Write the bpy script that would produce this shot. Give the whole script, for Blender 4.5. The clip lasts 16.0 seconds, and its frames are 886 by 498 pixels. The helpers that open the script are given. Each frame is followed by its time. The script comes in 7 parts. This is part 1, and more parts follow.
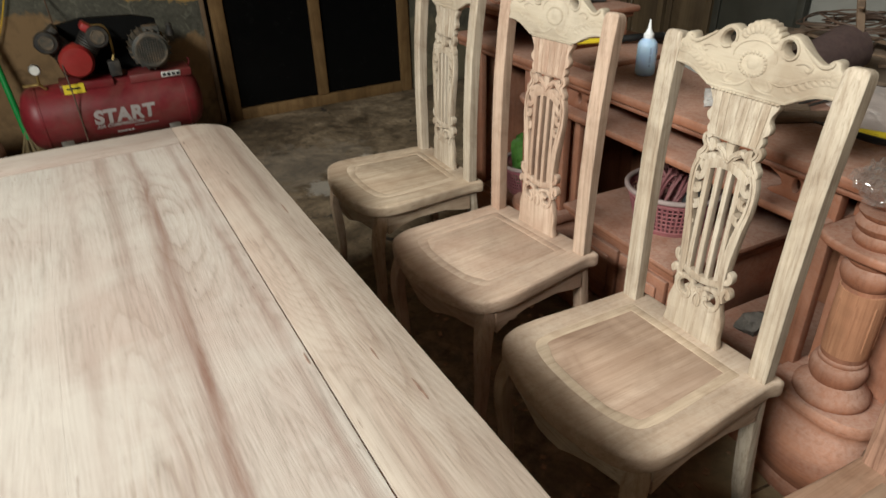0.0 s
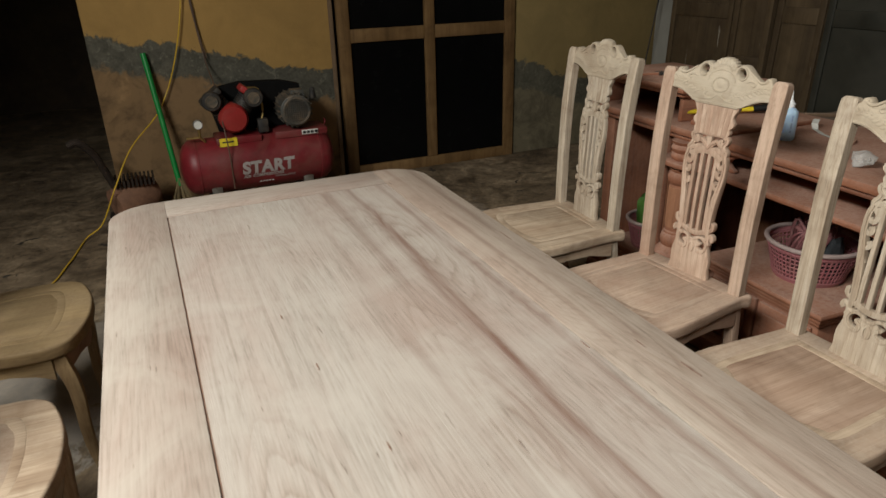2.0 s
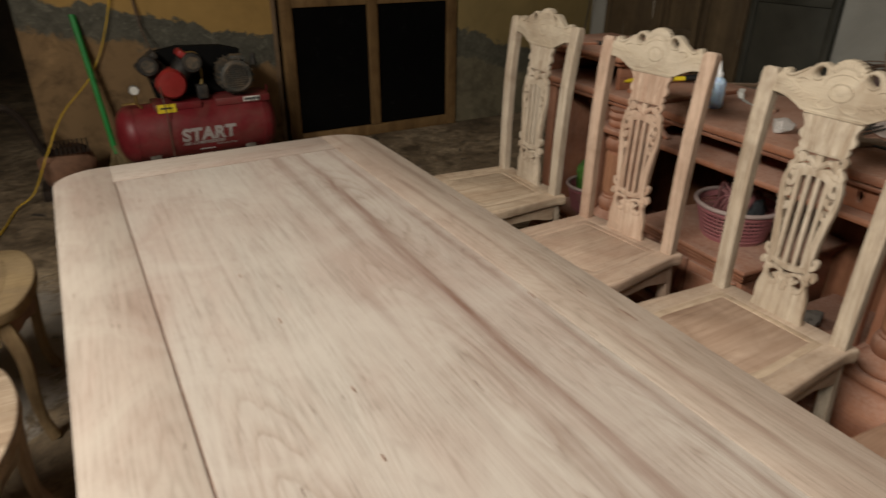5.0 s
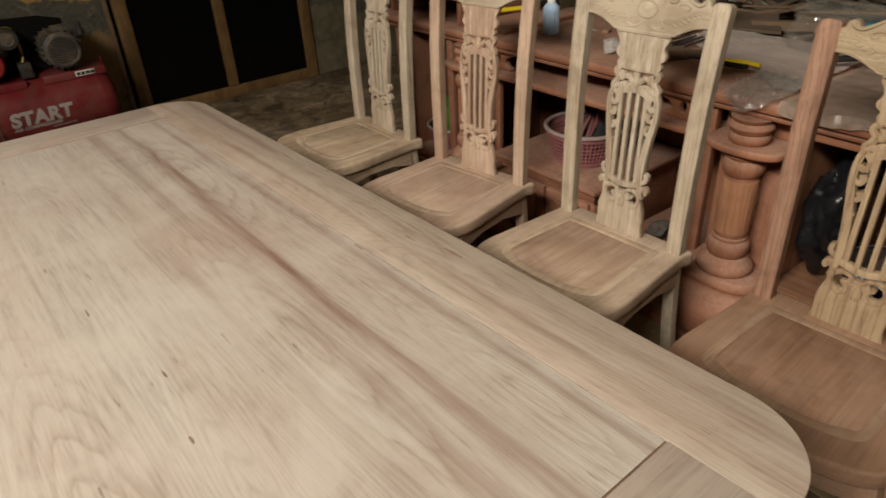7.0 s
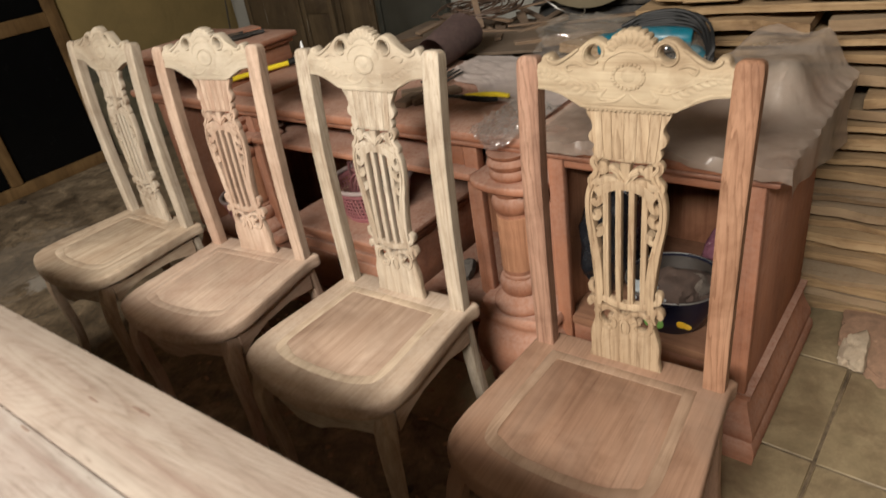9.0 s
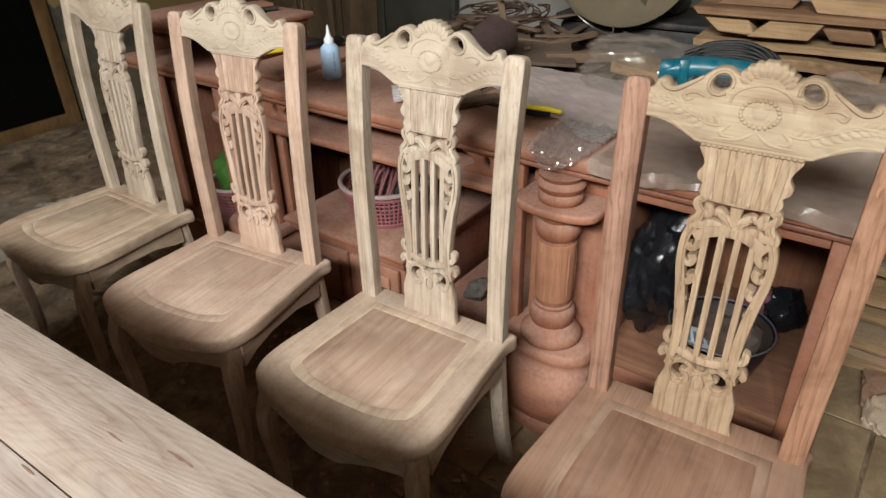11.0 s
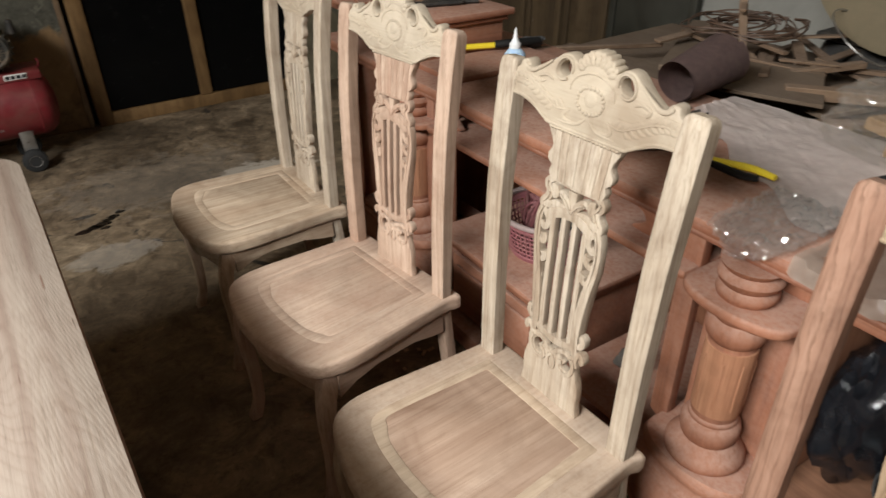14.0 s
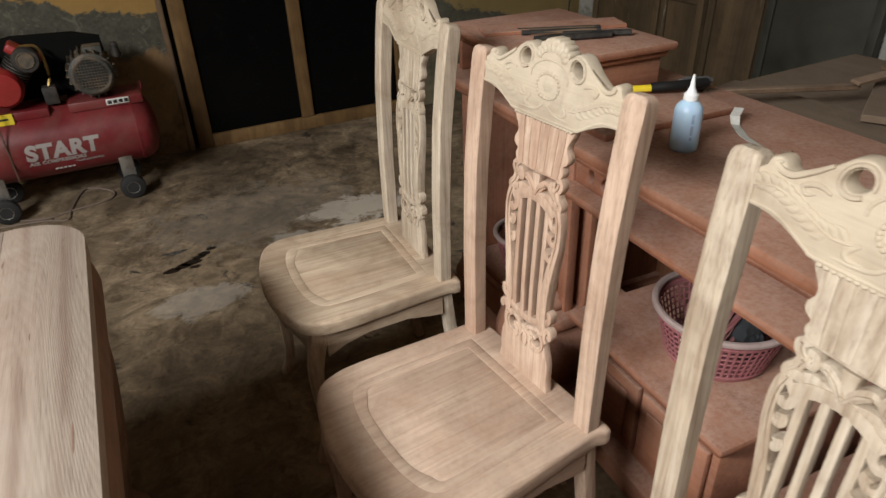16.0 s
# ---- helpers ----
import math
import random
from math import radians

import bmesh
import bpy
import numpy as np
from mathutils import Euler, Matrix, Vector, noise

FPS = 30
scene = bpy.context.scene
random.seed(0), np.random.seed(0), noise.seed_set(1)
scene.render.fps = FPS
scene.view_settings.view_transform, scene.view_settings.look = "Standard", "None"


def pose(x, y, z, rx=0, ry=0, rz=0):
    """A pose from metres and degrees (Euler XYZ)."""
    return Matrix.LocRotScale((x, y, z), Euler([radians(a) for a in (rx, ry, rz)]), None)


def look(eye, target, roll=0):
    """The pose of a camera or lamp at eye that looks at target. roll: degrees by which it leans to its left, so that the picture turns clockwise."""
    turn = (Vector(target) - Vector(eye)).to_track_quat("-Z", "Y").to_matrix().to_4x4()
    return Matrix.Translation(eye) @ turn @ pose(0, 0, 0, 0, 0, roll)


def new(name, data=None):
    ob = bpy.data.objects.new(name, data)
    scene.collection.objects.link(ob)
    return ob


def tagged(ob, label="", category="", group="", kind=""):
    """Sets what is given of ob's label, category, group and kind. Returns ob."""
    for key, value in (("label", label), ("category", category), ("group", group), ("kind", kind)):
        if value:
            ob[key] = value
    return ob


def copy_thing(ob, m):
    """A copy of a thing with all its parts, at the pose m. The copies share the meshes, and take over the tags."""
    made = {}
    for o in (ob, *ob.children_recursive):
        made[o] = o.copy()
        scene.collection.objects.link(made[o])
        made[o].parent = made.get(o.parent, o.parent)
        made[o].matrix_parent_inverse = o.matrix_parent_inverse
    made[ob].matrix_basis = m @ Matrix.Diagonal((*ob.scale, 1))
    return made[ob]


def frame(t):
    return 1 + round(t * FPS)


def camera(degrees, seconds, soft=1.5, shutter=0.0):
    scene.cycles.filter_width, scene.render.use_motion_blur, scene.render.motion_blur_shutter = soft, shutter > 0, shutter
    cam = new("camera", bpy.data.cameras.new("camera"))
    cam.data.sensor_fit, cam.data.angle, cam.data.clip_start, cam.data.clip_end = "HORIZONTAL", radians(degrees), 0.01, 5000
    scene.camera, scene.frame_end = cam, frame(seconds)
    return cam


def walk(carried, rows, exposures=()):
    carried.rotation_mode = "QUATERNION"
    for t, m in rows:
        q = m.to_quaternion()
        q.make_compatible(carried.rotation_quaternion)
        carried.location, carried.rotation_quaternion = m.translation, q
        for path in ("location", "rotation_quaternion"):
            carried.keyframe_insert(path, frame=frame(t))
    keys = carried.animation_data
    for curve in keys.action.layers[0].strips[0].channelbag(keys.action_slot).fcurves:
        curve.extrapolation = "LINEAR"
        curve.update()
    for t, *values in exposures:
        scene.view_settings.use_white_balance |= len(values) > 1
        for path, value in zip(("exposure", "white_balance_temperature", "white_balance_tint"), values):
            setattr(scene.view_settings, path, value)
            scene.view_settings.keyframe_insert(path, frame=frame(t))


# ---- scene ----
cam = camera(68.07, 16.0, shutter=0.4)
PATH = [
    (0, (0.037, 0.503, 1.379), (0.861, 2.034, 0.39), -1.9),
    (0.5, (-0.027, 0.426, 1.407), (0.765, 2.036, 0.522), -3.6),
    (1, (-0.141, 0.391, 1.412), (0.59, 2.066, 0.6), -1.2),
    (1.5, (-0.301, 0.441, 1.404), (0.457, 2.129, 0.646), -1.0),
    (2, (-0.413, 0.447, 1.404), (0.331, 2.123, 0.605), -1.3),
    (2.5, (-0.441, 0.446, 1.394), (0.292, 2.116, 0.573), 1.7),
    (3, (-0.481, 0.464, 1.392), (0.151, 2.161, 0.542), 2.3),
    (3.5, (-0.52, 0.458, 1.389), (-0.054, 2.205, 0.534), 3.5),
    (4, (-0.532, 0.449, 1.4), (-0.126, 2.211, 0.544), 3.1),
    (4.5, (-0.507, 0.429, 1.4), (0.143, 2.114, 0.54), 2.6),
    (5, (-0.464, 0.398, 1.407), (0.421, 1.961, 0.527), 0.4),
    (5.2, (-0.432, 0.405, 1.378), (0.521, 1.923, 0.491), 0.6),
    (7.3, (-0.272, 0.326, 1.399), (0.85, 1.619, 0.364), -5.1),
    (7.5, (-0.217, 0.326, 1.401), (0.968, 1.573, 0.38), -6.4),
    (8, (-0.088, 0.276, 1.408), (1.157, 1.468, 0.393), -8.1),
    (8.5, (-0.002, 0.254, 1.398), (1.261, 1.415, 0.369), -9.0),
    (9, (0.045, 0.249, 1.406), (1.377, 1.367, 0.418), -9.7),
    (9.2, (0.072, 0.262, 1.416), (1.421, 1.382, 0.453), -10.0),
    (11.3, (0.042, 0.538, 1.39), (1.453, 1.535, 0.383), 0.0),
    (11.5, (0.066, 0.502, 1.4), (1.41, 1.601, 0.406), -1.3),
    (12, (0.167, 0.466, 1.421), (1.494, 1.626, 0.476), -3.4),
    (12.5, (0.257, 0.425, 1.422), (1.513, 1.656, 0.469), -5.4),
    (13, (0.31, 0.452, 1.42), (1.42, 1.799, 0.442), -7.7),
    (13.5, (0.32, 0.552, 1.415), (1.426, 1.874, 0.401), -2.2),
    (14, (0.367, 0.61, 1.398), (1.34, 2.015, 0.36), -0.7),
    (14.5, (0.482, 0.642, 1.402), (1.25, 2.188, 0.393), -3.2),
    (15, (0.532, 0.721, 1.4), (1.203, 2.342, 0.438), -4.2),
    (15.5, (0.516, 0.853, 1.392), (1.206, 2.457, 0.417), -1.7),
    (16, (0.499, 1.01, 1.384), (1.25, 2.563, 0.372), -2.3),
]
EXPOSURES = [(0, -0.1, 6250, 4), (0.5, -0.12, 6250, 4), (1.5, -0.47, 6350, 5), (2.5, -0.6, 6450, 8), (4.0, -0.65, 6650, 10), (5.0, -0.74, 6900, 10), (7.5, -0.68, 7250, 10), (8.0, -0.24, 6950, 10), (8.5, -0.06, 6800, 10),
             (9.0, -0.03, 6700, 10), (11.5, -0.06, 6130, 9), (13.0, 0.0, 6130, 9), (14.5, -0.02, 6250, 9), (16.0, -0.05, 6250, 9)]
walk(cam, [(t, look(eye, target, roll)) for t, eye, target, roll in PATH], EXPOSURES)

# ---- world, lamps ----
world = bpy.data.worlds.new("world")
scene.world = world
world.use_nodes = True
world.node_tree.nodes["Background"].inputs[0].default_value = (0.75, 0.85, 1.0, 1)
world.node_tree.nodes["Background"].inputs[1].default_value = 0.02


def area_lamp(name, eye, target, power, sx, sy, colour):
    data = bpy.data.lights.new(name, "AREA")
    data.shape, data.size, data.size_y, data.energy, data.color = "RECTANGLE", sx, sy, power, colour
    ob = new(name, data)
    ob.matrix_world = look(eye, target)
    return ob


lamp = area_lamp("tube_light", (-2.35, 0.58, 3.05), (0.5, 1.0, 0.3), 222, 2.3, 0.45, (1.0, 0.955, 0.89))
lamp.data.spread = radians(140)
# ---- materials ----
def mat_base(name):
    m = bpy.data.materials.new(name)
    m.use_nodes = True
    n = m.node_tree
    return m, n, n.nodes["Principled BSDF"]


def nd(n, kind, **kw):
    node = n.nodes.new(kind)
    for k, v in kw.items():
        node.inputs[k.replace("_", " ")].default_value = v
    return node


def ramp(n, fac, stops):
    r = n.nodes.new("ShaderNodeValToRGB")
    while len(r.color_ramp.elements) < len(stops):
        r.color_ramp.elements.new(0.5)
    for e, (p, c) in zip(r.color_ramp.elements, stops):
        e.position, e.color = p, (*c, 1) if len(c) == 3 else c
    n.links.new(fac, r.inputs[0])
    return r.outputs[0]


def mix(n, fac, a, b, blend="MIX"):
    x = n.nodes.new("ShaderNodeMix")
    x.data_type, x.blend_type = "RGBA", blend
    for sock, v in ((x.inputs[0], fac), (x.inputs[6], a), (x.inputs[7], b)):
        if isinstance(v, (int, float)):
            sock.default_value = v
        elif isinstance(v, tuple):
            sock.default_value = (*v, 1)
        else:
            n.links.new(v, sock)
    return x.outputs[2]


def coords(n, scale=(1, 1, 1), shift=True):
    """Object coordinates, scaled, set off by a random amount for each object."""
    t = n.nodes.new("ShaderNodeTexCoord")
    m = n.nodes.new("ShaderNodeMapping")
    m.inputs["Scale"].default_value = scale
    n.links.new(t.outputs["Object"], m.inputs["Vector"])
    if shift:
        info = n.nodes.new("ShaderNodeObjectInfo")
        mul = n.nodes.new("ShaderNodeMath")
        mul.operation, mul.inputs[1].default_value = "MULTIPLY", 7.3
        n.links.new(info.outputs["Random"], mul.inputs[0])
        comb = n.nodes.new("ShaderNodeCombineXYZ")
        for k in range(3):
            n.links.new(mul.outputs[0], comb.inputs[k])
        n.links.new(comb.outputs[0], m.inputs["Location"])
    return m.outputs[0]


def tex_noise(n, vec, scale, detail=4.0, rough=0.55, distort=0.0):
    x = nd(n, "ShaderNodeTexNoise", Scale=scale, Detail=detail, Roughness=rough, Distortion=distort)
    n.links.new(vec, x.inputs["Vector"])
    return x.outputs["Fac"]


def bump(n, b, height, strength, distance, prev=None):
    x = n.nodes.new("ShaderNodeBump")
    x.inputs["Strength"].default_value, x.inputs["Distance"].default_value = strength, distance
    n.links.new(height, x.inputs["Height"])
    if prev is not None:
        n.links.new(prev, x.inputs["Normal"])
    n.links.new(x.outputs[0], b.inputs["Normal"])
    return x.outputs[0]


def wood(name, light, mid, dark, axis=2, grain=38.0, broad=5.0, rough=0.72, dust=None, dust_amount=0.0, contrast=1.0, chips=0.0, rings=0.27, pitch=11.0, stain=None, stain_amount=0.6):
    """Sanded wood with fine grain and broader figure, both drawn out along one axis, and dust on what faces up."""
    m, n, b = mat_base(name)
    st = [1.0, 1.0, 1.0]
    st[axis] = 0.045
    fine = tex_noise(n, coords(n, tuple(st)), grain * 1.7, 6.0, 0.65, 0.5)
    st2 = [1.0, 1.0, 1.0]
    st2[axis] = 0.13
    big = tex_noise(n, coords(n, tuple(st2)), broad, 4.0, 0.6, 1.2)
    st[axis] = 0.02
    pores = tex_noise(n, coords(n, tuple(st)), grain * 6.0, 4.0, 0.7, 0.15)
    # growth rings, cut along the grain
    ring = n.nodes.new("ShaderNodeTexWave")
    ring.wave_type, ring.rings_direction, ring.wave_profile = "RINGS", "XYZ"[axis], "SAW"
    for k, v in (("Scale", pitch), ("Distortion", 7.0), ("Detail", 3.0), ("Detail Scale", 1.6)):
        ring.inputs[k].default_value = v
    st3 = [1.0, 1.0, 1.0]
    st3[axis] = 0.1
    n.links.new(coords(n, tuple(st3)), ring.inputs["Vector"])
    base = ramp(n, big, [(0.25, dark), (0.46, mid), (0.70, light)])
    col = mix(n, min(1.0, 0.38 * contrast), base, ramp(n, fine, [(0.32, (0.62, 0.56, 0.52)), (0.6, (1, 1, 1))]), "MULTIPLY")
    col = mix(n, min(1.0, rings * contrast), col, ramp(n, ring.outputs["Fac"], [(0.0, (0.5, 0.42, 0.36) if rings > 0.4 else (0.72, 0.66, 0.6)), (0.35, (1, 1, 1)), (1.0, (0.97, 0.95, 0.93))]), "MULTIPLY")
    col = mix(n, min(1.0, 0.4 * contrast), col, ramp(n, pores, [(0.34, (0.55, 0.48, 0.43)), (0.46, (0.94, 0.93, 0.92)), (0.6, (1.06, 1.06, 1.06))]), "MULTIPLY")
    sand = tex_noise(n, coords(n), 8.0, 5.0, 0.62, 0.7)
    col = mix(n, 0.75, col, ramp(n, sand, [(0.3, (0.68, 0.62, 0.57)), (0.48, (0.98, 0.97, 0.96)), (0.66, (1.16, 1.16, 1.15))]), "MULTIPLY")
    if stain:
        st2[axis] = 0.45
        blot = tex_noise(n, coords(n, tuple(st2)), 6.5, 5.0, 0.6, 0.8)
        col = mix(n, ramp(n, blot, [(0.44, (0,) * 3), (0.66, (stain_amount,) * 3)]), col, stain)
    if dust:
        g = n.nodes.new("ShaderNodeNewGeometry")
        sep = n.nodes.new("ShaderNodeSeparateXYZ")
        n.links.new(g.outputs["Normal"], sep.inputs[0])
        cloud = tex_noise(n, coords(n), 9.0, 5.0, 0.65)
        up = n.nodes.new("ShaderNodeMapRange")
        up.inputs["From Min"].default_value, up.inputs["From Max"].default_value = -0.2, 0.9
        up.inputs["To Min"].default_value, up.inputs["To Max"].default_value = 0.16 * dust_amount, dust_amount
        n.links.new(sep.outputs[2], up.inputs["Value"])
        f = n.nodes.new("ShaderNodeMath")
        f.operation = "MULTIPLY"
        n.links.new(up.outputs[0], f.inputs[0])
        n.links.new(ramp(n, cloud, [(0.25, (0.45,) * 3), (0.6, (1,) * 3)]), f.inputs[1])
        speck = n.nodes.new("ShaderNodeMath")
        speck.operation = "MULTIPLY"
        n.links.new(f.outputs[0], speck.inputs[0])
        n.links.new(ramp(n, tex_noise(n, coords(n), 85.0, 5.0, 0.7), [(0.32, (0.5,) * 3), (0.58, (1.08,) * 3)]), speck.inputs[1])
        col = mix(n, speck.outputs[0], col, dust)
    n.links.new(col, b.inputs["Base Color"])
    b.inputs["Roughness"].default_value = rough
    b.inputs["Specular IOR Level"].default_value = 0.25
    nrm = bump(n, b, fine, 0.25, 0.002)
    nrm = bump(n, b, pores, 0.2, 0.001, nrm)
    if chips:
        bump(n, b, tex_noise(n, coords(n), 42.0, 4.0, 0.55, 0.4), chips, 0.004, nrm)
    return m


def plain(name, colour, rough=0.6, metal=0.0, vary=0.2, scale=12.0, bumpy=0.0, spec=0.5, dirt=None, dirt_amount=0.5):
    """A painted, moulded or cast surface with blotches at two scales, and dirt if any."""
    m, n, b = mat_base(name)
    v = coords(n)
    a = tex_noise(n, v, scale, 5.0, 0.6)
    f = tex_noise(n, v, scale * 7, 4.0, 0.6)
    lo = tuple(c * (1 - vary) for c in colour)
    hi = tuple(min(1, c * (1 + vary)) for c in colour)
    col = ramp(n, a, [(0.3, lo), (0.7, hi)])
    col = mix(n, 0.35 * min(1, vary * 4), col, ramp(n, f, [(0.3, (0.6,) * 3), (0.6, (1,) * 3)]), "MULTIPLY")
    if dirt:
        d = tex_noise(n, v, scale * 0.6, 6.0, 0.7, 0.4)
        col = mix(n, ramp(n, d, [(0.45, (0,) * 3), (0.75, (dirt_amount,) * 3)]), col, dirt)
    n.links.new(col, b.inputs["Base Color"])
    n.links.new(ramp(n, a, [(0.3, (max(0.02, rough - 0.12),) * 3), (0.7, (min(1, rough + 0.1),) * 3)]), b.inputs["Roughness"])
    b.inputs["Metallic"].default_value = metal
    b.inputs["Specular IOR Level"].default_value = spec
    if bumpy:
        bump(n, b, f, bumpy, 0.004)
    return m


def film(name, colour, alpha, rough=0.12, crinkle=0.8, shine=0.07):
    """Thin clear or dusty plastic film."""
    m, n, b = mat_base(name)
    v = coords(n)
    f = tex_noise(n, v, 14.0, 5.0, 0.6, 1.0)
    milk = nd(n, "ShaderNodeBsdfDiffuse", Color=(*colour, 1))
    gloss = nd(n, "ShaderNodeBsdfGlossy", Color=(1, 1, 1, 1), Roughness=rough)
    clear = n.nodes.new("ShaderNodeBsdfTransparent")
    body, whole = n.nodes.new("ShaderNodeMixShader"), n.nodes.new("ShaderNodeMixShader")
    n.links.new(ramp(n, tex_noise(n, v, 5.0, 5.0, 0.6), [(0.3, (alpha * 0.6,) * 3), (0.7, (min(1, alpha * 1.3),) * 3)]), body.inputs[0])
    n.links.new(clear.outputs[0], body.inputs[1])
    n.links.new(milk.outputs[0], body.inputs[2])
    whole.inputs[0].default_value = shine
    n.links.new(body.outputs[0], whole.inputs[1])
    n.links.new(gloss.outputs[0], whole.inputs[2])
    nrm = bump(n, gloss, f, crinkle, 0.01)
    n.links.new(nrm, milk.inputs["Normal"])
    n.nodes.remove(b)
    n.links.new(whole.outputs[0], n.nodes["Material Output"].inputs["Surface"])
    return m


PALE = dict(light=(0.535, 0.475, 0.39), mid=(0.47, 0.402, 0.317), dark=(0.345, 0.265, 0.19))
PINK = dict(light=(0.57, 0.435, 0.34), mid=(0.49, 0.355, 0.27), dark=(0.37, 0.25, 0.18))
RED = dict(light=(0.43, 0.275, 0.20), mid=(0.34, 0.198, 0.138), dark=(0.20, 0.10, 0.065))
BROWN = dict(light=(0.36, 0.23, 0.16), mid=(0.285, 0.172, 0.115), dark=(0.19, 0.107, 0.07))
SAWDUST = (0.55, 0.465, 0.375)
pale_z, pale_x = (wood("pale_wood_" + "xyz"[k], axis=k, contrast=1.5, rough=0.8, chips=0.16, rings=0.36, pitch=17.0, **PALE) for k in (2, 0))
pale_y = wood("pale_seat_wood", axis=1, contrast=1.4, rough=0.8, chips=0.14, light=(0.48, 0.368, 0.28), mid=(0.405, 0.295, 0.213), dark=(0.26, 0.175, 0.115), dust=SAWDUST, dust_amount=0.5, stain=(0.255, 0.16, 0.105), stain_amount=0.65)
# front legs: raw wood made browner, the shade under the seat in its colour
leg_z = wood("shaded_raw_leg_wood", axis=2, contrast=1.4, rough=0.8, chips=0.14, light=(0.50, 0.40, 0.30), mid=(0.42, 0.32, 0.23), dark=(0.29, 0.205, 0.14))
carved_pale = wood("carved_pale_wood", light=(0.505, 0.443, 0.355), mid=(0.45, 0.385, 0.297), dark=(0.355, 0.285, 0.207), axis=0, grain=34, broad=7, contrast=0.4, rough=0.8, chips=0.22, rings=0.05)
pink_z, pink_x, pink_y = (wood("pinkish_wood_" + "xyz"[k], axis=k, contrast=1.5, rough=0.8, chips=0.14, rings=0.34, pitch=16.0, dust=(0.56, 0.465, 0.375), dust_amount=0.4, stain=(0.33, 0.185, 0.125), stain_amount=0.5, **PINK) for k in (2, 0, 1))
TAN = dict(light=(0.535, 0.415, 0.325), mid=(0.46, 0.34, 0.26), dark=(0.33, 0.23, 0.168))
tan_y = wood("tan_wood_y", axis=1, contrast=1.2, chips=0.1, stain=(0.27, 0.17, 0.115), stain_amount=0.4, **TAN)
lip_y = wood("pale_lip_wood", light=(0.57, 0.47, 0.36), mid=(0.52, 0.415, 0.31), dark=(0.42, 0.32, 0.23), axis=1)
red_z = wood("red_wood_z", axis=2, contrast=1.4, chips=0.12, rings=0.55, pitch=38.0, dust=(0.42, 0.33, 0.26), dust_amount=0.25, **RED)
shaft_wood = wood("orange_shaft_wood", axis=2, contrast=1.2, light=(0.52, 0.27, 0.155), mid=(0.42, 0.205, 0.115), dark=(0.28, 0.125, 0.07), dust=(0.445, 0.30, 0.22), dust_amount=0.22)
# chair 4's back: browner grain, also dimmed for a shadow cast on it
tan_z = wood("dim_tan_grained_wood", axis=2, contrast=1.3, rings=0.5, pitch=22.0, light=(0.45, 0.355, 0.245), mid=(0.37, 0.275, 0.18), dark=(0.24, 0.16, 0.095), chips=0.12)
carved_tan = wood("dim_carved_tan_wood", light=(0.45, 0.375, 0.265), mid=(0.39, 0.31, 0.21), dark=(0.28, 0.20, 0.125), axis=0, grain=34, broad=6, contrast=1.1, rough=0.8, chips=0.25, rings=0.3, pitch=14.0)
brown_x, brown_y, brown_z = (wood("brown_wood_" + "xyz"[k], axis=k, contrast=1.0, stain=(0.30, 0.22, 0.165), stain_amount=0.35, **BROWN) for k in (0, 1, 2))
DUST = (0.445, 0.293, 0.23)
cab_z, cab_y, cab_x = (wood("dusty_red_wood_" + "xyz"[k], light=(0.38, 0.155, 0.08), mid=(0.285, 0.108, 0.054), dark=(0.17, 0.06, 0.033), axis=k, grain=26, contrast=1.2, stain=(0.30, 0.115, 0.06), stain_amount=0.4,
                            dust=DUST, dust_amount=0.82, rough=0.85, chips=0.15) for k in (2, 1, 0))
# bay woods: little or no dust, and toned down for the shade inside
cab_floor = wood("dimmed_red_boards", light=(0.30, 0.155, 0.09), mid=(0.225, 0.108, 0.062), dark=(0.135, 0.06, 0.035), axis=1, grain=26, contrast=1.1, rough=0.85, dust=(0.27, 0.175, 0.125), dust_amount=0.2)
cab_in = wood("bare_red_wood", light=(0.33, 0.16, 0.092), mid=(0.25, 0.112, 0.063), dark=(0.15, 0.062, 0.035), axis=2, grain=26, contrast=1.1, rough=0.8)
# ---- mesh helpers ----
def finish(bm, name, mat, smooth=40):
    bmesh.ops.recalc_face_normals(bm, faces=bm.faces[:])
    me = bpy.data.meshes.new(name)
    lim = math.cos(radians(smooth))
    for f in bm.faces:
        f.smooth = True
    for e in bm.edges:
        fs = e.link_faces
        e.smooth = len(fs) == 2 and fs[0].normal.dot(fs[1].normal) > lim
    bm.to_mesh(me)
    bm.free()
    for k in mat if isinstance(mat, (list, tuple)) else [mat]:
        me.materials.append(k)
    return me


def part(name, bm, mat, parent=None, label="", at=None):
    """Links a bmesh as one mesh object, under a thing or a part."""
    ob = new(name, finish(bm, name, mat))
    if parent is not None:
        ob.parent = parent
    if at is not None:
        ob.matrix_basis = at
    if label:
        ob["label"] = label
    return ob


def empty(name, m, label, category, group=""):
    ob = new(name)
    ob.empty_display_size = 0.1
    ob.matrix_basis = m
    return tagged(ob, label, category, group)


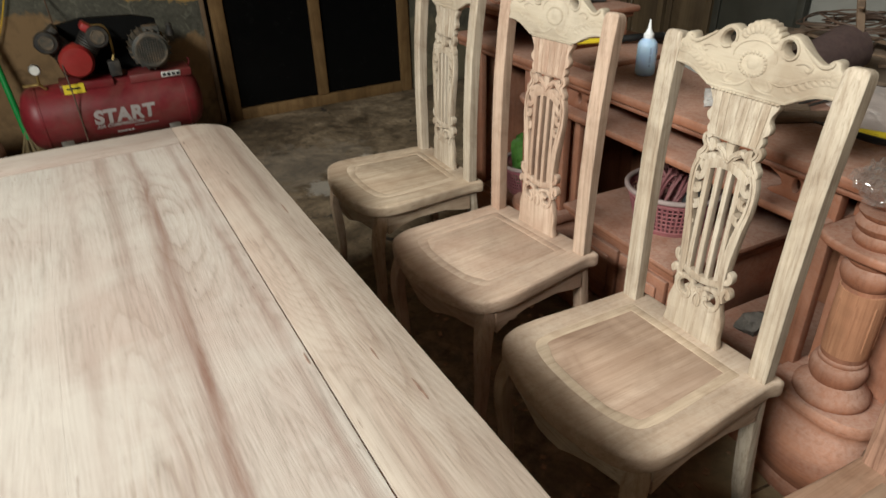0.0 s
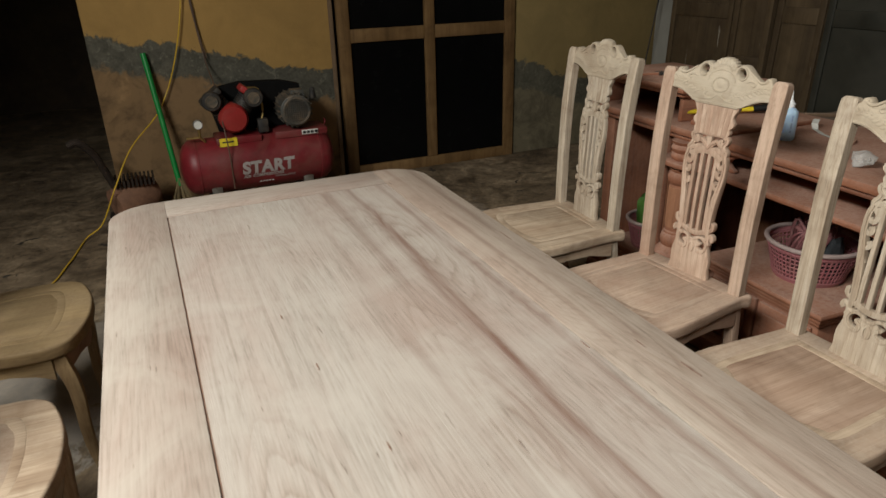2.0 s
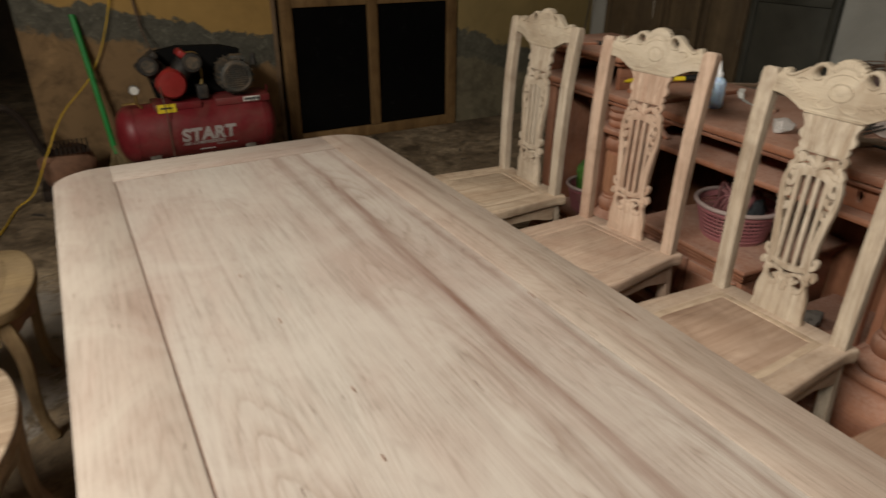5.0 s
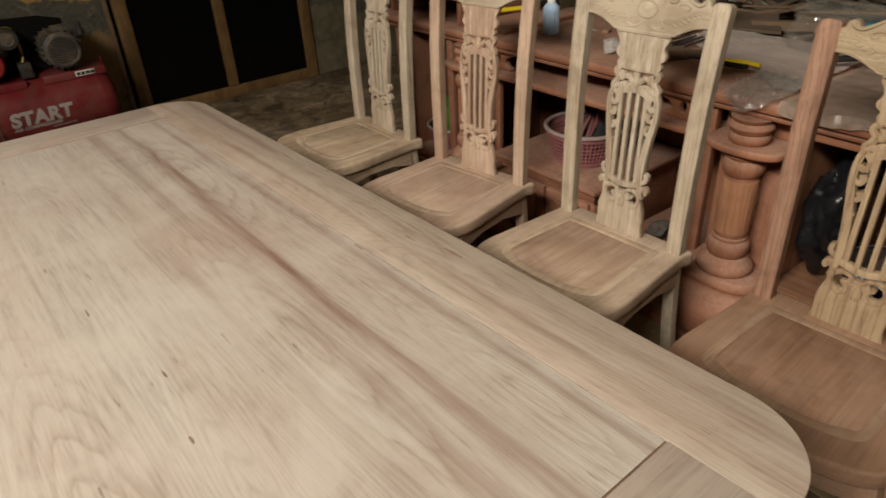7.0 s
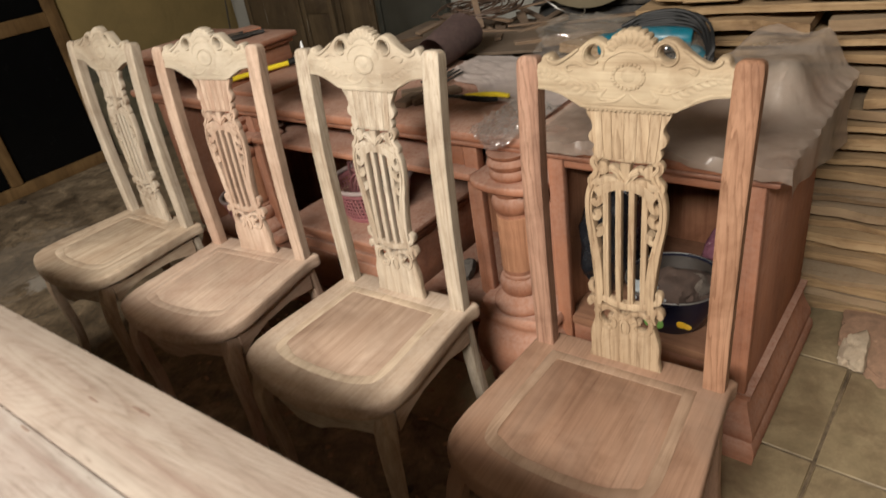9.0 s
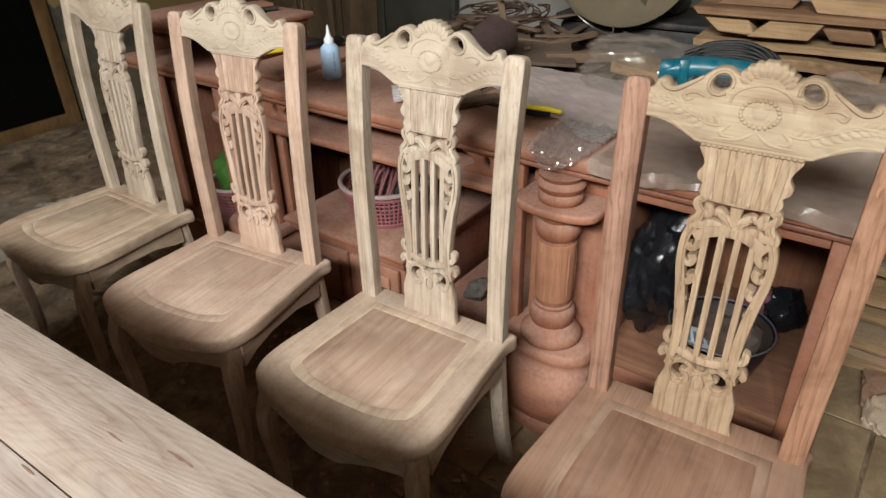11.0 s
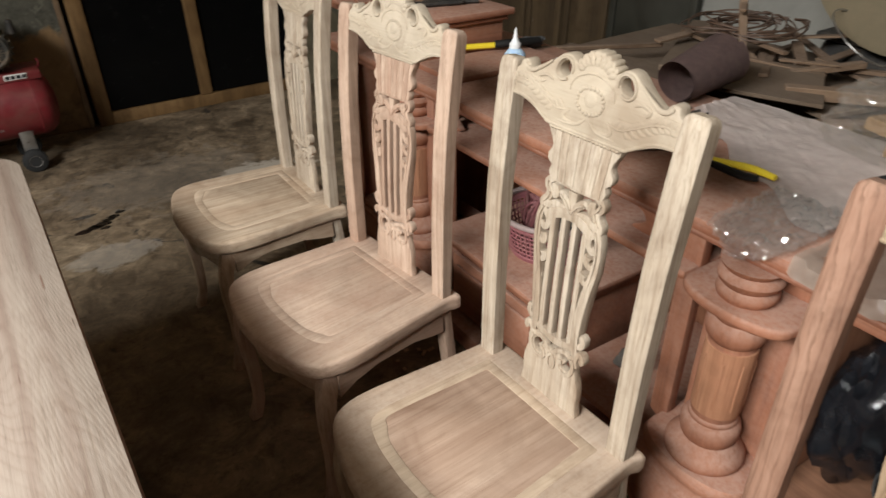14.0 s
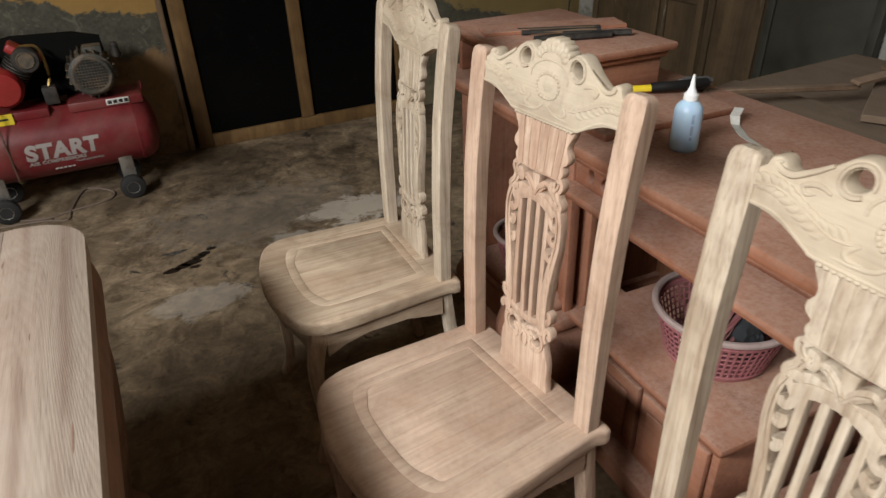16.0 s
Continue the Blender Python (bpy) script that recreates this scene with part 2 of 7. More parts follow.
def box(bm, x0, y0, z0, x1, y1, z1, bevel=0.0, seg=2, m=None):
    r = bmesh.ops.create_cube(bm, size=1.0)
    vs = r["verts"]
    for v in vs:
        v.co = Vector(((x0 + x1) / 2 + v.co.x * (x1 - x0), (y0 + y1) / 2 + v.co.y * (y1 - y0), (z0 + z1) / 2 + v.co.z * (z1 - z0)))
    if bevel:
        es = list({e for v in vs for e in v.link_edges})
        out = bmesh.ops.bevel(bm, geom=es, offset=bevel, segments=seg, affect="EDGES", profile=0.5)
        vs = list({v for f in out["faces"] for v in f.verts} | {v for v in vs if v.is_valid})
    if m is not None:
        bmesh.ops.transform(bm, matrix=m, verts=[v for v in vs if v.is_valid])
    return vs


def boxes(*rows, bevel=0.003):
    bm = bmesh.new()
    for r in rows:
        box(bm, *r, bevel=bevel)
    return bm


def lathe(bm, profile, seg=24, m=None, cap=True):
    """Turns rows of (radius, height) round z."""
    rings = []
    for r, z in profile:
        rings.append([bm.verts.new((r * math.cos(2 * math.pi * k / seg), r * math.sin(2 * math.pi * k / seg), z)) for k in range(seg)])
    for a, b in zip(rings, rings[1:]):
        for k in range(seg):
            bm.faces.new((a[k], a[(k + 1) % seg], b[(k + 1) % seg], b[k]))
    if cap:
        bm.faces.new(rings[0][::-1])
        bm.faces.new(rings[-1])
    vs = [v for ring in rings for v in ring]
    if m is not None:
        bmesh.ops.transform(bm, matrix=m, verts=vs)
    return vs


def spline(pts, n):
    """n points along a Catmull-Rom curve through pts (of any length of tuple)."""
    p = [np.array(q, float) for q in pts]
    p = [2 * p[0] - p[1], *p, 2 * p[-1] - p[-2]]
    out = []
    for t in np.linspace(0, len(pts) - 1, n):
        i = min(int(t), len(pts) - 2)
        f = t - i
        a, b, c, d = p[i : i + 4]
        out.append(tuple(0.5 * (2 * b + (c - a) * f + (2 * a - 5 * b + 4 * c - d) * f * f + (3 * b - a - 3 * c + d) * f**3)))
    return out


def sweep(bm, pts, w, h, up=(0, 1, 0), seg=8, square=False, taper=None, closed=False):
    """A strip of elliptic or rounded square section, w across and h along up, drawn along pts."""
    up = Vector(up)
    pts = [Vector(p) for p in pts]
    n = len(pts)
    rings = []
    for i, p in enumerate(pts):
        if closed:
            d = pts[(i + 1) % n] - pts[i - 1]
        else:
            d = pts[min(i + 1, n - 1)] - pts[max(i - 1, 0)]
        d.normalize()
        side = d.cross(up).normalized()
        top = side.cross(d).normalized()
        k = taper(i / (n - 1)) if taper else 1.0
        ring = []
        for j in range(seg):
            a = 2 * math.pi * (j + 0.5) / seg
            c, s = math.cos(a), math.sin(a)
            if square:
                e = 12 if seg >= 24 else 6
                q = (abs(c) ** e + abs(s) ** e) ** (1 / e)
                c, s = c / q, s / q
            ring.append(bm.verts.new(p + side * (c * w / 2 * k) + top * (s * h / 2 * k)))
        rings.append(ring)
    pairs = list(zip(rings, rings[1:])) + ([(rings[-1], rings[0])] if closed else [])
    for a, b in pairs:
        for j in range(seg):
            bm.faces.new((a[j], a[(j + 1) % seg], b[(j + 1) % seg], b[j]))
    if not closed:
        bm.faces.new(rings[0][::-1])
        bm.faces.new(rings[-1])
    return [v for r in rings for v in r]


def sheet(bm, outline, holes, at, thick, bevel=0.0, seg=2):
    """A flat board: an outline with holes in two coordinates, laid into space by at(u, v, t) and thick along t."""
    loops = [outline, *holes]
    es = []
    tmp = bmesh.new()
    for lp in loops:
        vs = [tmp.verts.new((u, v, 0)) for u, v in lp]
        es += [tmp.edges.new((vs[i], vs[(i + 1) % len(vs)])) for i in range(len(vs))]
    if holes:
        bmesh.ops.triangle_fill(tmp, edges=es, use_beauty=True, use_dissolve=False)
    else:
        tmp.faces.new(tmp.verts[:])
    r = bmesh.ops.extrude_face_region(tmp, geom=tmp.faces[:])
    for v in r["geom"]:
        if isinstance(v, bmesh.types.BMVert):
            v.co.z = thick
    bmesh.ops.recalc_face_normals(tmp, faces=tmp.faces[:])
    if bevel:
        rim = [e for e in tmp.edges if len(e.link_faces) == 2 and abs(e.link_faces[0].normal.z - e.link_faces[1].normal.z) > 0.6]
        bmesh.ops.bevel(tmp, geom=rim, offset=bevel, segments=seg, affect="EDGES", profile=0.5)
    table = {}
    for v in tmp.verts:
        table[v] = bm.verts.new(at(v.co.x, v.co.y, v.co.z))
    for f in tmp.faces:
        try:
            bm.faces.new([table[v] for v in f.verts])
        except ValueError:
            pass
    tmp.free()
    return list(table.values())


def ball(bm, p, r, sx=1.0, sy=1.0, sz=1.0, u=10, v=7):
    return bmesh.ops.create_uvsphere(bm, u_segments=u, v_segments=v, radius=r,
                                     matrix=Matrix.Translation(p) @ Matrix.Diagonal((sx, sy, sz, 1)))["verts"]


def tube(bm, pts, r, seg=6):
    return sweep(bm, pts, 2 * r, 2 * r, up=(0.13, 0.21, 0.97), seg=seg)


def mirrored(pts):
    """A half outline from the middle outwards, with its mirror image, as one open run from left to right."""
    return [(-u, v) for u, v in reversed(pts)] + [(u, v) for u, v in pts if u > 1e-6]

# ---- the room ----
def setting(name, bm, mat, label, category):
    return tagged(part(name, bm, mat), label, category, kind="structure")


def plaster(name, warm, grey, low, band=(0.78, 1.0), slope=0.0):
    """Painted plaster: ochre above, flaked to grey cement in a ragged band, damp and stained below."""
    m, n, b = mat_base(name)
    t = n.nodes.new("ShaderNodeTexCoord")
    v = t.outputs["Object"]
    sep = n.nodes.new("ShaderNodeSeparateXYZ")
    n.links.new(v, sep.inputs[0])
    ragged = tex_noise(n, v, 3.1, 7.0, 0.62, 0.3)
    torn = mix(n, 0.45, ragged, tex_noise(n, v, 9.5, 8.0, 0.7, 0.9))
    fine = tex_noise(n, v, 60.0, 5.0, 0.6)
    blot = tex_noise(n, v, 2.2, 6.0, 0.65, 0.8)

    tilt = n.nodes.new("ShaderNodeMath")
    tilt.operation, tilt.inputs[1].default_value = "MULTIPLY_ADD", slope
    n.links.new(sep.outputs[0], tilt.inputs[0])
    n.links.new(sep.outputs[2], tilt.inputs[2])

    def edge(z, width, amount):
        add = n.nodes.new("ShaderNodeMath")
        add.operation = "MULTIPLY_ADD"
        n.links.new(torn, add.inputs[0])
        add.inputs[1].default_value = amount
        n.links.new(tilt.outputs[0], add.inputs[2])
        r = n.nodes.new("ShaderNodeMapRange")
        r.inputs["From Min"].default_value, r.inputs["From Max"].default_value = z + amount / 2, z + amount / 2 + width
        n.links.new(add.outputs[0], r.inputs["Value"])
        return r.outputs[0]

    ochre = ramp(n, blot, [(0.3, tuple(c * 0.72 for c in warm)), (0.7, warm)])
    below = ramp(n, blot, [(0.35, low), (0.5, tuple(c * 0.6 for c in low)), (0.7, tuple(c * 1.3 for c in low))])
    cement = mix(n, 0.6, ramp(n, tex_noise(n, v, 13.0, 6.0, 0.7, 0.6), [(0.35, tuple(c * 0.45 for c in grey)), (0.5, grey), (0.68, tuple(c * 1.7 for c in grey))]), ramp(n, fine, [(0.3, tuple(c * 0.5 for c in grey)), (0.65, grey)]))
    patch = ramp(n, tex_noise(n, v, 7.0, 6.0, 0.7, 0.5), [(0.4, (0,) * 3), (0.5, (1,) * 3)])
    lower = mix(n, patch, below, tuple(c * 0.8 for c in low))
    flake = ramp(n, tex_noise(n, v, 16.0, 8.0, 0.75, 1.2), [(0.56, (0,) * 3), (0.62, (0.8,) * 3)])
    cement = mix(n, flake, cement, tuple(min(1.0, c * 1.7) for c in grey))
    damp = ramp(n, tex_noise(n, v, 4.0, 7.0, 0.7, 0.6), [(0.5, (0,) * 3), (0.64, (0.75,) * 3)])
    lower = mix(n, damp, lower, tuple(c * 0.32 for c in low))
    col = mix(n, edge(band[0], 0.03, 0.42), lower, cement)
    col = mix(n, edge(band[1], 0.015, 0.42), col, ochre)
    n.links.new(col, b.inputs["Base Color"])
    b.inputs["Roughness"].default_value = 0.9
    nrm = bump(n, b, ragged, 0.5, 0.02)
    bump(n, b, fine, 0.3, 0.004, nrm)
    return m


# spilt plaster, screed and damp on the floor: place, half sizes, colour, strength
PATCHES = ((0.58, 3.26, 0.17, 0.10, (0.42, 0.39, 0.34), 0.4), (1.02, 3.52, 0.12, 0.10, (0.42, 0.40, 0.36), 0.45), (1.36, 3.68, 0.22, 0.12, (0.48, 0.43, 0.36), 0.9),
           (0.9, 3.9, 0.45, 0.3, (0.27, 0.24, 0.20), 0.3), (-0.95, 2.9, 0.35, 0.5, (0.36, 0.34, 0.31), 0.5))


def concrete(name):
    m, n, b = mat_base(name)
    t = n.nodes.new("ShaderNodeTexCoord")
    v = t.outputs["Object"]
    a = tex_noise(n, v, 1.7, 8.0, 0.68, 0.7)
    c = tex_noise(n, v, 6.5, 8.0, 0.7, 0.9)
    f = tex_noise(n, v, 55.0, 5.0, 0.65)
    col = ramp(n, a, [(0.32, (0.105, 0.085, 0.062)), (0.5, (0.20, 0.168, 0.13)), (0.66, (0.32, 0.28, 0.225))])
    col = mix(n, 0.75, col, ramp(n, c, [(0.36, (0.35, 0.32, 0.28)), (0.5, (0.9, 0.87, 0.83)), (0.64, (1.6, 1.58, 1.52))]), "MULTIPLY")
    flake = tex_noise(n, v, 15.0, 9.0, 0.75, 0.6)
    col = mix(n, 0.8, col, ramp(n, flake, [(0.38, (0.5, 0.47, 0.43)), (0.47, (1, 1, 1)), (0.6, (1.05, 1.05, 1.05)), (0.66, (1.7, 1.68, 1.62))]), "MULTIPLY")
    col = mix(n, 0.5, col, ramp(n, f, [(0.3, (0.55,) * 3), (0.6, (1,) * 3)]), "MULTIPLY")
    col = mix(n, 1.0, col, (0.90, 0.81, 0.68), "MULTIPLY")
    spots = ramp(n, tex_noise(n, v, 3.9, 4.0, 0.6, 1.2), [(0.64, (0,) * 3), (0.68, (1,) * 3)])
    col = mix(n, spots, col, (0.03, 0.026, 0.022))
    broken = tex_noise(n, v, 9.0, 10.0, 0.72, 0.5)
    for px, py, rx, ry, tone, amount in PATCHES:
        mp = n.nodes.new("ShaderNodeMapping")
        mp.vector_type = "TEXTURE"
        mp.inputs["Location"].default_value, mp.inputs["Scale"].default_value = (px, py, 0), (rx, ry, 1)
        n.links.new(v, mp.inputs["Vector"])
        ln = n.nodes.new("ShaderNodeVectorMath")
        ln.operation = "LENGTH"
        n.links.new(mp.outputs[0], ln.inputs[0])
        add = n.nodes.new("ShaderNodeMath")
        add.operation, add.inputs[1].default_value = "MULTIPLY_ADD", -3.2
        n.links.new(broken, add.inputs[0])
        n.links.new(ln.outputs["Value"], add.inputs[2])
        mr = n.nodes.new("ShaderNodeMapRange")
        mr.inputs["From Min"].default_value, mr.inputs["From Max"].default_value, mr.inputs["To Max"].default_value = -0.45, -0.75, amount
        n.links.new(add.outputs[0], mr.inputs["Value"])
        col = mix(n, mr.outputs[0], col, tone)
    n.links.new(col, b.inputs["Base Color"])
    n.links.new(ramp(n, c, [(0.3, (0.55,) * 3), (0.7, (0.9,) * 3)]), b.inputs["Roughness"])
    nrm = bump(n, b, c, 0.35, 0.012)
    bump(n, b, f, 0.3, 0.003, nrm)
    return m


floor_mat = concrete("worn_concrete")
yellow_wall = plaster("ochre_plaster", (0.44, 0.27, 0.085), (0.10, 0.095, 0.072), (0.29, 0.18, 0.085), (0.72, 0.915), 0.235)
right_wall_mat = plaster("stained_green_grey_plaster", (0.27, 0.195, 0.075), (0.085, 0.08, 0.056), (0.17, 0.145, 0.09), (1.25, 1.45), 0.33)
grey_wall = plaster("pale_grey_plaster", (0.30, 0.295, 0.265), (0.21, 0.205, 0.18), (0.26, 0.25, 0.225), (0.2, 0.5))
# dark tone stands in for missing light on the added west and far walls
dark_wall = plain("unlit_plaster", (0.07, 0.05, 0.03), 0.95, vary=0.4, scale=2.5, bumpy=0.3)
# pale so that the unseen ceiling throws light back into the shadows
ceiling_mat = plain("bounce_ceiling", (0.62, 0.58, 0.52), 0.9, vary=0.15, scale=2.0)

bm = bmesh.new()
box(bm, -3.4, -3.6, -0.12, 4.2, 9.0, 0.0)
setting("floor", bm, floor_mat, "worn stained grey concrete workshop floor", "floor")
bm = bmesh.new()
box(bm, -3.4, -3.6, 3.2, 4.2, 9.0, 3.3)
setting("ceiling", bm, ceiling_mat, "unseen plain ceiling, kept pale to bounce light down", "ceiling")
WALL_Y = 4.88
bm = bmesh.new()
box(bm, -0.665, WALL_Y, 0, 0.79, WALL_Y + 0.16, 3.2, bevel=0.008)
setting("wall_north", bm, yellow_wall, "ochre plaster wall flaked to grey cement, damp stained below", "wall")
# strip whose colour stands for the plaster's edge catching light
bm = bmesh.new()
box(bm, 0.772, WALL_Y - 0.012, 0, 0.8, WALL_Y - 0.001, 3.2, bevel=0.003)
setting("trim", bm, wood("lit_edge_wood", (0.25, 0.18, 0.11), (0.19, 0.13, 0.08), (0.11, 0.075, 0.045), axis=2), "brown strip standing for the plaster edge that catches the light", "batten")
bm = bmesh.new()
box(bm, 0.79, WALL_Y, 2.25, 2.18, WALL_Y + 0.16, 3.2)
setting("wall_lintel", bm, yellow_wall, "ochre plaster above the black glazed door", "wall")
bm = bmesh.new()
box(bm, 2.18, WALL_Y, 0, 3.65, WALL_Y + 0.16, 3.2, bevel=0.008)
setting("wall_north_east", bm, right_wall_mat, "mouldy ochre and grey plaster wall beside the door", "wall")
bm = bmesh.new()
box(bm, 3.5, -3.6, 0, 3.65, WALL_Y, 3.2)
setting("wall_east", bm, grey_wall, "pale grey stained plaster side wall", "wall")
# added end wall out of view, brightened as a reflector for fill
bm = bmesh.new()
box(bm, -3.4, -3.75, 0, 4.2, -3.6, 3.2)
setting("wall_south", bm, plain("grey_plaster", (0.60, 0.56, 0.50), 0.9, vary=0.15, scale=2.0, bumpy=0.2), "unseen end wall, pale so that it bounces fill light", "wall")
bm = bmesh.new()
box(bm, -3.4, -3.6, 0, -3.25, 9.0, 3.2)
setting("wall_west", bm, dark_wall, "plain side wall, coloured dark to stand for the unlit room", "wall")
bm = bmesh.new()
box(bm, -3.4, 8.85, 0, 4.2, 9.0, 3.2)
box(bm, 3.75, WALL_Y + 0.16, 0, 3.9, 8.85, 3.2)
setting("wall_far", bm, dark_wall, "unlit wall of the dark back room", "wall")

# floor tiles at the end of the cabinet
tile_mat = plain("beige_floor_tile", (0.265, 0.205, 0.12), 0.55, vary=0.25, scale=9.0, bumpy=0.15, dirt=(0.11, 0.07, 0.04), dirt_amount=1.0)

# the double door: black glass in a brown wooden frame
door_frame_mat = wood("door_frame_wood", (0.23, 0.142, 0.062), (0.165, 0.098, 0.04), (0.095, 0.055, 0.022), axis=2, grain=30)
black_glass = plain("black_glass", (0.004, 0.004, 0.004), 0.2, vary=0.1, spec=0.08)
DX0, DX1, DY = 0.826, 2.168, WALL_Y - 0.02
door = tagged(new("door_1"), "brown wooden framed door with black glass panes, closed", "door", kind="structure")
door.matrix_basis = pose(0, DY, 0)
S = 0.062
for nm, row in (("stile", (DX0, 0, 0, DX0 + S + 0.02, 0.045, 2.2)), ("stile", (DX1 - S - 0.02, 0, 0, DX1, 0.045, 2.2)),
                ("mullion", (1.447, -0.004, 0.078, 1.521, 0.04, 2.13)),
                ("bottom_rail", (DX0 + S + 0.02, 0, 0, DX1 - S - 0.02, 0.045, 0.076)), ("top_rail", (DX0 + S + 0.02, 0, 2.13, DX1 - S - 0.02, 0.045, 2.2)),
                ("middle_rail", (DX0 + S + 0.02, 0.004, 0.925, 1.447, 0.044, 1.012)), ("middle_rail", (1.521, 0.004, 0.925, DX1 - S - 0.02, 0.044, 1.012))):
    part(nm, boxes(row, bevel=0.005), door_frame_mat, door)
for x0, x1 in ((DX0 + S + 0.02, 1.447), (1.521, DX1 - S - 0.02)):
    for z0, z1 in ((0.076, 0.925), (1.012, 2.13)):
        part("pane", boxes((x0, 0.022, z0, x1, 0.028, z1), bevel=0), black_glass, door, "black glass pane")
# made-up black sheet: gives the gap beside the door its darkness
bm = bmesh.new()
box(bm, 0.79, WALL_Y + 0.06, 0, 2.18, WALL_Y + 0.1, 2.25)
setting("door_backing", bm, plain("backing_black", (0.008, 0.007, 0.006), 0.95), "added black sheet standing for the darkness behind the door", "screen")

# old doors and boards leaning along the side wall
panel_mat = wood("old_dark_board", (0.112, 0.079, 0.043), (0.077, 0.053, 0.028), (0.043, 0.029, 0.016), axis=2, grain=16, broad=2.5, dust=(0.2, 0.18, 0.15), dust_amount=0.12)
green_mat = plain("dark_green_paint", (0.03, 0.03, 0.022), 0.6, vary=0.35, scale=3.0, dirt=(0.07, 0.062, 0.05), dirt_amount=0.35)
# ---- dining table ----
def round_rect(x0, y0, x1, y1, r, n=10):
    out = []
    for cx, cy, a0 in ((x1 - r, y1 - r, 0), (x0 + r, y1 - r, 90), (x0 + r, y0 + r, 180), (x1 - r, y0 + r, 270)):
        out += [(cx + r * math.cos(radians(a0 + 90 * k / n)), cy + r * math.sin(radians(a0 + 90 * k / n))) for k in range(n + 1)]
    return out


def rim(bm, outline, profile):
    """Sweeps rows of (outwards, height) round a closed outline."""
    n = len(outline)
    p = [Vector(q) for q in outline]
    norm = []
    for i in range(n):
        d = p[(i + 1) % n] - p[i - 1]
        norm.append(Vector((d.y, -d.x)).normalized())
    rings = [[bm.verts.new((p[i].x + norm[i].x * o, p[i].y + norm[i].y * o, z)) for i in range(n)] for o, z in profile]
    for a, b in zip(rings, rings[1:]):
        for i in range(n):
            bm.faces.new((a[i], a[(i + 1) % n], b[(i + 1) % n], b[i]))


TABLE_Z, TX0, TX1, TY0, TY1 = 0.785, -0.562, 0.364, 0.455, 2.432
GX0, GX1, GY0, GY1 = -0.417, 0.22, 0.600, 2.292


def sanded_board(name, pale, warm, dark, axis=1, streaks=(), lines=300.0, flames=()):
    """Pale dusty board: growth lines with cathedral figure, fine grain along one axis, pink clouds and dark heart streaks."""
    m, n, b = mat_base(name)
    st = [1.0, 1.0, 1.0]
    st[axis] = 0.07
    v = coords(n, tuple(st), False)
    swell = tex_noise(n, v, 3.2, 2.5, 0.5, 0.25)
    k = n.nodes.new("ShaderNodeMath")
    k.operation, k.inputs[1].default_value = "MULTIPLY", lines * 3
    n.links.new(swell, k.inputs[0])
    wave = n.nodes.new("ShaderNodeMath")
    wave.operation = "SINE"
    n.links.new(k.outputs[0], wave.inputs[0])
    half = n.nodes.new("ShaderNodeMath")
    half.operation, half.inputs[1].default_value, half.inputs[2].default_value = "MULTIPLY_ADD", 0.5, 0.5
    n.links.new(wave.outputs[0], half.inputs[0])
    st[axis] = 0.04
    fibre = tex_noise(n, coords(n, tuple(st), False), 290.0, 5.0, 0.72, 0.1)
    st[axis] = 0.05
    vein = tex_noise(n, coords(n, tuple(st), False), 34.0, 5.0, 0.65, 0.6)
    st[axis] = 0.012
    crack = tex_noise(n, coords(n, tuple(st), False), 75.0, 2.0, 0.5, 0.2)
    st[axis] = 0.2
    cloud = tex_noise(n, coords(n, tuple(st), False), 3.0, 4.0, 0.6, 0.8)
    blotch = tex_noise(n, coords(n, shift=False), 5.0, 5.0, 0.6, 0.6)
    col = ramp(n, cloud, [(0.34, warm), (0.56, pale)])
    # the figure shows where the board was cut across, and is sanded away elsewhere
    st[axis] = 0.35
    shown = ramp(n, tex_noise(n, coords(n, tuple(st), False), 4.5, 3.0, 0.55, 0.5), [(0.40, (0.04,) * 3), (0.62, (0.3,) * 3)])
    col = mix(n, shown, col, ramp(n, half.outputs[0], [(0.0, (0.55, 0.48, 0.44)), (0.28, (0.93, 0.92, 0.91)), (1.0, (1.03, 1.03, 1.03))]), "MULTIPLY")
    for cx, cy, rx, ry, count in flames:
        at = n.nodes.new("ShaderNodeTexCoord")
        fit_ = nd(n, "ShaderNodeMapping")
        fit_.vector_type = "TEXTURE"
        fit_.inputs["Location"].default_value, fit_.inputs["Scale"].default_value = (cx, cy, TABLE_Z), (rx, ry, 1.0)
        n.links.new(at.outputs["Object"], fit_.inputs["Vector"])
        dist = n.nodes.new("ShaderNodeVectorMath")
        dist.operation = "LENGTH"
        n.links.new(fit_.outputs[0], dist.inputs[0])
        warped = n.nodes.new("ShaderNodeMath")
        warped.operation, warped.inputs[1].default_value = "MULTIPLY_ADD", 0.4
        n.links.new(tex_noise(n, fit_.outputs[0], 1.6, 4.0, 0.55), warped.inputs[0])
        n.links.new(dist.outputs["Value"], warped.inputs[2])
        saw_ = n.nodes.new("ShaderNodeMath")
        saw_.operation, saw_.inputs[1].default_value = "MULTIPLY", count
        n.links.new(warped.outputs[0], saw_.inputs[0])
        tooth = n.nodes.new("ShaderNodeMath")
        tooth.operation = "FRACT"
        n.links.new(saw_.outputs[0], tooth.inputs[0])
        line = ramp(n, tooth.outputs[0], [(0.0, (0.62, 0.54, 0.49)), (0.12, (0.8, 0.75, 0.7)), (0.5, (1.02, 1.02, 1.02)), (0.9, (1, 1, 1)), (1.0, (0.62, 0.54, 0.49))])
        col = mix(n, ramp(n, warped.outputs[0], [(0.55, (0.5,) * 3), (1.0, (0.0,) * 3)]), col, line, "MULTIPLY")
